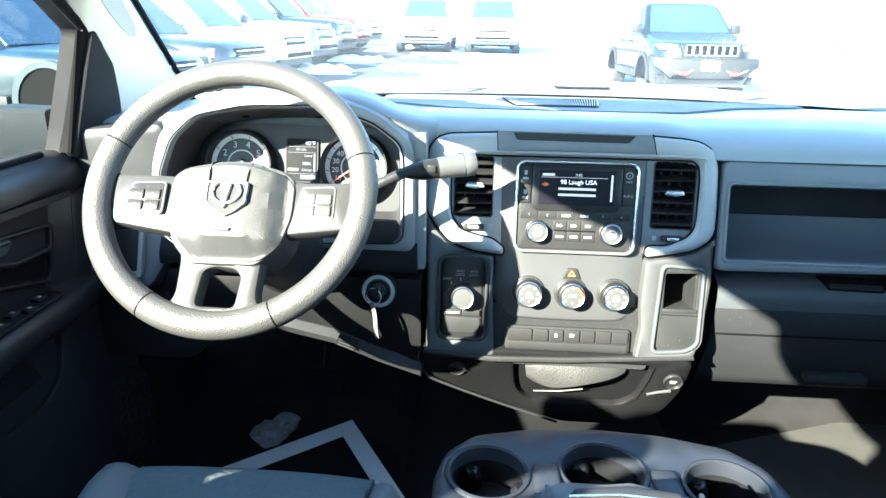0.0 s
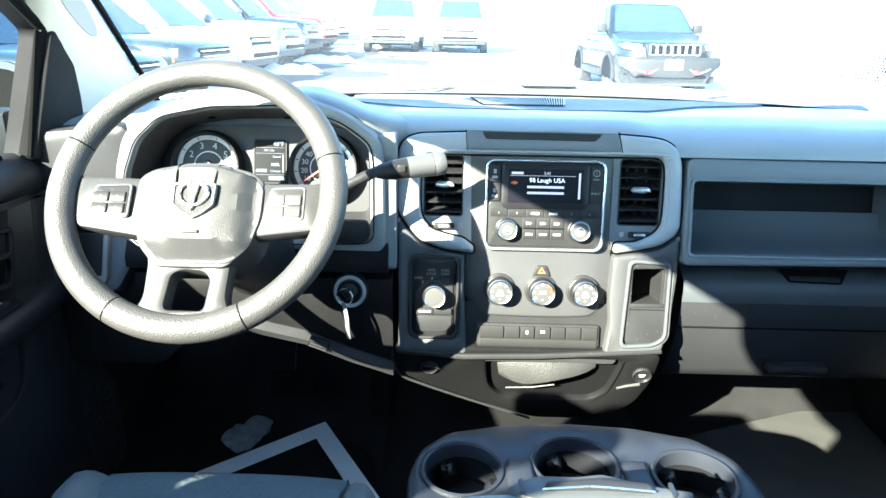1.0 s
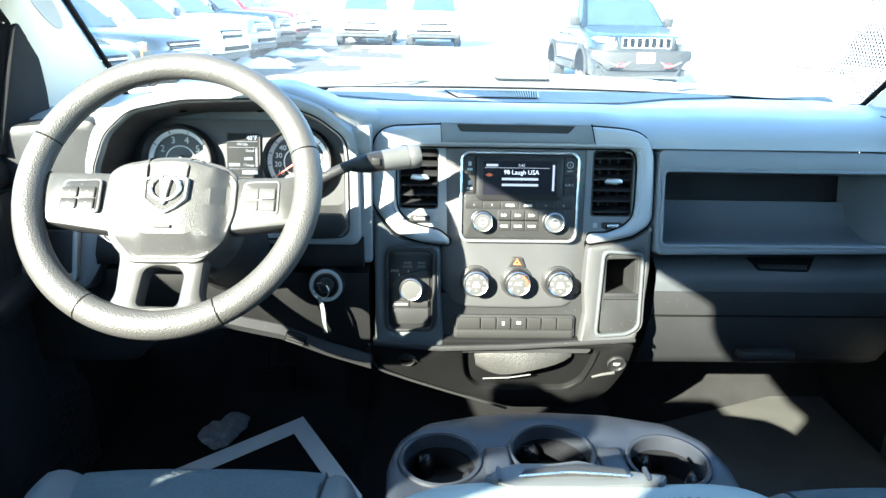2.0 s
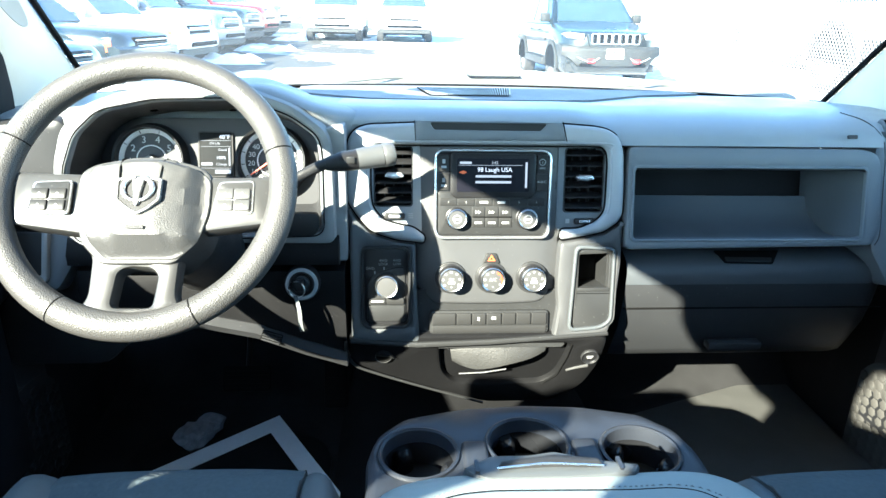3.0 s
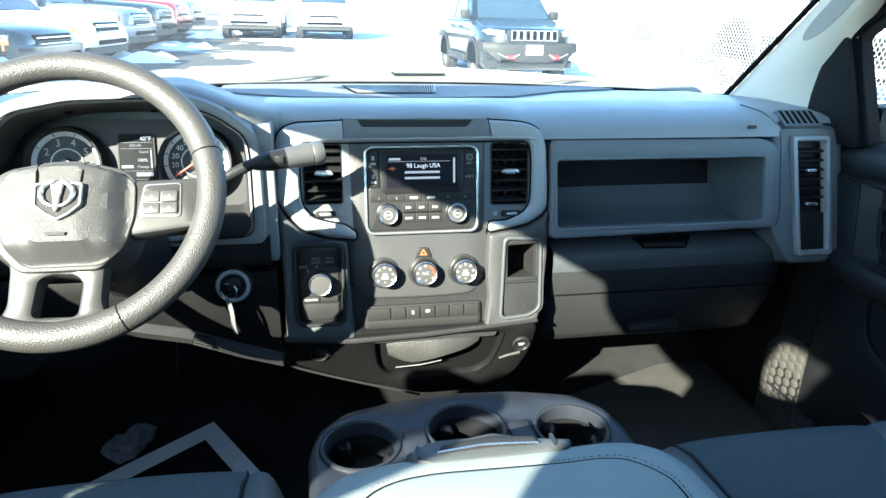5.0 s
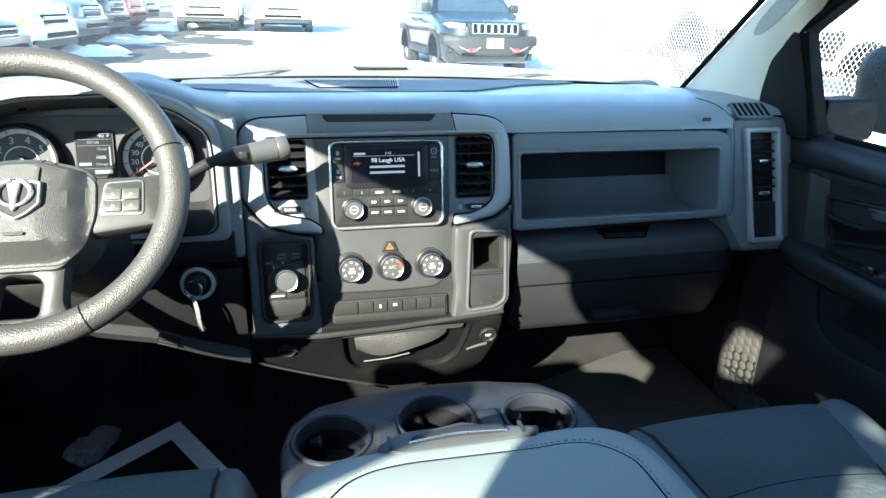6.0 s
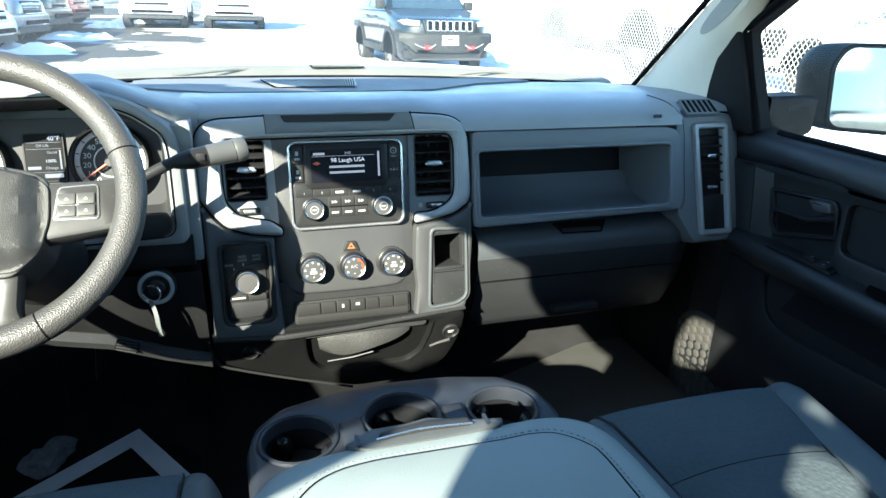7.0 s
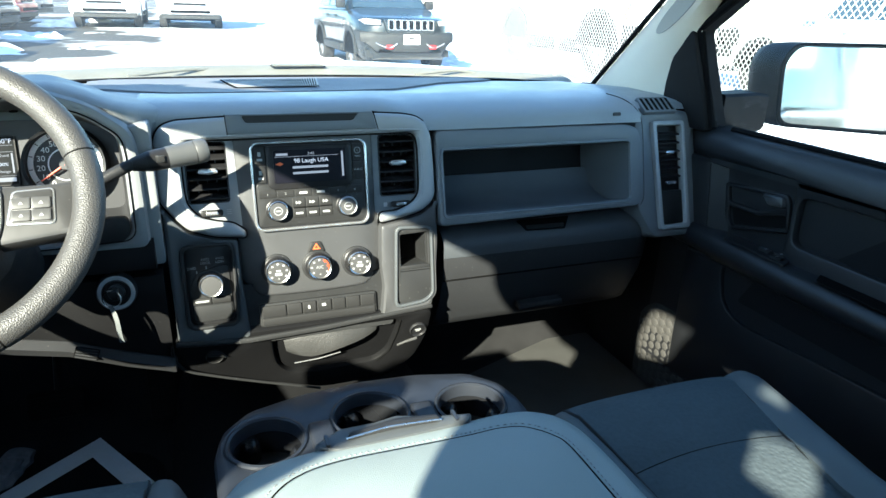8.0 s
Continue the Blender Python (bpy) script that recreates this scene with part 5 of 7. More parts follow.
def dome(loop, w0, w1, steps=6, flat=0.45):
    """A pillow-shaped lid over an outline."""
    cx, cy = sum(p[0] for p in loop) / len(loop), sum(p[1] for p in loop) / len(loop)
    secs = []
    for s, k in ((1.0, 0.0), (0.985, 0.34), (0.965, 0.55), (0.94, 0.70), (0.90, 0.84), (0.84, 0.93), (0.76, 0.98), (0.64, 1.0), (0.50, 1.0), (0.36, 1.0), (0.22, 1.0), (0.10, 1.0), (0.02, 1.0)):
        ring = []
        for x, y in loop:
            px, py = cx + (x - cx) * s, cy + (y - cy) * s
            # three broad facets and a steep chin
            top = w1 - 0.22 * max(0.0, -0.020 - px) - 0.26 * max(0.0, px - 0.030) - 0.7 * max(0.0, px - 0.060) - 0.9 * max(0.0, -0.066 - py)
            ring.append(WH @ Vector((px, py, min(lerp(w0, w1 + 0.002, k), max(w0 + 0.001, top)))))
        secs.append(ring)
    return loft(secs)


hub_top = [(x * 1.04 + 0.005, y * 1.04 - 0.002) for x, y in rounded([(-0.066, -0.034), (-0.064, 0.012), (-0.052, 0.024), (-0.010, 0.033), (0.022, 0.033), (0.062, 0.022), (0.076, 0.010), (0.076, -0.030), (0.066, -0.064), (0.044, -0.086), (-0.034, -0.086), (-0.054, -0.066)], 0.010, 4)]
cover = part("airbag_cover", dome(hub_top, 0.006, 0.028, 6, 0.80), M_HUB, wheel, "grained grey airbag cover", angle=22)
for x in (-0.017, 0.033):
    part("cover_seam", tube([WH @ Vector((x, 0.0335, 0.014)), WH @ Vector((x * 0.98, 0.028, 0.0235)), WH @ Vector((x * 0.96, 0.016, 0.0285)), WH @ Vector((x * 0.92, 0.003, 0.0287))], 0.0013 if x < 0 else 0.0007, 5), M_GAP, cover)
shield = [(x * 0.95 + 0.008, y * 0.95 - 0.008) for x, y in rounded([(-0.027, 0.010), (-0.026, -0.018), (-0.012, -0.030), (0.001, -0.037), (0.014, -0.030), (0.027, -0.018), (0.028, 0.010), (0.012, 0.012), (-0.011, 0.012)], 0.003)]
em = part("emblem", slab(shield, 0.025, 0.0325, WH, holes=[grow(shield, -0.003)], e=0.001), M_EMBLEM, wheel, "chrome shield-shaped emblem")
part("emblem_field", slab(grow(shield, -0.002), 0.025, 0.0308, WH), M_BLACK, em, "dark field of the emblem")
for q in (-1, 1):
    curl = [(0.008 + q * (0.0035 + 0.0135 * math.sin(t)), -0.006 + 0.0095 * math.cos(t) - 0.0035 * t) for t in [k * 0.36 for k in range(11)]]
    part("curl", tube([WH @ Vector((x, y, 0.0325)) for x, y in curl], [0.0030 + 0.0012 * math.sin(k * 0.28) - 0.00022 * k for k in range(11)], 8), M_EMBLEM, em, "silver curl in relief")
part("wedge", slab(rounded([(0.0005, 0.000), (0.0155, 0.000), (0.0120, -0.018), (0.0115, -0.030), (0.008, -0.034), (0.0045, -0.030), (0.004, -0.018)], 0.003), 0.0305, 0.0350, WH, e=0.002), M_EMBLEM, em, "silver wedge in relief")
part("bag_print", slab(rrect(-0.002, -0.060, 0.018, -0.056, 0.001), 0.0302, 0.0308, WH), M_DARK, cover)
# switch pads: left in darker plastics for shade, right in lighter ones for sun
for s in (-1, 1):
    u0, u1 = (-0.130, -0.082) if s < 0 else (0.088, 0.134)
    pd = part("switch_pad", slab(rounded([(u0, -0.032), (u0 + 0.006, 0.006), (u1, 0.008), (u1, -0.033)], 0.005), 0.002, 0.0065, WH, e=0.002), M_DARK if s < 0 else M_SPOKE, wheel, "cluster of four thumb buttons")
    part("pad_edge", slab(rounded([(u0 - 0.0015, -0.0335), (u0 + 0.0045, 0.0075), (u1 + 0.0015, 0.0095), (u1 + 0.0015, -0.0345)], 0.006), 0.002, 0.0058, WH, e=0.001), M_SATIN, pd)
    for i in range(2):
        for j in range(2):
            a, b = lerp(u0 + 0.004, u1 - 0.002, i / 2), -0.030 + j * 0.0145
            part("thumb_button", slab(rrect(a, b, a + 0.0195, b + 0.0135, 0.002, 3), 0.0065, 0.0085, WH, e=0.001), M_BUTTON if s < 0 else M_KNOBFACE, pd)
            part("symbol", slab(rounded([(a + 0.0075, b + 0.005), (a + 0.010, b + 0.0085), (a + 0.0125, b + 0.005)], 0.0007), 0.0085, 0.0089, WH), M_WHITE, pd)
# column behind
column = thing("steering_column", "dark steering column shroud behind the wheel", "steering column")
secs = []
for w, r in ((-0.055, 0.050), (-0.09, 0.056), (-0.16, 0.060), (-0.26, 0.062), (-0.36, 0.062)):
    secs.append([WH @ Vector((r * 1.1 * math.cos(t), r * math.sin(t) - 0.01, w)) for t in [2 * math.pi * k / 20 for k in range(20)]])
part("shroud", loft(secs), M_LOWER, column)
part("collar", lathe([(0.040, -0.06), (0.052, -0.055), (0.052, -0.03), (0.040, -0.02)], WH, 30), M_BLACK, column)

# column shifter
sh = thing("gear_lever", "column gear lever with a thick grey grip", "gear lever")
lever = [(-0.42, -0.10, 0.650), (-0.36, -0.105, 0.668), (-0.31, -0.098, 0.690), (-0.275, -0.088, 0.705), (-0.252, -0.080, 0.709)]
part("arm", tube(blend(lever, 6), 0.0085, 12), M_LOWER, sh)
ga, gb_ = Vector((-0.262, -0.084, 0.7065)), Vector((-0.176, -0.058, 0.7155))


def grip_at(t):
    return ga.lerp(gb_, t)


part("ferrule", tube([grip_at(-0.12), grip_at(-0.02), grip_at(0.10)], [0.009, 0.0115, 0.014], 20), M_LOWER, sh)
part("grip", tube([grip_at(t) for t in (0.42, 0.45, 0.6, 0.86)], [0.0160, 0.0164, 0.0168, 0.0178], 24), M_GRIP, sh, "light grey barrel of the grip")
part("grip_base", tube([grip_at(t) for t in (0.10, 0.16, 0.30, 0.43)], [0.0140, 0.0150, 0.0156, 0.0160], 24), M_BLACK, sh, "black rear half of the grip")
part("grip_cap", tube([grip_at(t) for t in (0.87, 0.90, 1.03, 1.07)], [0.0170, 0.0182, 0.0180, 0.0165], 24), M_GRIP, sh, "grey end cap")
part("grip_window", box(-0.006, 0.006, -0.0012, 0.0012, -0.005, 0.005, 0.001, 2, Matrix.Translation(grip_at(0.30) + Vector((0.003, -0.0155, 0.004)))), M_DARK, sh)

# key with ring and tag
kt = thing("key", "metal key in the ignition with a ring and paper tag", "key")
part("key_head", slab(rounded([(-0.009, -0.006), (-0.011, 0.012), (0.011, 0.012), (0.009, -0.006)], 0.005), -0.004, 0.004, IG @ Matrix.Translation((0.001, 0.0, 0.03)) @ pose(0, 0, 0, 0, 90, 0)), M_BLACK, kt)
part("key_blade", box(-0.003, 0.003, -0.001, 0.001, 0.008, 0.03, m=IG), M_STEEL, kt)
kr = [IG @ Vector((-0.004 + 0.0135 * math.cos(t), -0.002 + 0.0135 * math.sin(t), 0.036 + 0.004 * math.cos(t))) for t in [2 * math.pi * k / 28 for k in range(28)]]
part("ring", tube(kr, 0.0011, 6, closed=True), M_STEEL, kt, "thin steel split ring")
part("tag", loft([[IG @ Vector((x + 0.012 * t + 0.002 * math.sin(t * 5), -0.012 - 0.062 * t, 0.038 + 0.004 * math.sin(3 * t) + q)) for x, q in ((-0.010, 0.0), (-0.0035, 0.0), (-0.0035, 0.0006), (-0.010, 0.0006))] for t in [k / 8 for k in range(9)]]), M_TAG, kt, "narrow creased grey tag")

# pedals
for nm, x, z, w, h, y in (("brake_pedal", -0.52, 0.11, 0.11, 0.06, 0.29), ("accelerator_pedal", -0.315, 0.10, 0.055, 0.15, 0.31)):
    pb = base((x, y, z), (1, 0, 0), (0, 0.35, 1))
    p = thing(nm, "black rubber %s with ribs" % nm.replace("_", " "), "pedal")
    part("plate", slab(rrect(-w / 2, -h / 2, w / 2, h / 2, 0.008), 0, 0.012, pb, e=0.003), M_MAT, p)
    for k in range(5):
        part("rib", slab(rrect(-w / 2 + 0.006, -h / 2 + (k + 0.6) * h / 6, w / 2 - 0.006, -h / 2 + (k + 0.95) * h / 6, 0.001, 2), 0.012, 0.014, pb), M_MAT, p)
    part("stalk", tube([pb @ Vector((0, 0.0, -0.002)), pb @ Vector((0, h / 2, -0.02)), (x, 0.50, 0.42)], 0.007, 8), M_BLACK, p)

# floor mats, paper mat, crumpled paper
dm = single("floor_mat", slab(rounded([(-0.74, -0.42), (-0.74, 0.16), (-0.69, 0.21), (-0.36, 0.21), (-0.31, 0.14), (-0.31, -0.42)], 0.04), 0.001, 0.009, e=0.003), M_MAT, "black rubber floor mat by the pedals", "floor mat")
pf = thing("paper_floor_mat", "dark paper floor mat with a wide white border", "paper mat")
E1 = Vector((-0.197, -0.162, 0)).normalized()
E2 = Vector((0.069, -0.177, 0)).normalized()
E2 = (E2 - E1 * E2.dot(E1) * 0.6).normalized()


def on_floor(a, b, z):
    p = Vector((-0.450, 0.279, 0)) + E1 * a + E2 * b
    return (p.x, p.y)


po = [on_floor(0, 0, 0), on_floor(0.42, 0, 0), on_floor(0.42, 0.40, 0), on_floor(0, 0.40, 0)]
pi_ = [on_floor(0.042, 0.045, 0), on_floor(0.38, 0.045, 0), on_floor(0.38, 0.36, 0), on_floor(0.042, 0.36, 0)]
part("white_border", slab(po, 0.0105, 0.0125, holes=[pi_]), M_PAPER, pf, "white border")
part("dark_field", slab(grow(pi_, 0.004), 0.0095, 0.0105), M_MAT, pf)
bm = bmesh.new()
bmesh.ops.create_icosphere(bm, subdivisions=3, radius=1.0)
for v in bm.verts:
    q = noise.noise(v.co * 1.6) * 0.5 + noise.noise(v.co * 3.7) * 0.3
    v.co = Vector((v.co.x * 0.038 * (1 + q), v.co.y * 0.055 * (1 + q), max(-0.6, v.co.z) * 0.022 * (1 + q) + 0.02))
bm.transform(Matrix.Translation((-0.612, 0.205, 0.003)) @ pose(0, 0, 0, 0, 0, -25))
M_GREYRAG = mat("crumpled_grey_plastic", (0.22, 0.22, 0.24), 0.6, grain=90, bump=0.6, var=0.3, stain=60)
single("crumpled_wrapper", bm, M_GREYRAG, "crumpled pale plastic wrapper on the floor", "wrapper", angle=20)


# ---- seats ----
def cushion(x0, x1, y0, y1, z0, z1, r, crown=0.0, seg=6):
    """A padded block with round edges and a crowned top."""
    bm = box(x0, x1, y0, y1, z0, z1, r, seg)
    bmesh.ops.subdivide_edges(bm, edges=[e for e in bm.edges if e.calc_length() > 0.08], cuts=6, use_grid_fill=True)
    cx, cy = (x0 + x1) / 2, (y0 + y1) / 2
    for v in bm.verts:
        if v.co.z > (z0 + z1) / 2:
            fx, fy = 1 - ((v.co.x - cx) / ((x1 - x0) / 2)) ** 2, 1 - ((v.co.y - cy) / ((y1 - y0) / 2)) ** 2
            v.co.z += crown * max(0, fx) ** 0.5 * max(0, fy) ** 0.5
    return bm


def seat(s, label):
    """A front seat: base, cushion with cloth middle and vinyl bolsters, back and headrest."""
    def X(a, b):
        return (a, b) if s > 0 else (-b, -a)
    st = thing("front_seat", label, "seat", group="front seats")
    part("base", box(*X(0.26, 0.66), -0.90, -0.50, 0.0, 0.24, 0.02), M_BLACK, st)
    # middle cushion (front edge rolled)
    mid = []

    def ys(t):
        t = t if s > 0 else 1 - t
        return -0.592 - 0.010 * t + 0.013 * math.sin(math.pi * t)
    i0, i1 = X(0.272, 0.552)
    for k in range(13):
        x = lerp(i0, i1, k / 12)
        e = 0.006 * (1 - abs(2 * k / 12 - 1) ** 3)
        mid.append([(x, -0.475, 0.20), (x, -0.435, 0.24), (x, -0.420, 0.30), (x, -0.418, 0.345), (x, -0.424, 0.372), (x, -0.440, 0.392 + e), (x, -0.47, 0.402 + e), (x, -0.55, 0.402 + e), (x, ys(k / 12) + 0.016, 0.4012 + e), (x, ys(k / 12) + 0.005, 0.3975 + e), (x, ys(k / 12) - 0.005, 0.3970 + e), (x, ys(k / 12) - 0.018, 0.400 + e), (x, -0.70, 0.394 + e), (x, -0.95, 0.382), (x, -1.0, 0.375), (x, -1.0, 0.22)])
    part("seat_cushion", loft(mid), M_CLOTH, st, "blue-grey patterned cloth middle", angle=50)
    for a, b, h in ((0.205, 0.275, 0.402), (0.549, 0.652, 0.407)):
        bol = []
        b0, b1 = X(a, b)
        for k in range(11):
            u = k / 10
            x = lerp(b0, b1, u)
            outer = (u if s > 0 else 1 - u) if a > 0.5 else (1 - u if s > 0 else u)
            d = 0.055 * max(0, outer - 0.35) ** 2 / 0.42
            back = 0.16 * max(0, outer - 0.2) ** 2 if a > 0.5 else 0.05 * outer ** 2
            top = h - d * 2.4 + 0.006 * math.sin(math.pi * u) - 0.007 * max(0.0, 1 - outer / 0.15)
            bol.append([(x, -0.49 - back, 0.20), (x, -0.438 - back, 0.24), (x, -0.424 - back, 0.30), (x, -0.422 - back, top - 0.06), (x, -0.428 - back, top - 0.030), (x, -0.445 - back, top - 0.010), (x, -0.475 - back, top), (x, -0.55, top + 0.004), (x, -0.70, top + 0.008), (x, -0.95, top + 0.004), (x, -1.0, top - 0.01), (x, -1.0, 0.22)])
        skin_b = loft(bol)
        for v in skin_b.verts:
            if a > 0.5:
                v.co.x -= s * 0.25 * min(0.24, max(0.0, -0.44 - v.co.y))
        part("bolster", skin_b, M_BOLSTER, st, "blue-grey vinyl bolster", angle=50)
    for x, k in ((0.2735, 0.0), (0.5505, 0.25)):
        part("piping", tube([(s * (x - k * min(0.24, max(0.0, -0.44 - y))), y, z - 0.003) for y, z in ((-0.422, 0.35), (-0.432, 0.388), (-0.47, 0.404), (-0.52, 0.406), (-0.58, 0.406), (-0.63, 0.405), (-0.95, 0.388))], 0.0018, 6), M_DOORDARK, st)

    cross = []
    for k in range(25):
        t = k / 24
        e = 0.006 * (1 - abs(2 * t - 1) ** 3)
        cross.append((lerp(i0, i1, t), ys(t), 0.3968 + e))
    part("cross_seam", tube(cross, 0.0009, 6), M_GAP, st)
    # low back, reclined
    bm = cushion(*X(0.235, 0.665), -0.06, 0.06, 0.0, 0.40, 0.05, 0.0)
    lean = Matrix.Translation((0, -1.02, 0.42)) @ pose(0, 0, 0, 30, 0, 0)
    bm.transform(lean)
    part("backrest", bm, M_BOLSTER, st)
    st.matrix_basis = Matrix.Translation((0, 0.010, 0.008) if s > 0 else (0, 0.030, 0.016))
    return st


seat(1, "blue-grey cloth passenger seat with vinyl bolsters")
seat(-1, "blue-grey cloth driver's seat with vinyl bolsters")
rb = thing("rear_bench", "grey rear bench seat", "seat")
part("bench_cushion", cushion(-0.70, 0.70, -2.05, -1.62, 0.12, 0.42, 0.05, 0.01), M_CLOTH, rb)
bm = cushion(-0.70, 0.70, -0.06, 0.06, 0.0, 0.55, 0.05)
bm.transform(Matrix.Translation((0, -2.10, 0.40)) @ pose(0, 0, 0, 12, 0, 0))
part("bench_back", bm, M_CLOTH, rb)

# ---- centre console and armrest ----
con = thing("center_console", "grey console with three cup holders", "console")
front = [(-0.197, -0.52), (-0.200, -0.42), (-0.190, -0.375), (-0.155, -0.338), (-0.08, -0.318), (0.0, -0.312), (0.08, -0.318), (0.155, -0.338), (0.190, -0.375), (0.200, -0.42), (0.197, -0.52)]
tray_out = rounded(front, 0.012, 3)
CUPS = ((-0.138, -0.412, 0.043), (-0.005, -0.398, 0.046), (0.129, -0.416, 0.043))
tray = part("cup_tray", slab(tray_out, -0.05, 0.0, Matrix.Translation((0, 0, 0.432)), holes=[circle(x, y, r, 36) for x, y, r in CUPS], e=0.010), M_TRAY, con, "grey moulded cup tray")
for x, y, r in CUPS:
    cm = Matrix.Translation((x, y, 0.432))
    cp = part("cup_holder", lathe([(r + 0.001, -0.004), (r, -0.010), (r * 0.96, -0.035), (r * 0.86, -0.072), (r * 0.78, -0.078), (0, -0.078)], cm, 36), M_CUP, con, "deep dark round cup holder")
    part("cup_rim", lathe([(r * 1.16, -0.004), (r * 1.13, 0.0015), (r * 1.07, 0.0025), (r * 1.01, 0.0005), (r * 0.975, -0.007), (r * 0.97, -0.016)], cm, 48), M_TRAY, cp, "rounded rim")
    for k in range(3):
        a = radians(90 + 120 * k + 30)
        rib = [(cm @ Vector((r * f * math.cos(a), r * f * math.sin(a), z))) for f, z in ((0.97, -0.020), (0.92, -0.030), (0.88, -0.050), (0.84, -0.074))]
        part("cup_finger", tube(blend(rib, 4), [0.005 + 0.009 * math.sin(math.pi * min(1.0, 0.08 + q / 14)) ** 0.6 for q in range(len(blend(rib, 4)))], 14), M_CUP, cp, "rubber gripping finger")
for x in (-0.071, 0.063):
    part("divider", box(x - 0.016, x + 0.016, -0.45, -0.395, 0.425, 0.4375, 0.006, 3), M_TRAY, con)
body = []
for z, g_ in ((0.385, 0.0), (0.33, -0.006), (0.20, -0.012), (0.02, -0.014)):
    body.append([(x * (1 + g_ * 3), y + g_ * 2, z) for x, y in rounded([(-0.195, -0.98), (-0.198, -0.42), (-0.188, -0.378), (-0.154, -0.342), (-0.08, -0.322), (0.08, -0.322), (0.154, -0.342), (0.188, -0.378), (0.198, -0.42), (0.195, -0.98)], 0.012, 3)])
part("console_body", loft(body), M_LOWER, con, "dark grey console sides")

arm = thing("folding_armrest", "grey vinyl folded-down armrest with stitched seams", "armrest")


def arm_outline(d):
    pts = [(-0.203, -1.02), (-0.203, -0.62), (-0.198, -0.565), (-0.176, -0.533), (-0.138, -0.519), (-0.09, -0.515), (0, -0.517), (0.08, -0.519), (0.125, -0.517), (0.160, -0.522), (0.185, -0.540), (0.198, -0.570), (0.202, -0.62), (0.202, -1.02)]
    out = []
    for x, y in rounded(pts, 0.02, 3):
        f = min(1.0, max(0.0, (y + 0.63) / 0.10))
        out.append((x * (1 - d / 0.196), y - d * f * f * (3 - 2 * f)))
    return out


secs = []
for z, d in ((0.386, 0.012), (0.392, 0.003), (0.41, -0.004), (0.452, -0.006), (0.474, -0.003), (0.487, 0.004), (0.495, 0.013), (0.4985, 0.024), (0.4995, 0.041)):
    secs.append([(x, y, z) for x, y in arm_outline(d)])
part("cushion", loft(secs), M_LEATHER, arm, "grained grey vinyl cushion", angle=60)
ins = arm_outline(0.043)
bm = slab(ins, 0.498, 0.5025, e=0.004)
part("top_panel", bm, M_LEATHER, arm, "stitched top panel", angle=60)
part("seam", tube([(x, y, 0.4995) for x, y in arm_outline(0.0420)], 0.0010, 5, closed=True), M_GAP, arm)
st_loop = arm_outline(0.037)
dist, pts = 0.0, []
for i in range(len(st_loop) - 1):
    a, b = Vector(st_loop[i]), Vector(st_loop[i + 1])
    ln = (b - a).length
    c = max(1, round(ln / 0.0065))
    for k in range(c):
        if a.y < -0.85 and b.y < -0.85:
            continue
        p, q = a.lerp(b, k / c), a.lerp(b, (k + 0.6) / c)
        pts.append((p, q))
bm = bmesh.new()
for p, q in pts:
    d = (q - p).normalized()
    nrm = Vector((-d.y, d.x)) * 0.0006
    vs = [bm.verts.new((c.x, c.y, z)) for c, z in ((p - nrm, 0.4993), (q - nrm, 0.4993), (q + nrm, 0.4993), (p + nrm, 0.4993), (p.lerp(q, 0.5), 0.5006))]
    for k in range(4):
        bm.faces.new((vs[k], vs[(k + 1) % 4], vs[4]))
stitch = part("stitching", bm, M_THREAD, arm)
stitch["kind"] = "stuff"
lt = part("latch_plate", slab(rounded([(-0.099, -0.525), (-0.091, -0.533), (-0.074, -0.541), (-0.001, -0.5415), (0.074, -0.537), (0.082, -0.524), (0.043, -0.516), (-0.002, -0.501), (-0.028, -0.506), (-0.068, -0.506)], 0.005), 0.470, 0.5015, e=0.005), M_POD, arm, "dark grey latch plate at the front")
part("latch_lever", slab(rounded([(-0.064, -0.5305), (-0.060, -0.521), (-0.008, -0.5135), (0.040, -0.520), (0.042, -0.530), (-0.010, -0.5275)], 0.004), 0.501, 0.5065, e=0.003), M_LOWER, lt, "worn latch lever")
part("latch_edge", tube(blend([(-0.065, -0.5315, 0.5045), (-0.035, -0.5295, 0.506), (-0.010, -0.5285, 0.5065), (0.042, -0.5310, 0.5045)], 4), 0.0011, 6), M_STEEL, lt)
for x in (-0.084, 0.060):
    part("latch_rib", slab(rrect(x - 0.002, -0.534, x + 0.002, -0.516, 0.001, 2), 0.5, 0.5035), M_TRAY, lt)


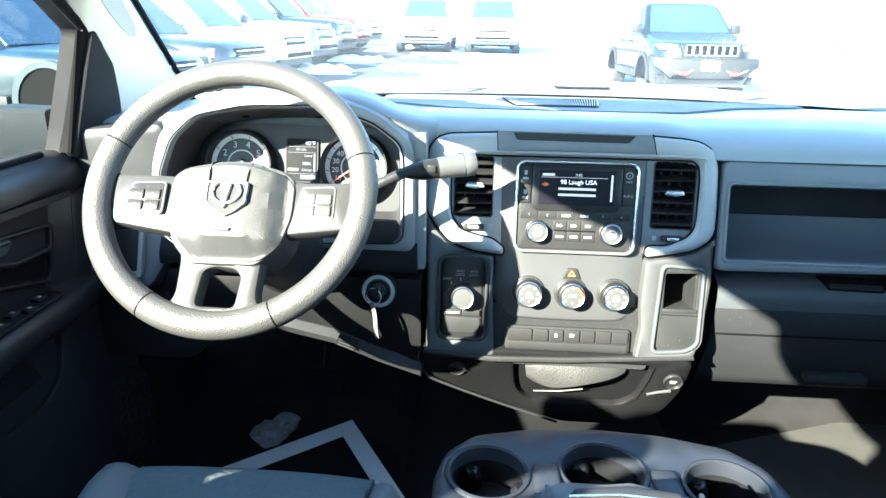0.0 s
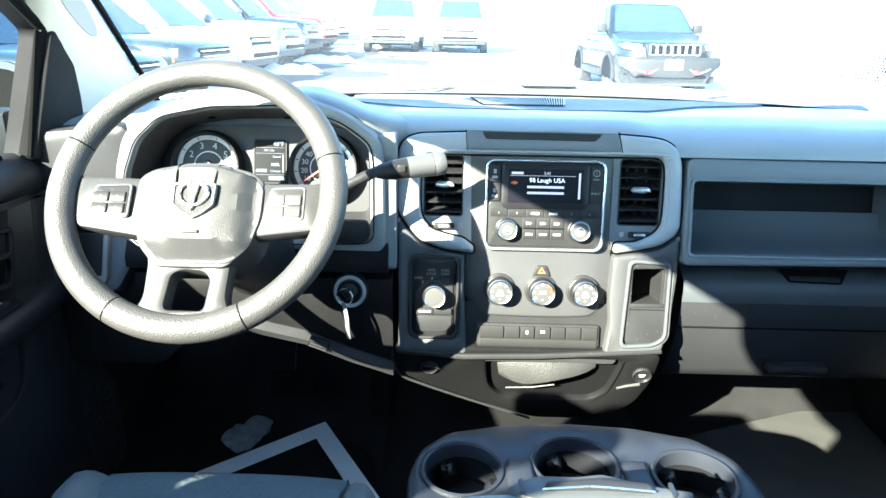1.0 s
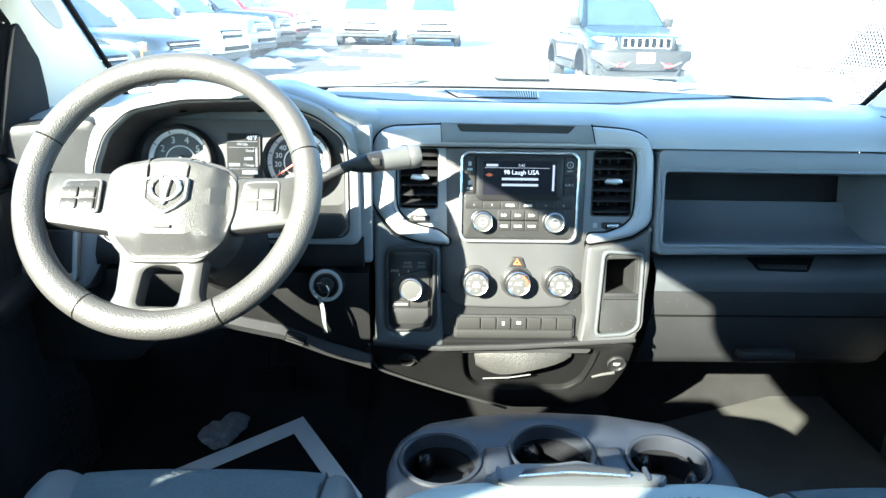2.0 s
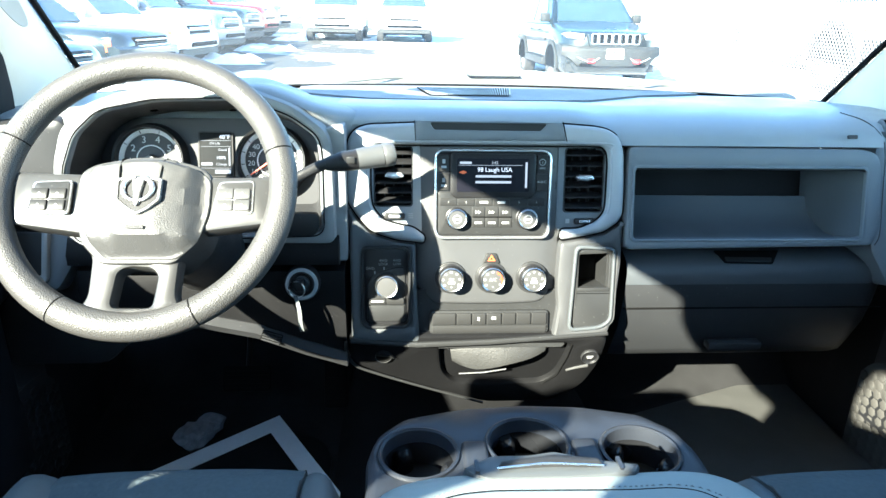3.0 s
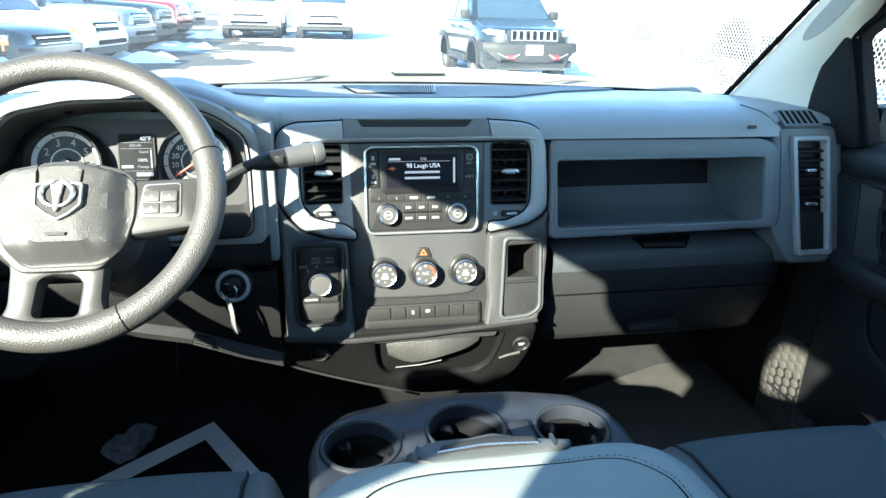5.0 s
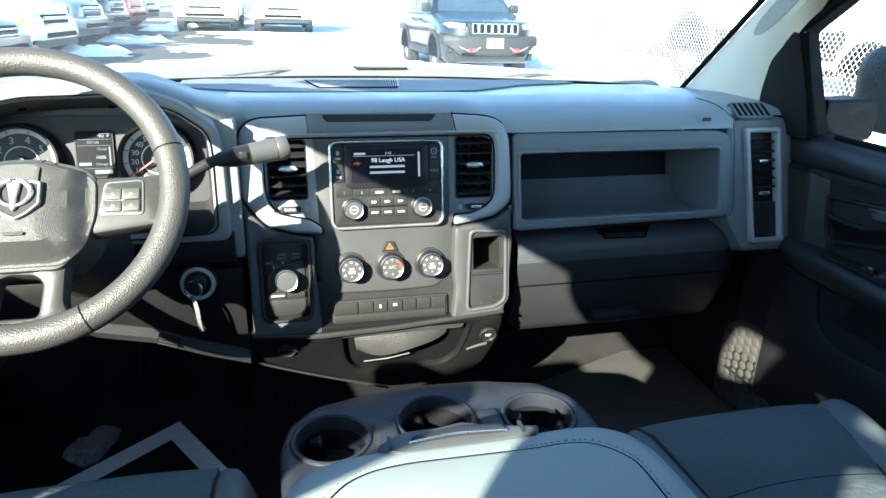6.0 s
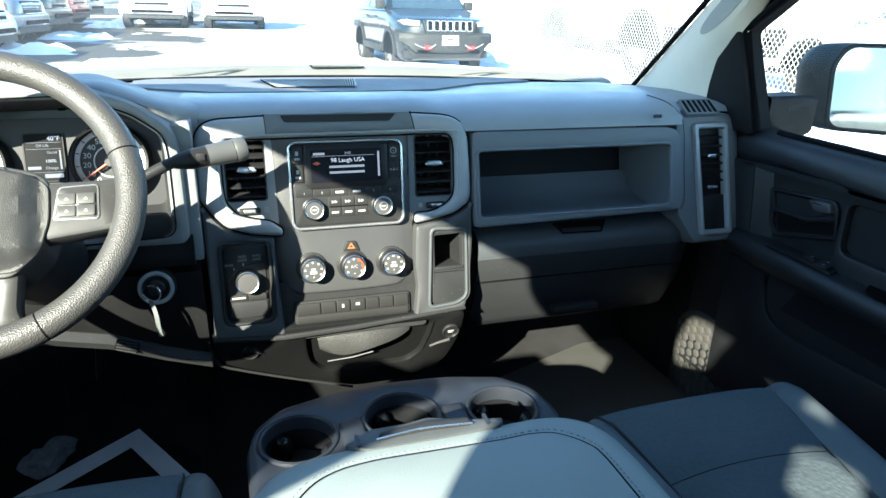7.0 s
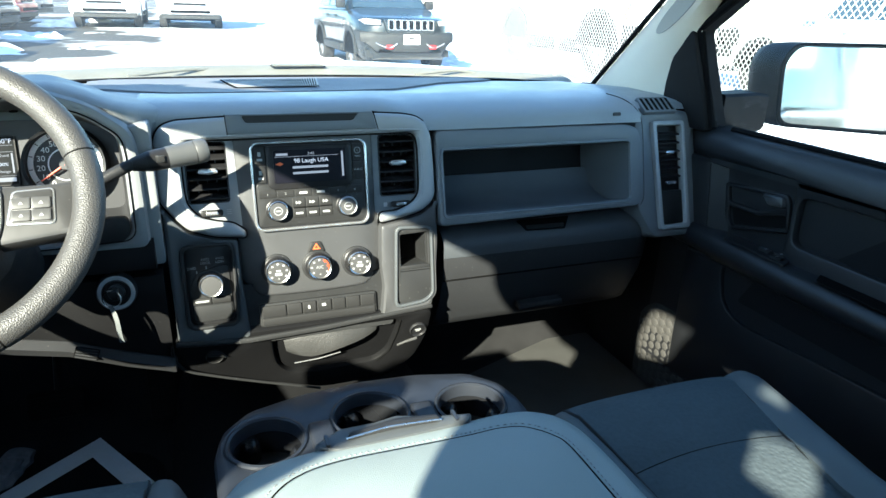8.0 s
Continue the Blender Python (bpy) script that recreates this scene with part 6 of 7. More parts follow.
# ---- doors ----
def door(s, label):
    d = thing("front_door", label, "door", group="front doors")

    def pt(x, y, z):
        return (s * x, y, z)
    ys = (0.13, 0.08, 0.0, -0.2, -0.45, -0.8, -1.2, -1.7)
    # upper rail under the window
    up = [[pt(x + (0.02 if y > 0.05 else 0), y, z) for x, z in ((0.93, 0.70), (0.885, 0.703), (0.862, 0.694), (0.850, 0.672), (0.849, 0.655 - 0.03 * min(0.4, max(0, -y))), (0.853, 0.642 + 0.04 * min(0.4, max(0, -y))), (0.864, 0.634 + 0.05 * min(0.4, max(0, -y))), (0.93, 0.632))] for y in ys]
    part("upper_rail", loft(up), M_DOOR, d, "grey padded window rail", angle=50)
    mid = [[pt(x, y, z) for x, z in ((0.93, 0.63), (0.874, 0.63), (0.878, 0.44), (0.93, 0.44))] for y in ys]
    part("door_panel", loft(mid), M_DOOR, d)
    # sculpted surround of the handle area
    YZ = base((s * 0.874, 0, 0), (0, 1, 0), (0, 0, 1)) if s > 0 else base((s * 0.874, 0, 0), (0, -1, 0), (0, 0, 1))
    f = 1 if s > 0 else -1     # u runs along +y or -y

    def U(pts):
        return [(f * y, z) for y, z in pts]
    FR = YZ @ Matrix.Diagonal((1, 1, -1, 1))
    ring_o = rounded([(0.10, 0.452), (0.07, 0.636), (-1.25, 0.660), (-1.25, 0.452)], 0.02)
    hole1 = rounded([(-0.012, 0.634), (-0.036, 0.470), (-0.236, 0.474), (-0.236, 0.640)], 0.014)
    hole2 = rounded([(-0.252, 0.525), (-0.248, 0.618), (-1.15, 0.640), (-1.15, 0.525)], 0.02)
    part("trim_surround", slab(U(ring_o), 0.0, 0.020, FR, holes=[U(hole1), U(hole2)], e=0.007), M_DOOR, d, "grey moulded trim")
    part("insert", slab(U(grow(hole1, 0.004)), 0.0, 0.002, FR), M_DOORDARK, d, "dark recess behind the handle")
    part("insert", slab(U(grow(hole2, 0.004)), 0.0, 0.004, FR), M_DOORDARK, d, "dark cloth insert")
    slope = [pt(x, y, z) for x, y, z in ((0.856, -0.014, 0.630), (0.856, -0.037, 0.474), (0.872, -0.080, 0.490), (0.872, -0.050, 0.624), (0.876, -0.010, 0.630), (0.876, -0.036, 0.474), (0.876, -0.080, 0.490), (0.876, -0.050, 0.624))]
    part("recess_slope", loft([slope[:4], slope[4:]]), M_DOOR, d, "slanted front wall of the recess")
    h = part("door_handle", slab(U(rounded([(-0.054, 0.597), (-0.2117, 0.6116), (-0.222, 0.597), (-0.2315, 0.538), (-0.088, 0.5015), (-0.068, 0.527)], 0.010)), 0.002, 0.010, FR, holes=[U(rounded([(-0.066, 0.590), (-0.205, 0.604), (-0.216, 0.584), (-0.152, 0.562), (-0.074, 0.560)], 0.006)), U(rounded([(-0.076, 0.550), (-0.150, 0.551), (-0.218, 0.572), (-0.224, 0.545), (-0.092, 0.510), (-0.078, 0.528)], 0.006))], e=0.004), M_BLACK, d, "black inside door handle")
    part("lever", slab(U(rounded([(-0.158, 0.600), (-0.209, 0.6065), (-0.214, 0.586), (-0.176, 0.581)], 0.006)), 0.004, 0.018, FR, e=0.006), M_GRIP, h, "grey pull lever")
    part("grab_pocket", slab(U(rounded([(-0.078, 0.548), (-0.150, 0.549), (-0.217, 0.569), (-0.222, 0.547), (-0.093, 0.513)], 0.006)), 0.002, 0.003, FR), M_GAP, h)
    # armrest ledge with the switches
    ledge = []
    for y, o in ((0.09, 0.0), (0.02, 0.010), (-0.06, 0.028), (-0.10, 0.034), (-0.30, 0.040), (-0.70, 0.042), (-1.2, 0.042)):
        ledge.append([pt(0.93, y, 0.492), pt(0.870, y, 0.491), pt(0.862 - o, y, 0.488), pt(0.852 - o, y, 0.481), pt(0.847 - o, y, 0.468), pt(0.849 - o, y, 0.452), pt(0.858 - o * 0.8, y, 0.436), pt(0.874, y, 0.42), pt(0.93, y, 0.42)])
    part("armrest", loft(ledge), M_DOOR, d, "grey door armrest", angle=50)
    LG = Matrix.Translation((0, 0, 0.4905))
    sw = part("switch_plate", slab([(s * x, y) for x, y in rounded([(0.860, -0.096), (0.829, -0.110), (0.824, -0.272), (0.864, -0.252)], 0.008)], 0.0, 0.004, LG, e=0.0015), M_BLACK, d, "black window switch plate")
    spots = ((0.850, -0.204), (0.838, -0.242), (0.857, -0.236)) if s > 0 else ((0.850, -0.14), (0.838, -0.18), (0.850, -0.20), (0.838, -0.24))
    for x, y in spots:
        part("window_switch", box(s * x - 0.007, s * x + 0.007, y - 0.012, y + 0.012, 0.493, 0.499, 0.002), M_BUTTON, sw)
        part("switch_print", box(s * x - 0.003, s * x + 0.003, y - 0.002, y + 0.003, 0.499, 0.4996), M_WHITE, sw)
    part("pull_cup", slab([(s * x, y) for x, y in rounded([(0.862, -0.322), (0.820, -0.345), (0.818, -0.500), (0.862, -0.500)], 0.010)], 0.001, 0.0035, LG), M_GAP, d, "deep black pull cup")
    part("cup_edge", tube([pt(0.863, y, 0.494) for y in (-0.315, -0.41, -0.505)], 0.003, 6), M_DOOR, d)
    # lower panel with map pocket
    lowp = [[pt(x, y, z) for x, z in ((0.93, 0.43), (0.872, 0.43), (0.868, 0.30), (0.862, 0.10), (0.875, 0.03), (0.93, 0.0))] for y in (0.12, -0.3, -0.8, -1.3)]
    part("lower_panel", loft(lowp), M_DOORDARK, d, "dark lower door panel")
    pk = rounded([(-0.086, 0.425), (-0.112, 0.335), (-0.168, 0.312), (-0.45, 0.332), (-0.85, 0.345), (-0.85, 0.425)], 0.035)
    part("pocket_panel", slab(U([(0.02, 0.10), (0.02, 0.424), (-0.95, 0.424), (-0.95, 0.10)]), -0.002, 0.014, FR, holes=[U([(y, min(z, 0.4225)) for y, z in pk])], e=0.006), M_DOOR, d, "dark panel with a recessed pocket")
    # grey on the sunlit passenger side, dark plastic for shade on the driver side
    sp = part("speaker_cover", slab(U(rounded([(0.150, 0.005), (0.150, 0.20), (0.10, 0.245), (0.03, 0.25), (-0.045, 0.235), (-0.045, 0.005)], 0.03)), -0.004, 0.010, FR, e=0.004), M_SPEAKER if s > 0 else M_DOORDARK, d, "honeycomb speaker cover, darkened on the shaded driver side")
    for i in range(8):
        for j in range(10):
            cy, cz = 0.135 - i * 0.024, 0.018 + j * 0.0215 + (0.0107 if i % 2 else 0)
            if cz > 0.232 or cz + 0.9 * cy > 0.315:
                continue
            hexa = [(f * (cy + 0.0115 * math.cos(math.pi * k / 3)), cz + 0.0115 * math.sin(math.pi * k / 3)) for k in range(6)]
            part("honeycomb_cell", slab(hexa, 0.010, 0.0118, FR, e=0.0014), M_SPEAKER if s > 0 else M_DOORDARK, sp)
    # triangular mirror corner trim and window seals
    tri = rounded([(0.175, 0.690), (0.15, 0.78), (0.085, 0.93), (0.054, 0.895), (0.014, 0.690)], 0.012)
    bm = slab(U(tri), 0.0, 0.020, FR, e=0.006)
    for v in bm.verts:
        v.co.x -= s * max(0, v.co.z - 0.70) * 0.20 + s * 0.004
    part("mirror_corner", bm, M_FRAME, d, "dark corner trim behind the mirror")
    fr = [(0.013, 0.692), (0.054, 0.892), (-0.09, 0.980), (-0.33, 1.075), (-0.54, 1.154), (-0.70, 1.224), (-0.94, 1.267), (-1.04, 1.292), (-1.135, 1.324), (-1.32, 1.354)]
    part("window_channel", tube([pt(0.866 - (z - 0.70) * 0.20, y, z + 0.008) for y, z in fr], 0.010, 10), M_RUBBER, d, "black rubber window channel")
    part("belt_seal", tube([pt(0.882, y, 0.703) for y in (-0.03, -0.5, -1.3)], 0.006, 8), M_RUBBER, d)
    return d


door(1, "dark grey passenger door panel with handle and armrest")
door(-1, "dark grey driver's door panel with window switches")


# ---- outside mirrors ----
def wing_mirror(s, label):
    mr = thing("wing_mirror", label, "mirror", group="wing mirrors")
    fr = base((s * 1.185, -0.01, 0.785), (math.cos(radians(31)), -s * math.sin(radians(31)), 0), (0, 0.07, 1)) @ pose(0, 0, 0, 0, 0, -2 * s)
    out = rounded([(-0.128, -0.100), (-0.140, 0.045), (-0.115, 0.088), (0.13, 0.100), (0.165, 0.080), (0.165, -0.075), (0.14, -0.098)], 0.03, 6)
    out = [(a * 0.96, b) for a, b in out]
    if s < 0:
        out = [(-a, b) for a, b in out]
    secs = [[fr @ Vector((x * k - s * d, y * k, w)) for x, y in out] for k, w, d in ((0.94, 0.004, 0), (0.985, 0.006, 0), (1.0, -0.002, 0.0), (1.01, -0.04, 0.012), (0.99, -0.08, 0.030), (0.93, -0.115, 0.042), (0.82, -0.14, 0.046), (0.6, -0.155, 0.046))]
    part("shell", loft(secs), M_SHELL, mr, "black textured mirror shell", angle=50)
    inner = [(x * 0.90, y * 0.90) for x, y in out]
    part("shell_lip", slab(out and [(x * 0.945, y * 0.945) for x, y in out], 0.0, 0.0055, fr, holes=[inner]), M_BLACK, mr)
    part("mirror_glass", slab(grow(inner, 0.003), 0.0, 0.0048, fr), M_MIRROR, mr, "bright flat mirror glass")
    ab = []
    for x, h, k in ((0.905, 0.086, 0.7245), (0.93, 0.086, 0.7245), (0.97, 0.088, 0.7245), (1.00, 0.092, 0.7235), (1.03, 0.080, 0.725)):
        ab.append([(s * x, y, k + z) for y, z in ((0.030, -h / 2 + 0.01), (0.030, h / 2 - 0.006), (0.036, h / 2), (0.09, h / 2), (0.09, -h / 2), (0.036, -h / 2))])
    part("arm", loft(ab), M_SHELL, mr, "black mirror arm")
    return mr


wing_mirror(1, "large black passenger-side wing mirror")
wing_mirror(-1, "large black driver-side wing mirror")

# ---- bonnet, cowl and wipers ahead of the windscreen ----
cowl = thing("cowl", "weathered pale cowl with wipers below the windscreen", "cowl")
cw = []
for x in [k * 0.09 for k in range(-9, 10)]:
    y0 = 0.625 - 0.20 * (x / 0.82) ** 2
    cw.append([(x, y0 + 0.01, 0.70), (x, y0 + 0.015, 0.722), (x, y0 + 0.05, 0.742 - 0.012 * (x / 0.82) ** 2), (x, y0 + 0.085, 0.761 - 0.014 * (x / 0.82) ** 2), (x, y0 + 0.14, 0.767 - 0.014 * (x / 0.82) ** 2), (x, y0 + 0.16, 0.70)])
part("cowl_panel", loft(cw), M_COWL, cowl, "pale sun-bleached plastic")
bonnet = []
for x in [k * 0.1 for k in range(-9, 10)]:
    y0 = 0.83 - 0.20 * (x / 0.82) ** 2
    c = 0.022 * (1 - (x / 0.9) ** 2)
    bonnet.append([(x, y0, 0.722 + c), (x, y0 + 0.02, 0.736 + c), (x, y0 + 0.3, 0.720 + c * 1.5), (x, y0 + 0.8, 0.66 + c), (x, y0 + 1.05, 0.58), (x, y0 + 1.1, 0.45), (x, y0, 0.45)])
part("bonnet", loft(bonnet), M_BODYWHITE, cowl, "white painted bonnet", angle=50)
part("cowl_grille", slab(rrect(0.02, 0.70, 0.16, 0.76, 0.004), 0.765, 0.768), M_GAP, cowl)
for k in range(22):
    part("cowl_fin", box(0.024 + k * 0.006, 0.027 + k * 0.006, 0.702, 0.758, 0.767, 0.771), M_COWL, cowl)
for xa, xb in ((-0.62, -0.02), (0.10, 0.66)):
    wp = thing("wiper", "sun-bleached wiper resting at the windscreen base", "wiper", group="wipers")
    pts = []
    for t in [k / 10 for k in range(11)]:
        x = lerp(xa, xb, t)
        pts.append((x, 0.625 - 0.20 * (x / 0.82) ** 2 - 0.005 + 0.03 * t, 0.745 + 0.006 * math.sin(math.pi * t)))
    part("blade", tube(pts, 0.004, 6, flat=1.2), M_COWL, wp)
    x = lerp(xa, xb, 0.5)
    part("wiper_arm", tube(blend([(xb - 0.05, 0.76 - 0.2 * (xb / 0.82) ** 2, 0.745), (xb - 0.15, 0.70 - 0.2 * ((xb - .15) / 0.82) ** 2, 0.762), (x, 0.64 - 0.20 * (x / 0.82) ** 2, 0.755)], 5), 0.004, 8), M_COWL, wp)


# ---- outside: ground ----
def ground_z(y):
    return GROUND + 0.027 * min(max(0.0, y - 1.5), 9.3) + 0.022 * min(max(0.0, y - 10.8), 13.2) + 0.006 * min(max(0.0, y - 24.0), 20.0)


M_SNOW, n_, l_, b_ = nodes_of("snowy_asphalt")
co_ = n_.new("ShaderNodeTexCoord")
no_ = n_.new("ShaderNodeTexNoise")
no_.inputs["Scale"].default_value, no_.inputs["Detail"].default_value = 0.30, 7.0
l_.new(co_.outputs["Object"], no_.inputs["Vector"])
rp_ = n_.new("ShaderNodeValToRGB")
rp_.color_ramp.elements[0].position, rp_.color_ramp.elements[0].color = 0.44, (0.052, 0.050, 0.045, 1)
rp_.color_ramp.elements[1].position, rp_.color_ramp.elements[1].color = 0.50, (0.55, 0.55, 0.56, 1)
n2_ = n_.new("ShaderNodeTexNoise")
n2_.inputs["Scale"].default_value, n2_.inputs["Detail"].default_value = 9.0, 4.0
l_.new(co_.outputs["Object"], n2_.inputs["Vector"])
sp_ = n_.new("ShaderNodeSeparateXYZ")
l_.new(co_.outputs["Object"], sp_.inputs[0])
edge_ = n_.new("ShaderNodeMapRange")          # ploughed, sun-dried lane in the middle of the lot
edge_.inputs["From Min"].default_value, edge_.inputs["From Max"].default_value = -2.4, -0.7
edge_.inputs["To Min"].default_value, edge_.inputs["To Max"].default_value = -0.10, 0.14
l_.new(sp_.outputs["X"], edge_.inputs["Value"])
ad_ = n_.new("ShaderNodeMath")
l_.new(no_.outputs["Fac"], ad_.inputs[0]), l_.new(edge_.outputs[0], ad_.inputs[1])
l_.new(ad_.outputs[0], rp_.inputs[0]), l_.new(rp_.outputs[0], b_.inputs["Base Color"])
b_.inputs["Roughness"].default_value = 0.7
b_.inputs["Specular IOR Level"].default_value = 0.2
bp_ = n_.new("ShaderNodeBump")
bp_.inputs["Strength"].default_value, bp_.inputs["Distance"].default_value = 0.5, 0.03
l_.new(n2_.outputs["Fac"], bp_.inputs["Height"]), l_.new(bp_.outputs[0], b_.inputs["Normal"])
bm = bmesh.new()
gx, gy = [-600, -120, -40, -20, -10, 0, 10, 20, 40, 120, 600], [-400, -60, -20, 0, 1.5, 6, 10.8, 18, 24, 34, 45, 60, 120, 1500]
vs = [[bm.verts.new((x, y, ground_z(y))) for x in gx] for y in gy]
for j in range(len(gy) - 1):
    for i in range(len(gx) - 1):
        bm.faces.new((vs[j][i], vs[j][i + 1], vs[j + 1][i + 1], vs[j + 1][i]))
shell("ground", bm, M_SNOW, "asphalt lot with packed snow and wet patches")
M_SNOWPILE = mat("old_snow", (0.78, 0.79, 0.81), 0.8, grain=30, bump=0.6, var=0.08, stain=3)


def snow_heap(x0, x1, y0, y1, h, seed, label, n=26):
    """An uneven ploughed heap of snow lying on the ground."""
    bm = bmesh.new()
    vs = []
    for j in range(n + 1):
        row_ = []
        for i in range(n + 1):
            u, v = i / n, j / n
            x, y = lerp(x0, x1, u), lerp(y0, y1, v)
            e = min(1, 5 * min(u, 1 - u)) * min(1, 5 * min(v, 1 - v))
            q = 0.5 + 1.1 * noise.noise(Vector((x * 1.1 + seed, y * 1.1, seed))) + 0.6 * noise.noise(Vector((x * 3.1, y * 3.1 + seed, 0))) + 0.25 * noise.noise(Vector((x * 7.0, y * 7.0 + seed, 3.0)))
            row_.append(bm.verts.new((x, y, ground_z(y) - 0.03 + h * e * max(0.0, min(1.4, q)))))
        vs.append(row_)
    for j in range(n):
        for i in range(n):
            bm.faces.new((vs[j][i], vs[j][i + 1], vs[j + 1][i + 1], vs[j + 1][i]))
    return single("snow_heap", bm, M_SNOWPILE, label, "snow heap", kind="stuff", angle=70)


snow_heap(3.7, 8.5, -1.0, 4.9, 0.95, 5.0, "high ploughed snow heap beside the fence", 40)
snow_heap(4.3, 16.0, 1.0, 14.0, 0.28, 3.0, "broad ploughed snow bank under the fence", 40)
for x0, x1, y0, y1, h, sd in ((-5.4, -3.6, 11.0, 12.6, 0.16, 1), (-5.2, -3.0, 14.4, 16.0, 0.18, 2), (-5.0, -3.2, 18.0, 19.8, 0.16, 5), (-4.8, -3.4, 22.5, 24.5, 0.18, 7), (-4.4, -2.2, 8.3, 9.8, 0.12, 9), (-3.0, -1.9, 12.2, 13.2, 0.10, 13), (-2.9, -1.6, 15.6, 16.4, 0.09, 15), (-3.1, -1.2, 20.0, 20.9, 0.10, 17), (-4.6, -2.6, 26.0, 26.9, 0.16, 19), (-1.6, 0.6, 25.2, 25.9, 0.14, 21), (5.2, 6.6, 12.6, 13.6, 0.22, 23), (5.6, 7.4, 14.6, 16.0, 0.25, 11)):
    snow_heap(x0, x1, y0, y1, h, sd, "low lumpy heap of old snow on the asphalt", 34)

# ---- outside: vehicles ----
M_TYRE = mat("tyre_rubber", (0.03, 0.03, 0.03), 0.85, grain=60, bump=0.3, var=0.2)
M_ALLOY = mat("alloy_wheel", (0.24, 0.24, 0.25), 0.35, metal=0.7, grain=20, var=0.1)
M_CARGLASS = mat("car_glass_tinted", (0.03, 0.05, 0.07), 0.05, grain=3, var=0.2, spec=0.8)
M_LAMP = mat("headlamp_clear", (0.28, 0.29, 0.30), 0.08, grain=40, var=0.25, coat=1.0)
M_CLAD = mat("wheel_arch_cladding", (0.017, 0.018, 0.018), 0.65, grain=50, var=0.2)
M_PLATE = mat("blank_plate_white", (0.75, 0.75, 0.74), 0.5, grain=30, var=0.03)
M_AMBER = mat("amber_lens", (0.55, 0.16, 0.06), 0.15, grain=40, var=0.15, coat=1.0)
M_TOW = mat("red_tow_hook", (0.6, 0.02, 0.02), 0.4, grain=30, var=0.05)


def paint(name, c):
    return mat(name, c, 0.32, coat=0.7, grain=5, var=0.12, stain=1.5, spec=0.5)


def car(label, category, colour, m, hood=1.10, belt=1.12, roof=1.85, L=5.4, W=1.98, cab=(1.55, 3.6), bed=True, wheel_r=0.40, slots=0, group="parked vehicles", clad=None, wb=3.4, fr_axle=0.95):
    """A parked vehicle: nose at y = 0 pointing to -y, standing on z = 0."""
    v = thing("pickup_truck" if bed else "suv", label, category, group=group)
    hw = W / 2
    zb = 0.42
    if slots:
        nose = [(-0.12, 0.46, 0.93, 0.44), (-0.07, 0.66, 0.975, 0.36), (0.0, 0.79, 1.0, 0.31), (0.10, 0.89, 1.02, 0.28), (0.26, 0.965, 1.04, 0.28), (0.50, 1.0, 1.06, 0.30)]
    st = [(0.0, 0.74, hood - 0.20, zb + 0.06), (0.04, 0.84, hood - 0.12, zb + 0.02), (0.12, 0.92, hood - 0.065, zb), (0.26, 0.97, hood - 0.03, zb - 0.02), (0.50, 0.995, hood - 0.005, zb - 0.04), (cab[0] - 0.15, 1.0, hood + 0.04, zb - 0.06), (cab[0], 1.0, belt, zb - 0.06), (cab[1], 1.0, belt, zb - 0.06), (L - 0.15, 0.99, belt if bed else belt - 0.02, zb), (L, 0.95, belt - 0.08, zb + 0.05)]
    if slots:
        st = nose + st[5:]
    secs = []
    for y, k, zt, z0 in st:
        a = hw * k
        half = [(0, z0), (a * 0.90, z0), (a, z0 + 0.12), (a, lerp(z0, zt, 0.62)), (a * 0.985, zt - 0.12), (a * 0.93, zt - 0.04), (a * 0.80, zt), (0, zt + 0.025)]
        secs.append([(x, y, z) for x, z in half] + [(-x, y, z) for x, z in reversed(half[1:-1])])
    part("body", loft(secs), colour, v, angle=40)
    # cabin
    y0, y1 = cab
    top0, top1 = y0 + 0.75, y1 - (0.12 if bed else 0.45)
    lowr = [(-hw * 0.93, y0), (hw * 0.93, y0), (hw * 0.93, y1), (-hw * 0.93, y1)]
    topr = [(-hw * 0.76, top0), (hw * 0.76, top0), (hw * 0.76, top1), (-hw * 0.76, top1)]
    part("cabin", loft([[(x, y, belt - 0.03) for x, y in rounded(lowr, 0.10)], [(x, y, lerp(belt, roof, 0.85)) for x, y in rounded([(lerp(a[0], b[0], 0.85), lerp(a[1], b[1], 0.85)) for a, b in zip(lowr, topr)], 0.10)], [(x * 0.97, y, roof - 0.03) for x, y in rounded(topr, 0.12)], [(x * 0.85, lerp(y, (top0 + top1) / 2, 0.08), roof) for x, y in rounded(topr, 0.15)]]), colour, v, angle=40)

    def panel(name, corners, d=0.012, mm=None):
        """A pane laid 8 mm proud of a cabin face; corners anticlockwise from outside."""
        c = [Vector(p) for p in corners]
        nrm = (c[1] - c[0]).cross(c[3] - c[0]).normalized()
        bm = loft([[p + nrm * d for p in c], [p - nrm * 0.03 for p in c]])
        return part(name, bm, mm or M_CARGLASS, v)

    def face(a, b, s0, s1, t0, t1):
        """A patch of the cabin wall between corner a and b."""
        out = []
        for s_, t_ in ((s0, t0), (s1, t0), (s1, t1), (s0, t1)):
            lo = Vector((lerp(lowr[a][0], lowr[b][0], s_), lerp(lowr[a][1], lowr[b][1], s_), belt))
            hi = Vector((lerp(topr[a][0], topr[b][0], s_), lerp(topr[a][1], topr[b][1], s_), roof))
            out.append(lo.lerp(hi, t_))
        return out
    panel("windscreen", face(0, 1, 0.06, 0.94, 0.03, 0.90))
    panel("rear_window", face(2, 3, 0.1, 0.9, 0.15, 0.85))
    for a, b in ((1, 2), (3, 0)):
        for s0, s1 in ((0.16, 0.52), (0.56, 0.90)):
            panel("side_window", face(a, b, *((s0, s1) if a == 1 else (1 - s1, 1 - s0)), 0.06, 0.86))
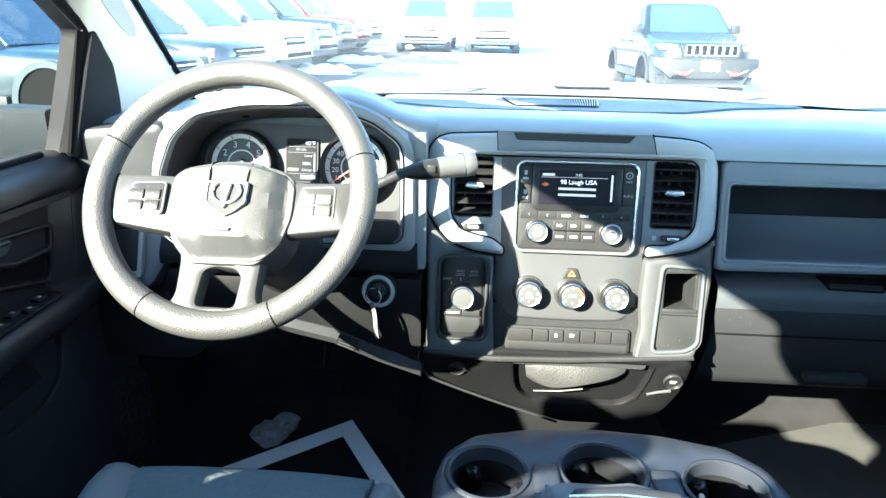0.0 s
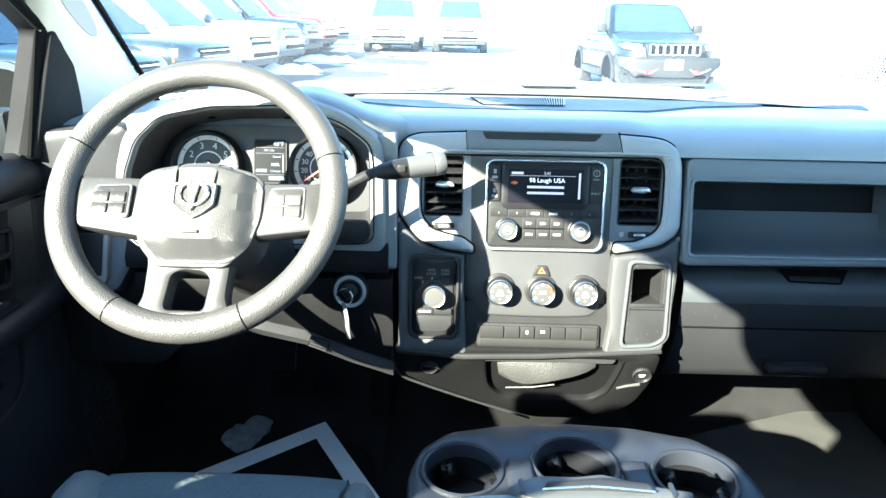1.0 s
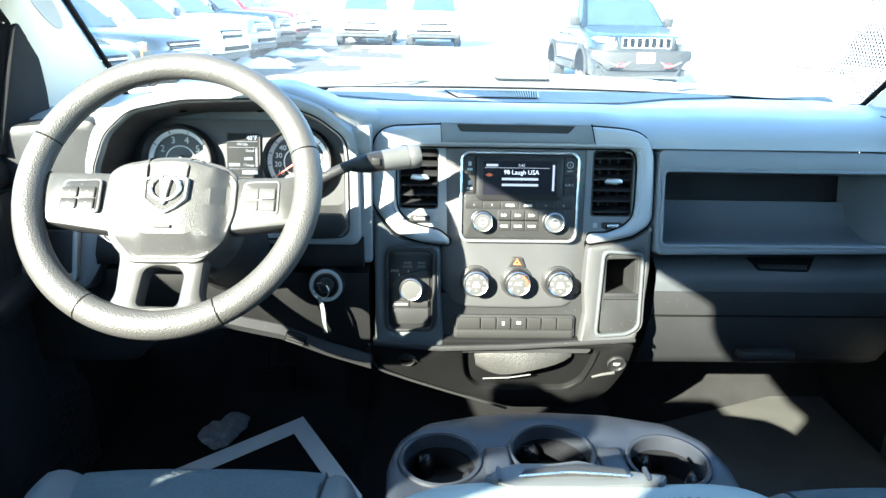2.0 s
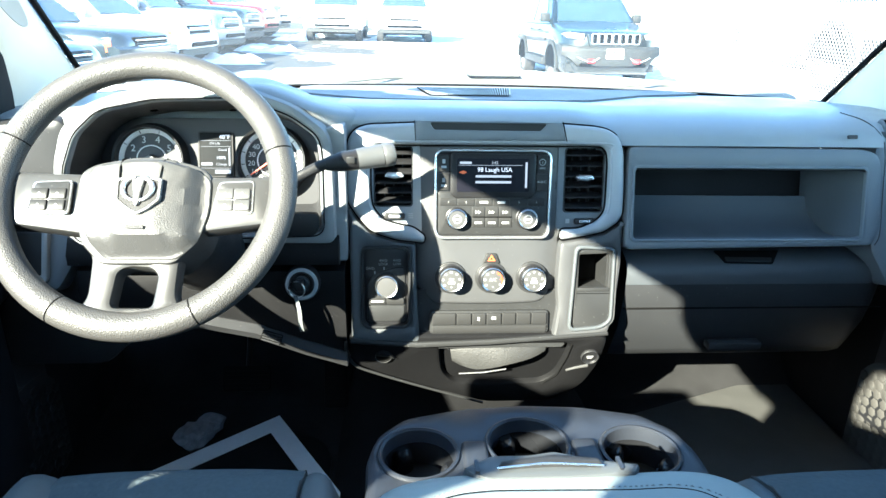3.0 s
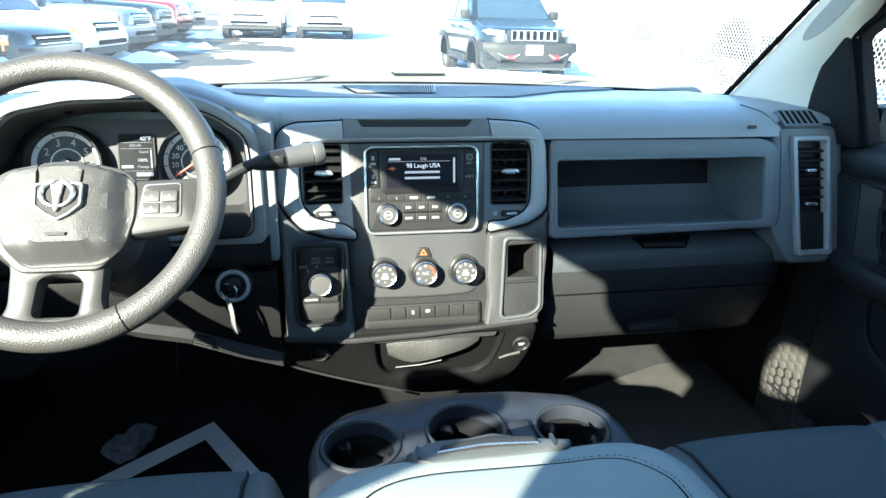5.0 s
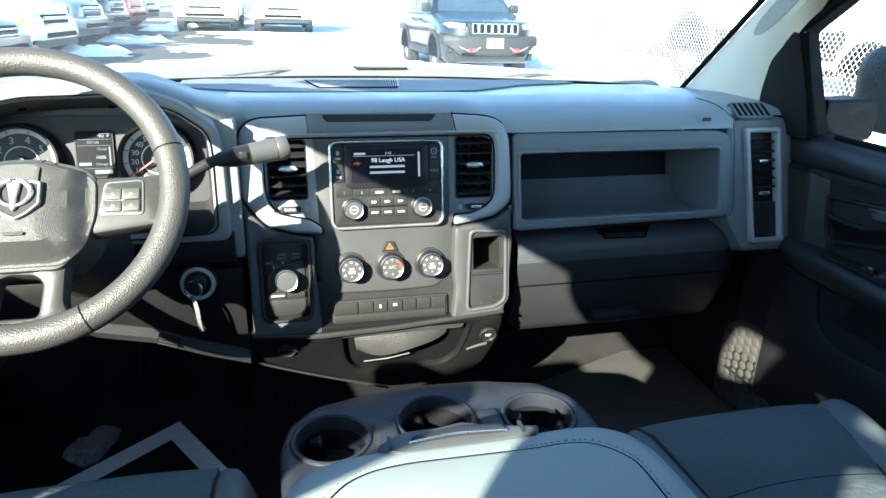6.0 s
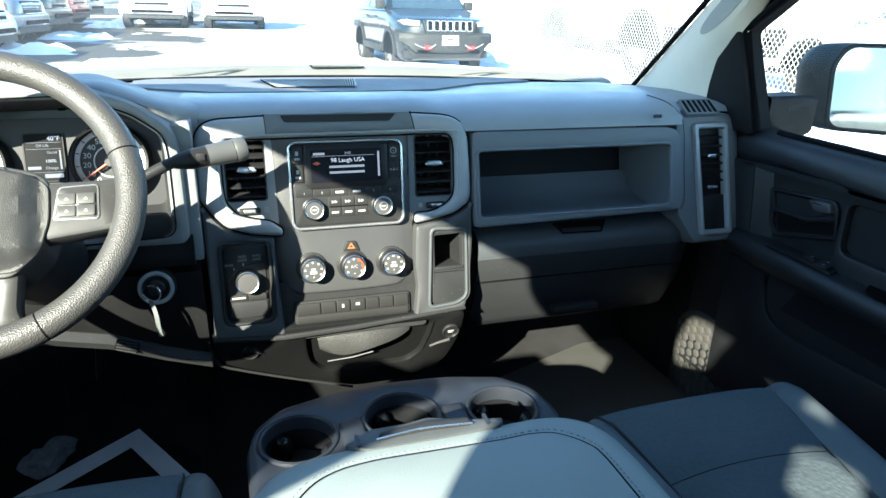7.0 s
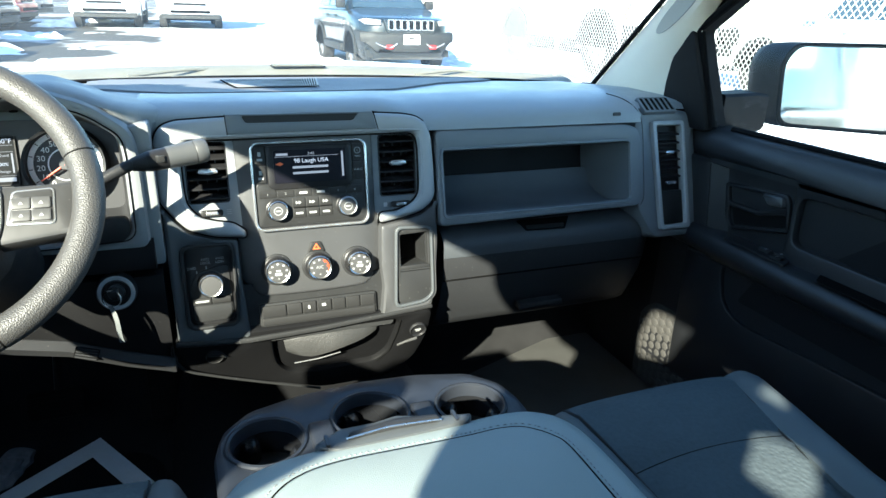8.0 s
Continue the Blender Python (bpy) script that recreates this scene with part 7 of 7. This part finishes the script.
    # nose
    FRT = base((0, 0.0, 0), (1, 0, 0), (0, 0.10, 1))
    gh = hood - 0.12 if not slots else 1.0
    if slots:
        FRT = base((0, -0.16, 0), (1, 0, 0), (0, 0.10, 1))
    gr_ = part("grille", slab(rounded([(-0.50 * W / 2, gh - 0.34 if not slots else gh - 0.24), (-0.58 * W / 2, gh), (0.58 * W / 2, gh), (0.50 * W / 2, gh - 0.34 if not slots else gh - 0.24)], 0.05), -0.05, 0.02, FRT @ Matrix.Translation((0, 0, 0.06)), e=0.015), M_GAP if not slots else colour, v, "front grille")
    if slots:
        for k in range(slots):
            x = lerp(-0.42, 0.42, k / (slots - 1)) * W / 2
            part("slot_frame", slab(rrect(x - 0.055, gh - 0.185, x + 0.055, gh - 0.005, 0.02), 0.07, 0.105, FRT, holes=[rrect(x - 0.042, gh - 0.172, x + 0.042, gh - 0.018, 0.014)], e=0.004), M_SATIN, gr_)
            part("slot", slab(rrect(x - 0.042, gh - 0.172, x + 0.042, gh - 0.018, 0.014), 0.07, 0.088, FRT), M_GAP, gr_)
    else:
        for k in range(6):
            z = gh - 0.05 - k * 0.052
            part("bar", slab(rrect(-0.52 * W / 2, z - 0.012, 0.52 * W / 2, z + 0.012, 0.008), 0.075, 0.10, FRT, e=0.004), M_SATIN if k == 0 else M_CLAD, gr_)
    for s in (-1, 1):
        hl = rounded([(s * 0.61 * hw, gh - 0.01), (s * 0.62 * hw, gh - 0.20 if not slots else gh - 0.10), (s * 0.88 * hw, gh - 0.18 if not slots else gh - 0.09), (s * 0.95 * hw, gh + 0.01)], 0.02)
        hb = slab(hl, -0.30, 0.05, FRT, e=0.008)
        for vv in hb.verts:
            vv.co.y += 0.9 * max(0, abs(vv.co.x) - 0.6 * hw) ** 1.6
        part("headlamp", hb, M_LAMP, v, "clear headlamp")
        fl = slab(rrect(s * 0.62 * hw - 0.09, 0.60, s * 0.62 * hw + 0.09, 0.69, 0.03), -0.10 if slots else 0.02, 0.0 if slots else 0.085, FRT, e=0.01)
        part("fog_lamp", fl, M_LAMP, v)
        if slots:
            part("tow_hook", slab(rrect(s * 0.46 * hw - 0.065, 0.495, s * 0.46 * hw + 0.065, 0.56, 0.02), -0.05, 0.10, FRT, holes=[rrect(s * 0.46 * hw - 0.03, 0.515, s * 0.46 * hw + 0.03, 0.538, 0.008)]), M_TOW, v, "red tow hook")
        mr_ = box(s * (hw + 0.02) - 0.09, s * (hw + 0.02) + 0.09, y0 + 0.22, y0 + 0.36, belt - 0.0, belt + 0.17, 0.03)
        part("door_mirror", mr_, colour if not slots else M_CLAD, v)
    bumper = [[(x * hw, y + 0.10 * abs(x) ** 3, z) for y, z in ((0.05, 0.46), (-0.06, 0.48), (-0.09, 0.58), (-0.08, 0.70), (-0.02, 0.74), (0.10, 0.74), (0.10, 0.46))] for x in [k / 6 for k in range(-6, 7)]]
    if slots:
        bumper = []
        for x in [k / 10 for k in range(-10, 11)]:
            b = 0.16 * abs(x) ** 2.2 + 0.30 * max(0, abs(x) - 0.75)
            g_ = 0.22 * min(1.0, max(0.0, (abs(x) - 0.68) / 0.25))
            bumper.append([(x * hw, y + b, max(0.40 + (z - 0.28) * 0.85, 0.40 + g_)) for y, z in ((0.10, 0.28), (-0.10, 0.29), (-0.18, 0.34), (-0.205, 0.44), (-0.195, 0.52), (-0.21, 0.60), (-0.20, 0.68), (-0.165, 0.725), (-0.05, 0.735), (0.10, 0.735))])
        part("lower_intake", slab(rrect(-0.60, 0.43, 0.60, 0.49, 0.02), -0.03, 0.045, FRT, e=0.01), M_GAP, v, "black lower intake")
        part("upper_intake", slab(rounded([(-0.36, 0.52), (-0.30, 0.57), (0.30, 0.57), (0.36, 0.52)], 0.02), -0.03, 0.052, FRT, e=0.01), M_GAP, v, "black slot behind the plate")
        for s in (-1, 1):
            part("bumper_trim", tube(blend([(s * x, -0.225 + 0.16 * (x / hw) ** 2.2, z) for x, z in ((0.28, 0.59), (0.40, 0.525), (0.52, 0.54), (0.66, 0.60))], 5), 0.010, 6), M_SATIN, v, "thin silver bumper line")
    part("bumper", loft(bumper), colour if not slots and bed else M_CLAD, v, "front bumper")
    if not slots:
        part("bumper_intake", slab(rrect(-0.62 * hw, 0.50, 0.62 * hw, 0.585, 0.03), 0.05, 0.155, FRT, e=0.01), M_GAP, v, "black bumper intake")
        part("bumper_step", slab(rrect(-0.5 * hw, 0.715, 0.5 * hw, 0.735, 0.008), 0.05, 0.135, FRT, e=0.005), M_SATIN, v)
        for s in (-1, 1):
            part("side_lamp", slab(rrect(s * 0.93 * hw - 0.035, gh - 0.19, s * 0.93 * hw + 0.035, gh - 0.02, 0.015), -0.30, -0.08, FRT, e=0.008), M_AMBER, v, "amber corner lamp")
    valance = [[(x * hw * 0.9, y, z) for y, z in ((0.02, 0.47), (0.0, 0.34), (0.12, 0.33), (0.25, 0.34), (0.25, 0.47))] for x in (-1, -0.6, 0.6, 1)]
    part("valance", loft(valance), M_CLAD, v, "black lower valance")
    part("number_plate", slab(rrect(-0.155, 0.60 if not slots else 0.57, 0.155, 0.72 if not slots else 0.74, 0.015), 0.04 if slots else 0.09, 0.115, FRT), M_PLATE, v, "blank white number plate")
    # near-black box stands in for the shade under the vehicle
    part("underbody_shade", box(-hw * 0.75, hw * 0.75, 0.5, L - 0.3, 0.26, 0.48, 0.03), M_GAP, v, "underbody box, near-black for the shade beneath")
    # wheels and arches
    for s in (-1, 1):
        for ya in (fr_axle, fr_axle + wb):
            ctr = Matrix.Translation((s * (hw - 0.13), ya, wheel_r)) @ pose(0, 0, 0, 0, 90 * s, 0)
            wl = part("wheel", lathe([(0.0, 0.07), (wheel_r * 0.30, 0.075), (wheel_r * 0.60, 0.06)], ctr, 28), M_ALLOY, v, "alloy wheel")
            part("tyre", lathe([(wheel_r * 0.60, 0.06), (wheel_r * 0.66, 0.12), (wheel_r * 0.92, 0.13), (wheel_r, 0.10), (wheel_r, -0.09), (wheel_r * 0.9, -0.12), (wheel_r * 0.6, -0.10)], ctr, 36), M_TYRE, wl)
            for k in range(6):
                a = 2 * math.pi * k / 6
                part("wheel_spoke", tube([ctr @ Vector((0.04 * math.cos(a), 0.04 * math.sin(a), 0.095)), ctr @ Vector((wheel_r * 0.6 * math.cos(a), wheel_r * 0.6 * math.sin(a), 0.085))], [0.035, 0.025], 6), M_ALLOY, wl)
            half = [(ya + (wheel_r + 0.11) * math.cos(t), wheel_r + (wheel_r + 0.11) * math.sin(t)) for t in [math.pi * k / 16 for k in range(17)]]
            inn = [(ya + (wheel_r + 0.03) * math.cos(t), wheel_r + (wheel_r + 0.03) * math.sin(t)) for t in [math.pi * k / 16 for k in range(16, -1, -1)]]
            AP = base((s * (hw - 0.01), 0, 0), (0, 1, 0), (0, 0, 1))
            part("arch_trim", slab(half + inn, -0.03, 0.03, AP), clad or colour, v)
            disc = [(ya + (wheel_r + 0.04) * math.cos(t), wheel_r + (wheel_r + 0.04) * math.sin(t)) for t in [math.pi * k / 16 for k in range(17)]]
            part("wheel_well", slab(disc + [(ya - wheel_r, 0.30), (ya + wheel_r, 0.30)][:0], -0.012, 0.012, AP), M_GAP, v)
    for s in (-1, 1):
        part("sill", box(s * hw - 0.05, s * hw + 0.03, fr_axle + 0.55, fr_axle + wb - 0.55, 0.36, 0.50, 0.02), M_CLAD, v)
        for y in (y0 + 0.75, y0 + 1.55):
            part("door_handle", box(s * (hw + 0.005) - 0.02, s * (hw + 0.005) + 0.02, y, y + 0.18, belt - 0.16, belt - 0.13, 0.008), M_SATIN if not slots else M_CLAD, v)
    v.matrix_basis = m
    return v


def park(x, y, turn):
    return pose(x, y, ground_z(y), 0, 0, turn)


P_BLACK, P_WHITE, P_BLUE, P_GREY, P_RED = paint("paint_black", (0.006, 0.009, 0.010)), paint("paint_white", (0.72, 0.72, 0.71)), paint("paint_dark_blue", (0.006, 0.016, 0.024)), paint("paint_grey_blue", (0.12, 0.15, 0.19)), paint("paint_red", (0.35, 0.012, 0.012))
car("black compact suv with red tow hooks facing the truck", "car", P_BLACK, park(3.60, 10.75, 1), hood=1.13, belt=1.16, roof=1.72, L=4.6, W=1.80, cab=(1.15, 4.2), bed=False, wheel_r=0.37, slots=7, clad=M_CLAD, wb=2.72, fr_axle=0.85)
for col, y, txt, hd in ((P_BLUE, 7.0, "dark blue", 0.98), (P_BLUE, 10.0, "dark blue", 0.98), (P_WHITE, 13.0, "white", 1.02), (P_GREY, 16.0, "grey-blue", 1.10), (P_BLUE, 19.0, "dark blue", 1.14), (P_RED, 22.0, "red", 1.16), (P_GREY, 25.2, "grey-blue", 1.18)):
    car("%s pickup truck parked nose out in the row" % txt, "pickup truck", col, park(-4.15 - 0.03 * (y - 10), y, 84), hood=hd, belt=hd + 0.05, roof=hd + 0.72)
for x in (-2.55, -0.05):
    car("white pickup truck facing the aisle behind snow", "pickup truck", P_WHITE, park(x, 22.6, 0), hood=1.18, belt=1.22, roof=1.9)
car("white off-road suv parked behind the fence", "car", P_WHITE, pose(6.30, 6.50, 0.0), hood=1.12, belt=1.16, roof=1.85, L=4.3, W=1.9, cab=(1.2, 4.0), bed=False, wheel_r=0.42, clad=M_CLAD, wb=2.60, fr_axle=0.80)
car("white pickup truck parked behind the fence", "pickup truck", P_WHITE, pose(9.45, 8.2, -0.36, 0, 0, 180), hood=1.18, belt=1.22, roof=1.9, wheel_r=0.42, clad=M_CLAD)

# ---- outside: wire fence on the bank ----
fence = thing("wire_fence", "pale coarse wire mesh fence on a snow bank", "fence")
M_WIRE = mat("pale_coated_wire", (0.55, 0.55, 0.54), 0.55, metal=0.0, grain=40, var=0.1)
FA, FB = Vector((4.75, 10.2, 0)), Vector((4.25, 0.8, 0))
fl_ = (FB - FA).length
fd = (FB - FA).normalized()
fn = Vector((-fd.y, fd.x, 0))
FZ0, FZ1 = -0.2, 1.75
bm = bmesh.new()
cell, rise = 0.060, 0.035
cols, rows_ = int(fl_ / cell), int((FZ1 - FZ0) / rise)


def wire(bm, p, q, r=0.0036):
    d = (q - p).normalized()
    s_ = d.cross(fn).normalized() * r
    vs = [bm.verts.new(c) for c in (p - s_, q - s_, q + s_, p + s_)]
    bm.faces.new(vs)


for i in range(cols):
    a = FA + fd * (i * cell)
    for k in range(0, rows_, 1):
        z = FZ0 + k * rise
        m0 = 0.5 * cell if k % 2 else 0.0
        p = a + fd * m0 + Vector((0, 0, z))
        wire(bm, p, p + fd * (cell * 0.5) + Vector((0, 0, rise)))
        wire(bm, p, p - fd * (cell * 0.5) + Vector((0, 0, rise)))
mesh_part = part("wire_mesh", bm, M_WIRE, fence)
mesh_part["kind"] = "stuff"
for k in range(4):
    p = FA + fd * (fl_ * k / 3)
    part("post", tube([(p.x, p.y, -0.65), (p.x, p.y, FZ1 + 0.05)], 0.03, 10), M_WIRE, fence)
part("top_rail", tube([FA + Vector((0, 0, FZ1)), FB + Vector((0, 0, FZ1))], 0.02, 8), M_WIRE, fence)
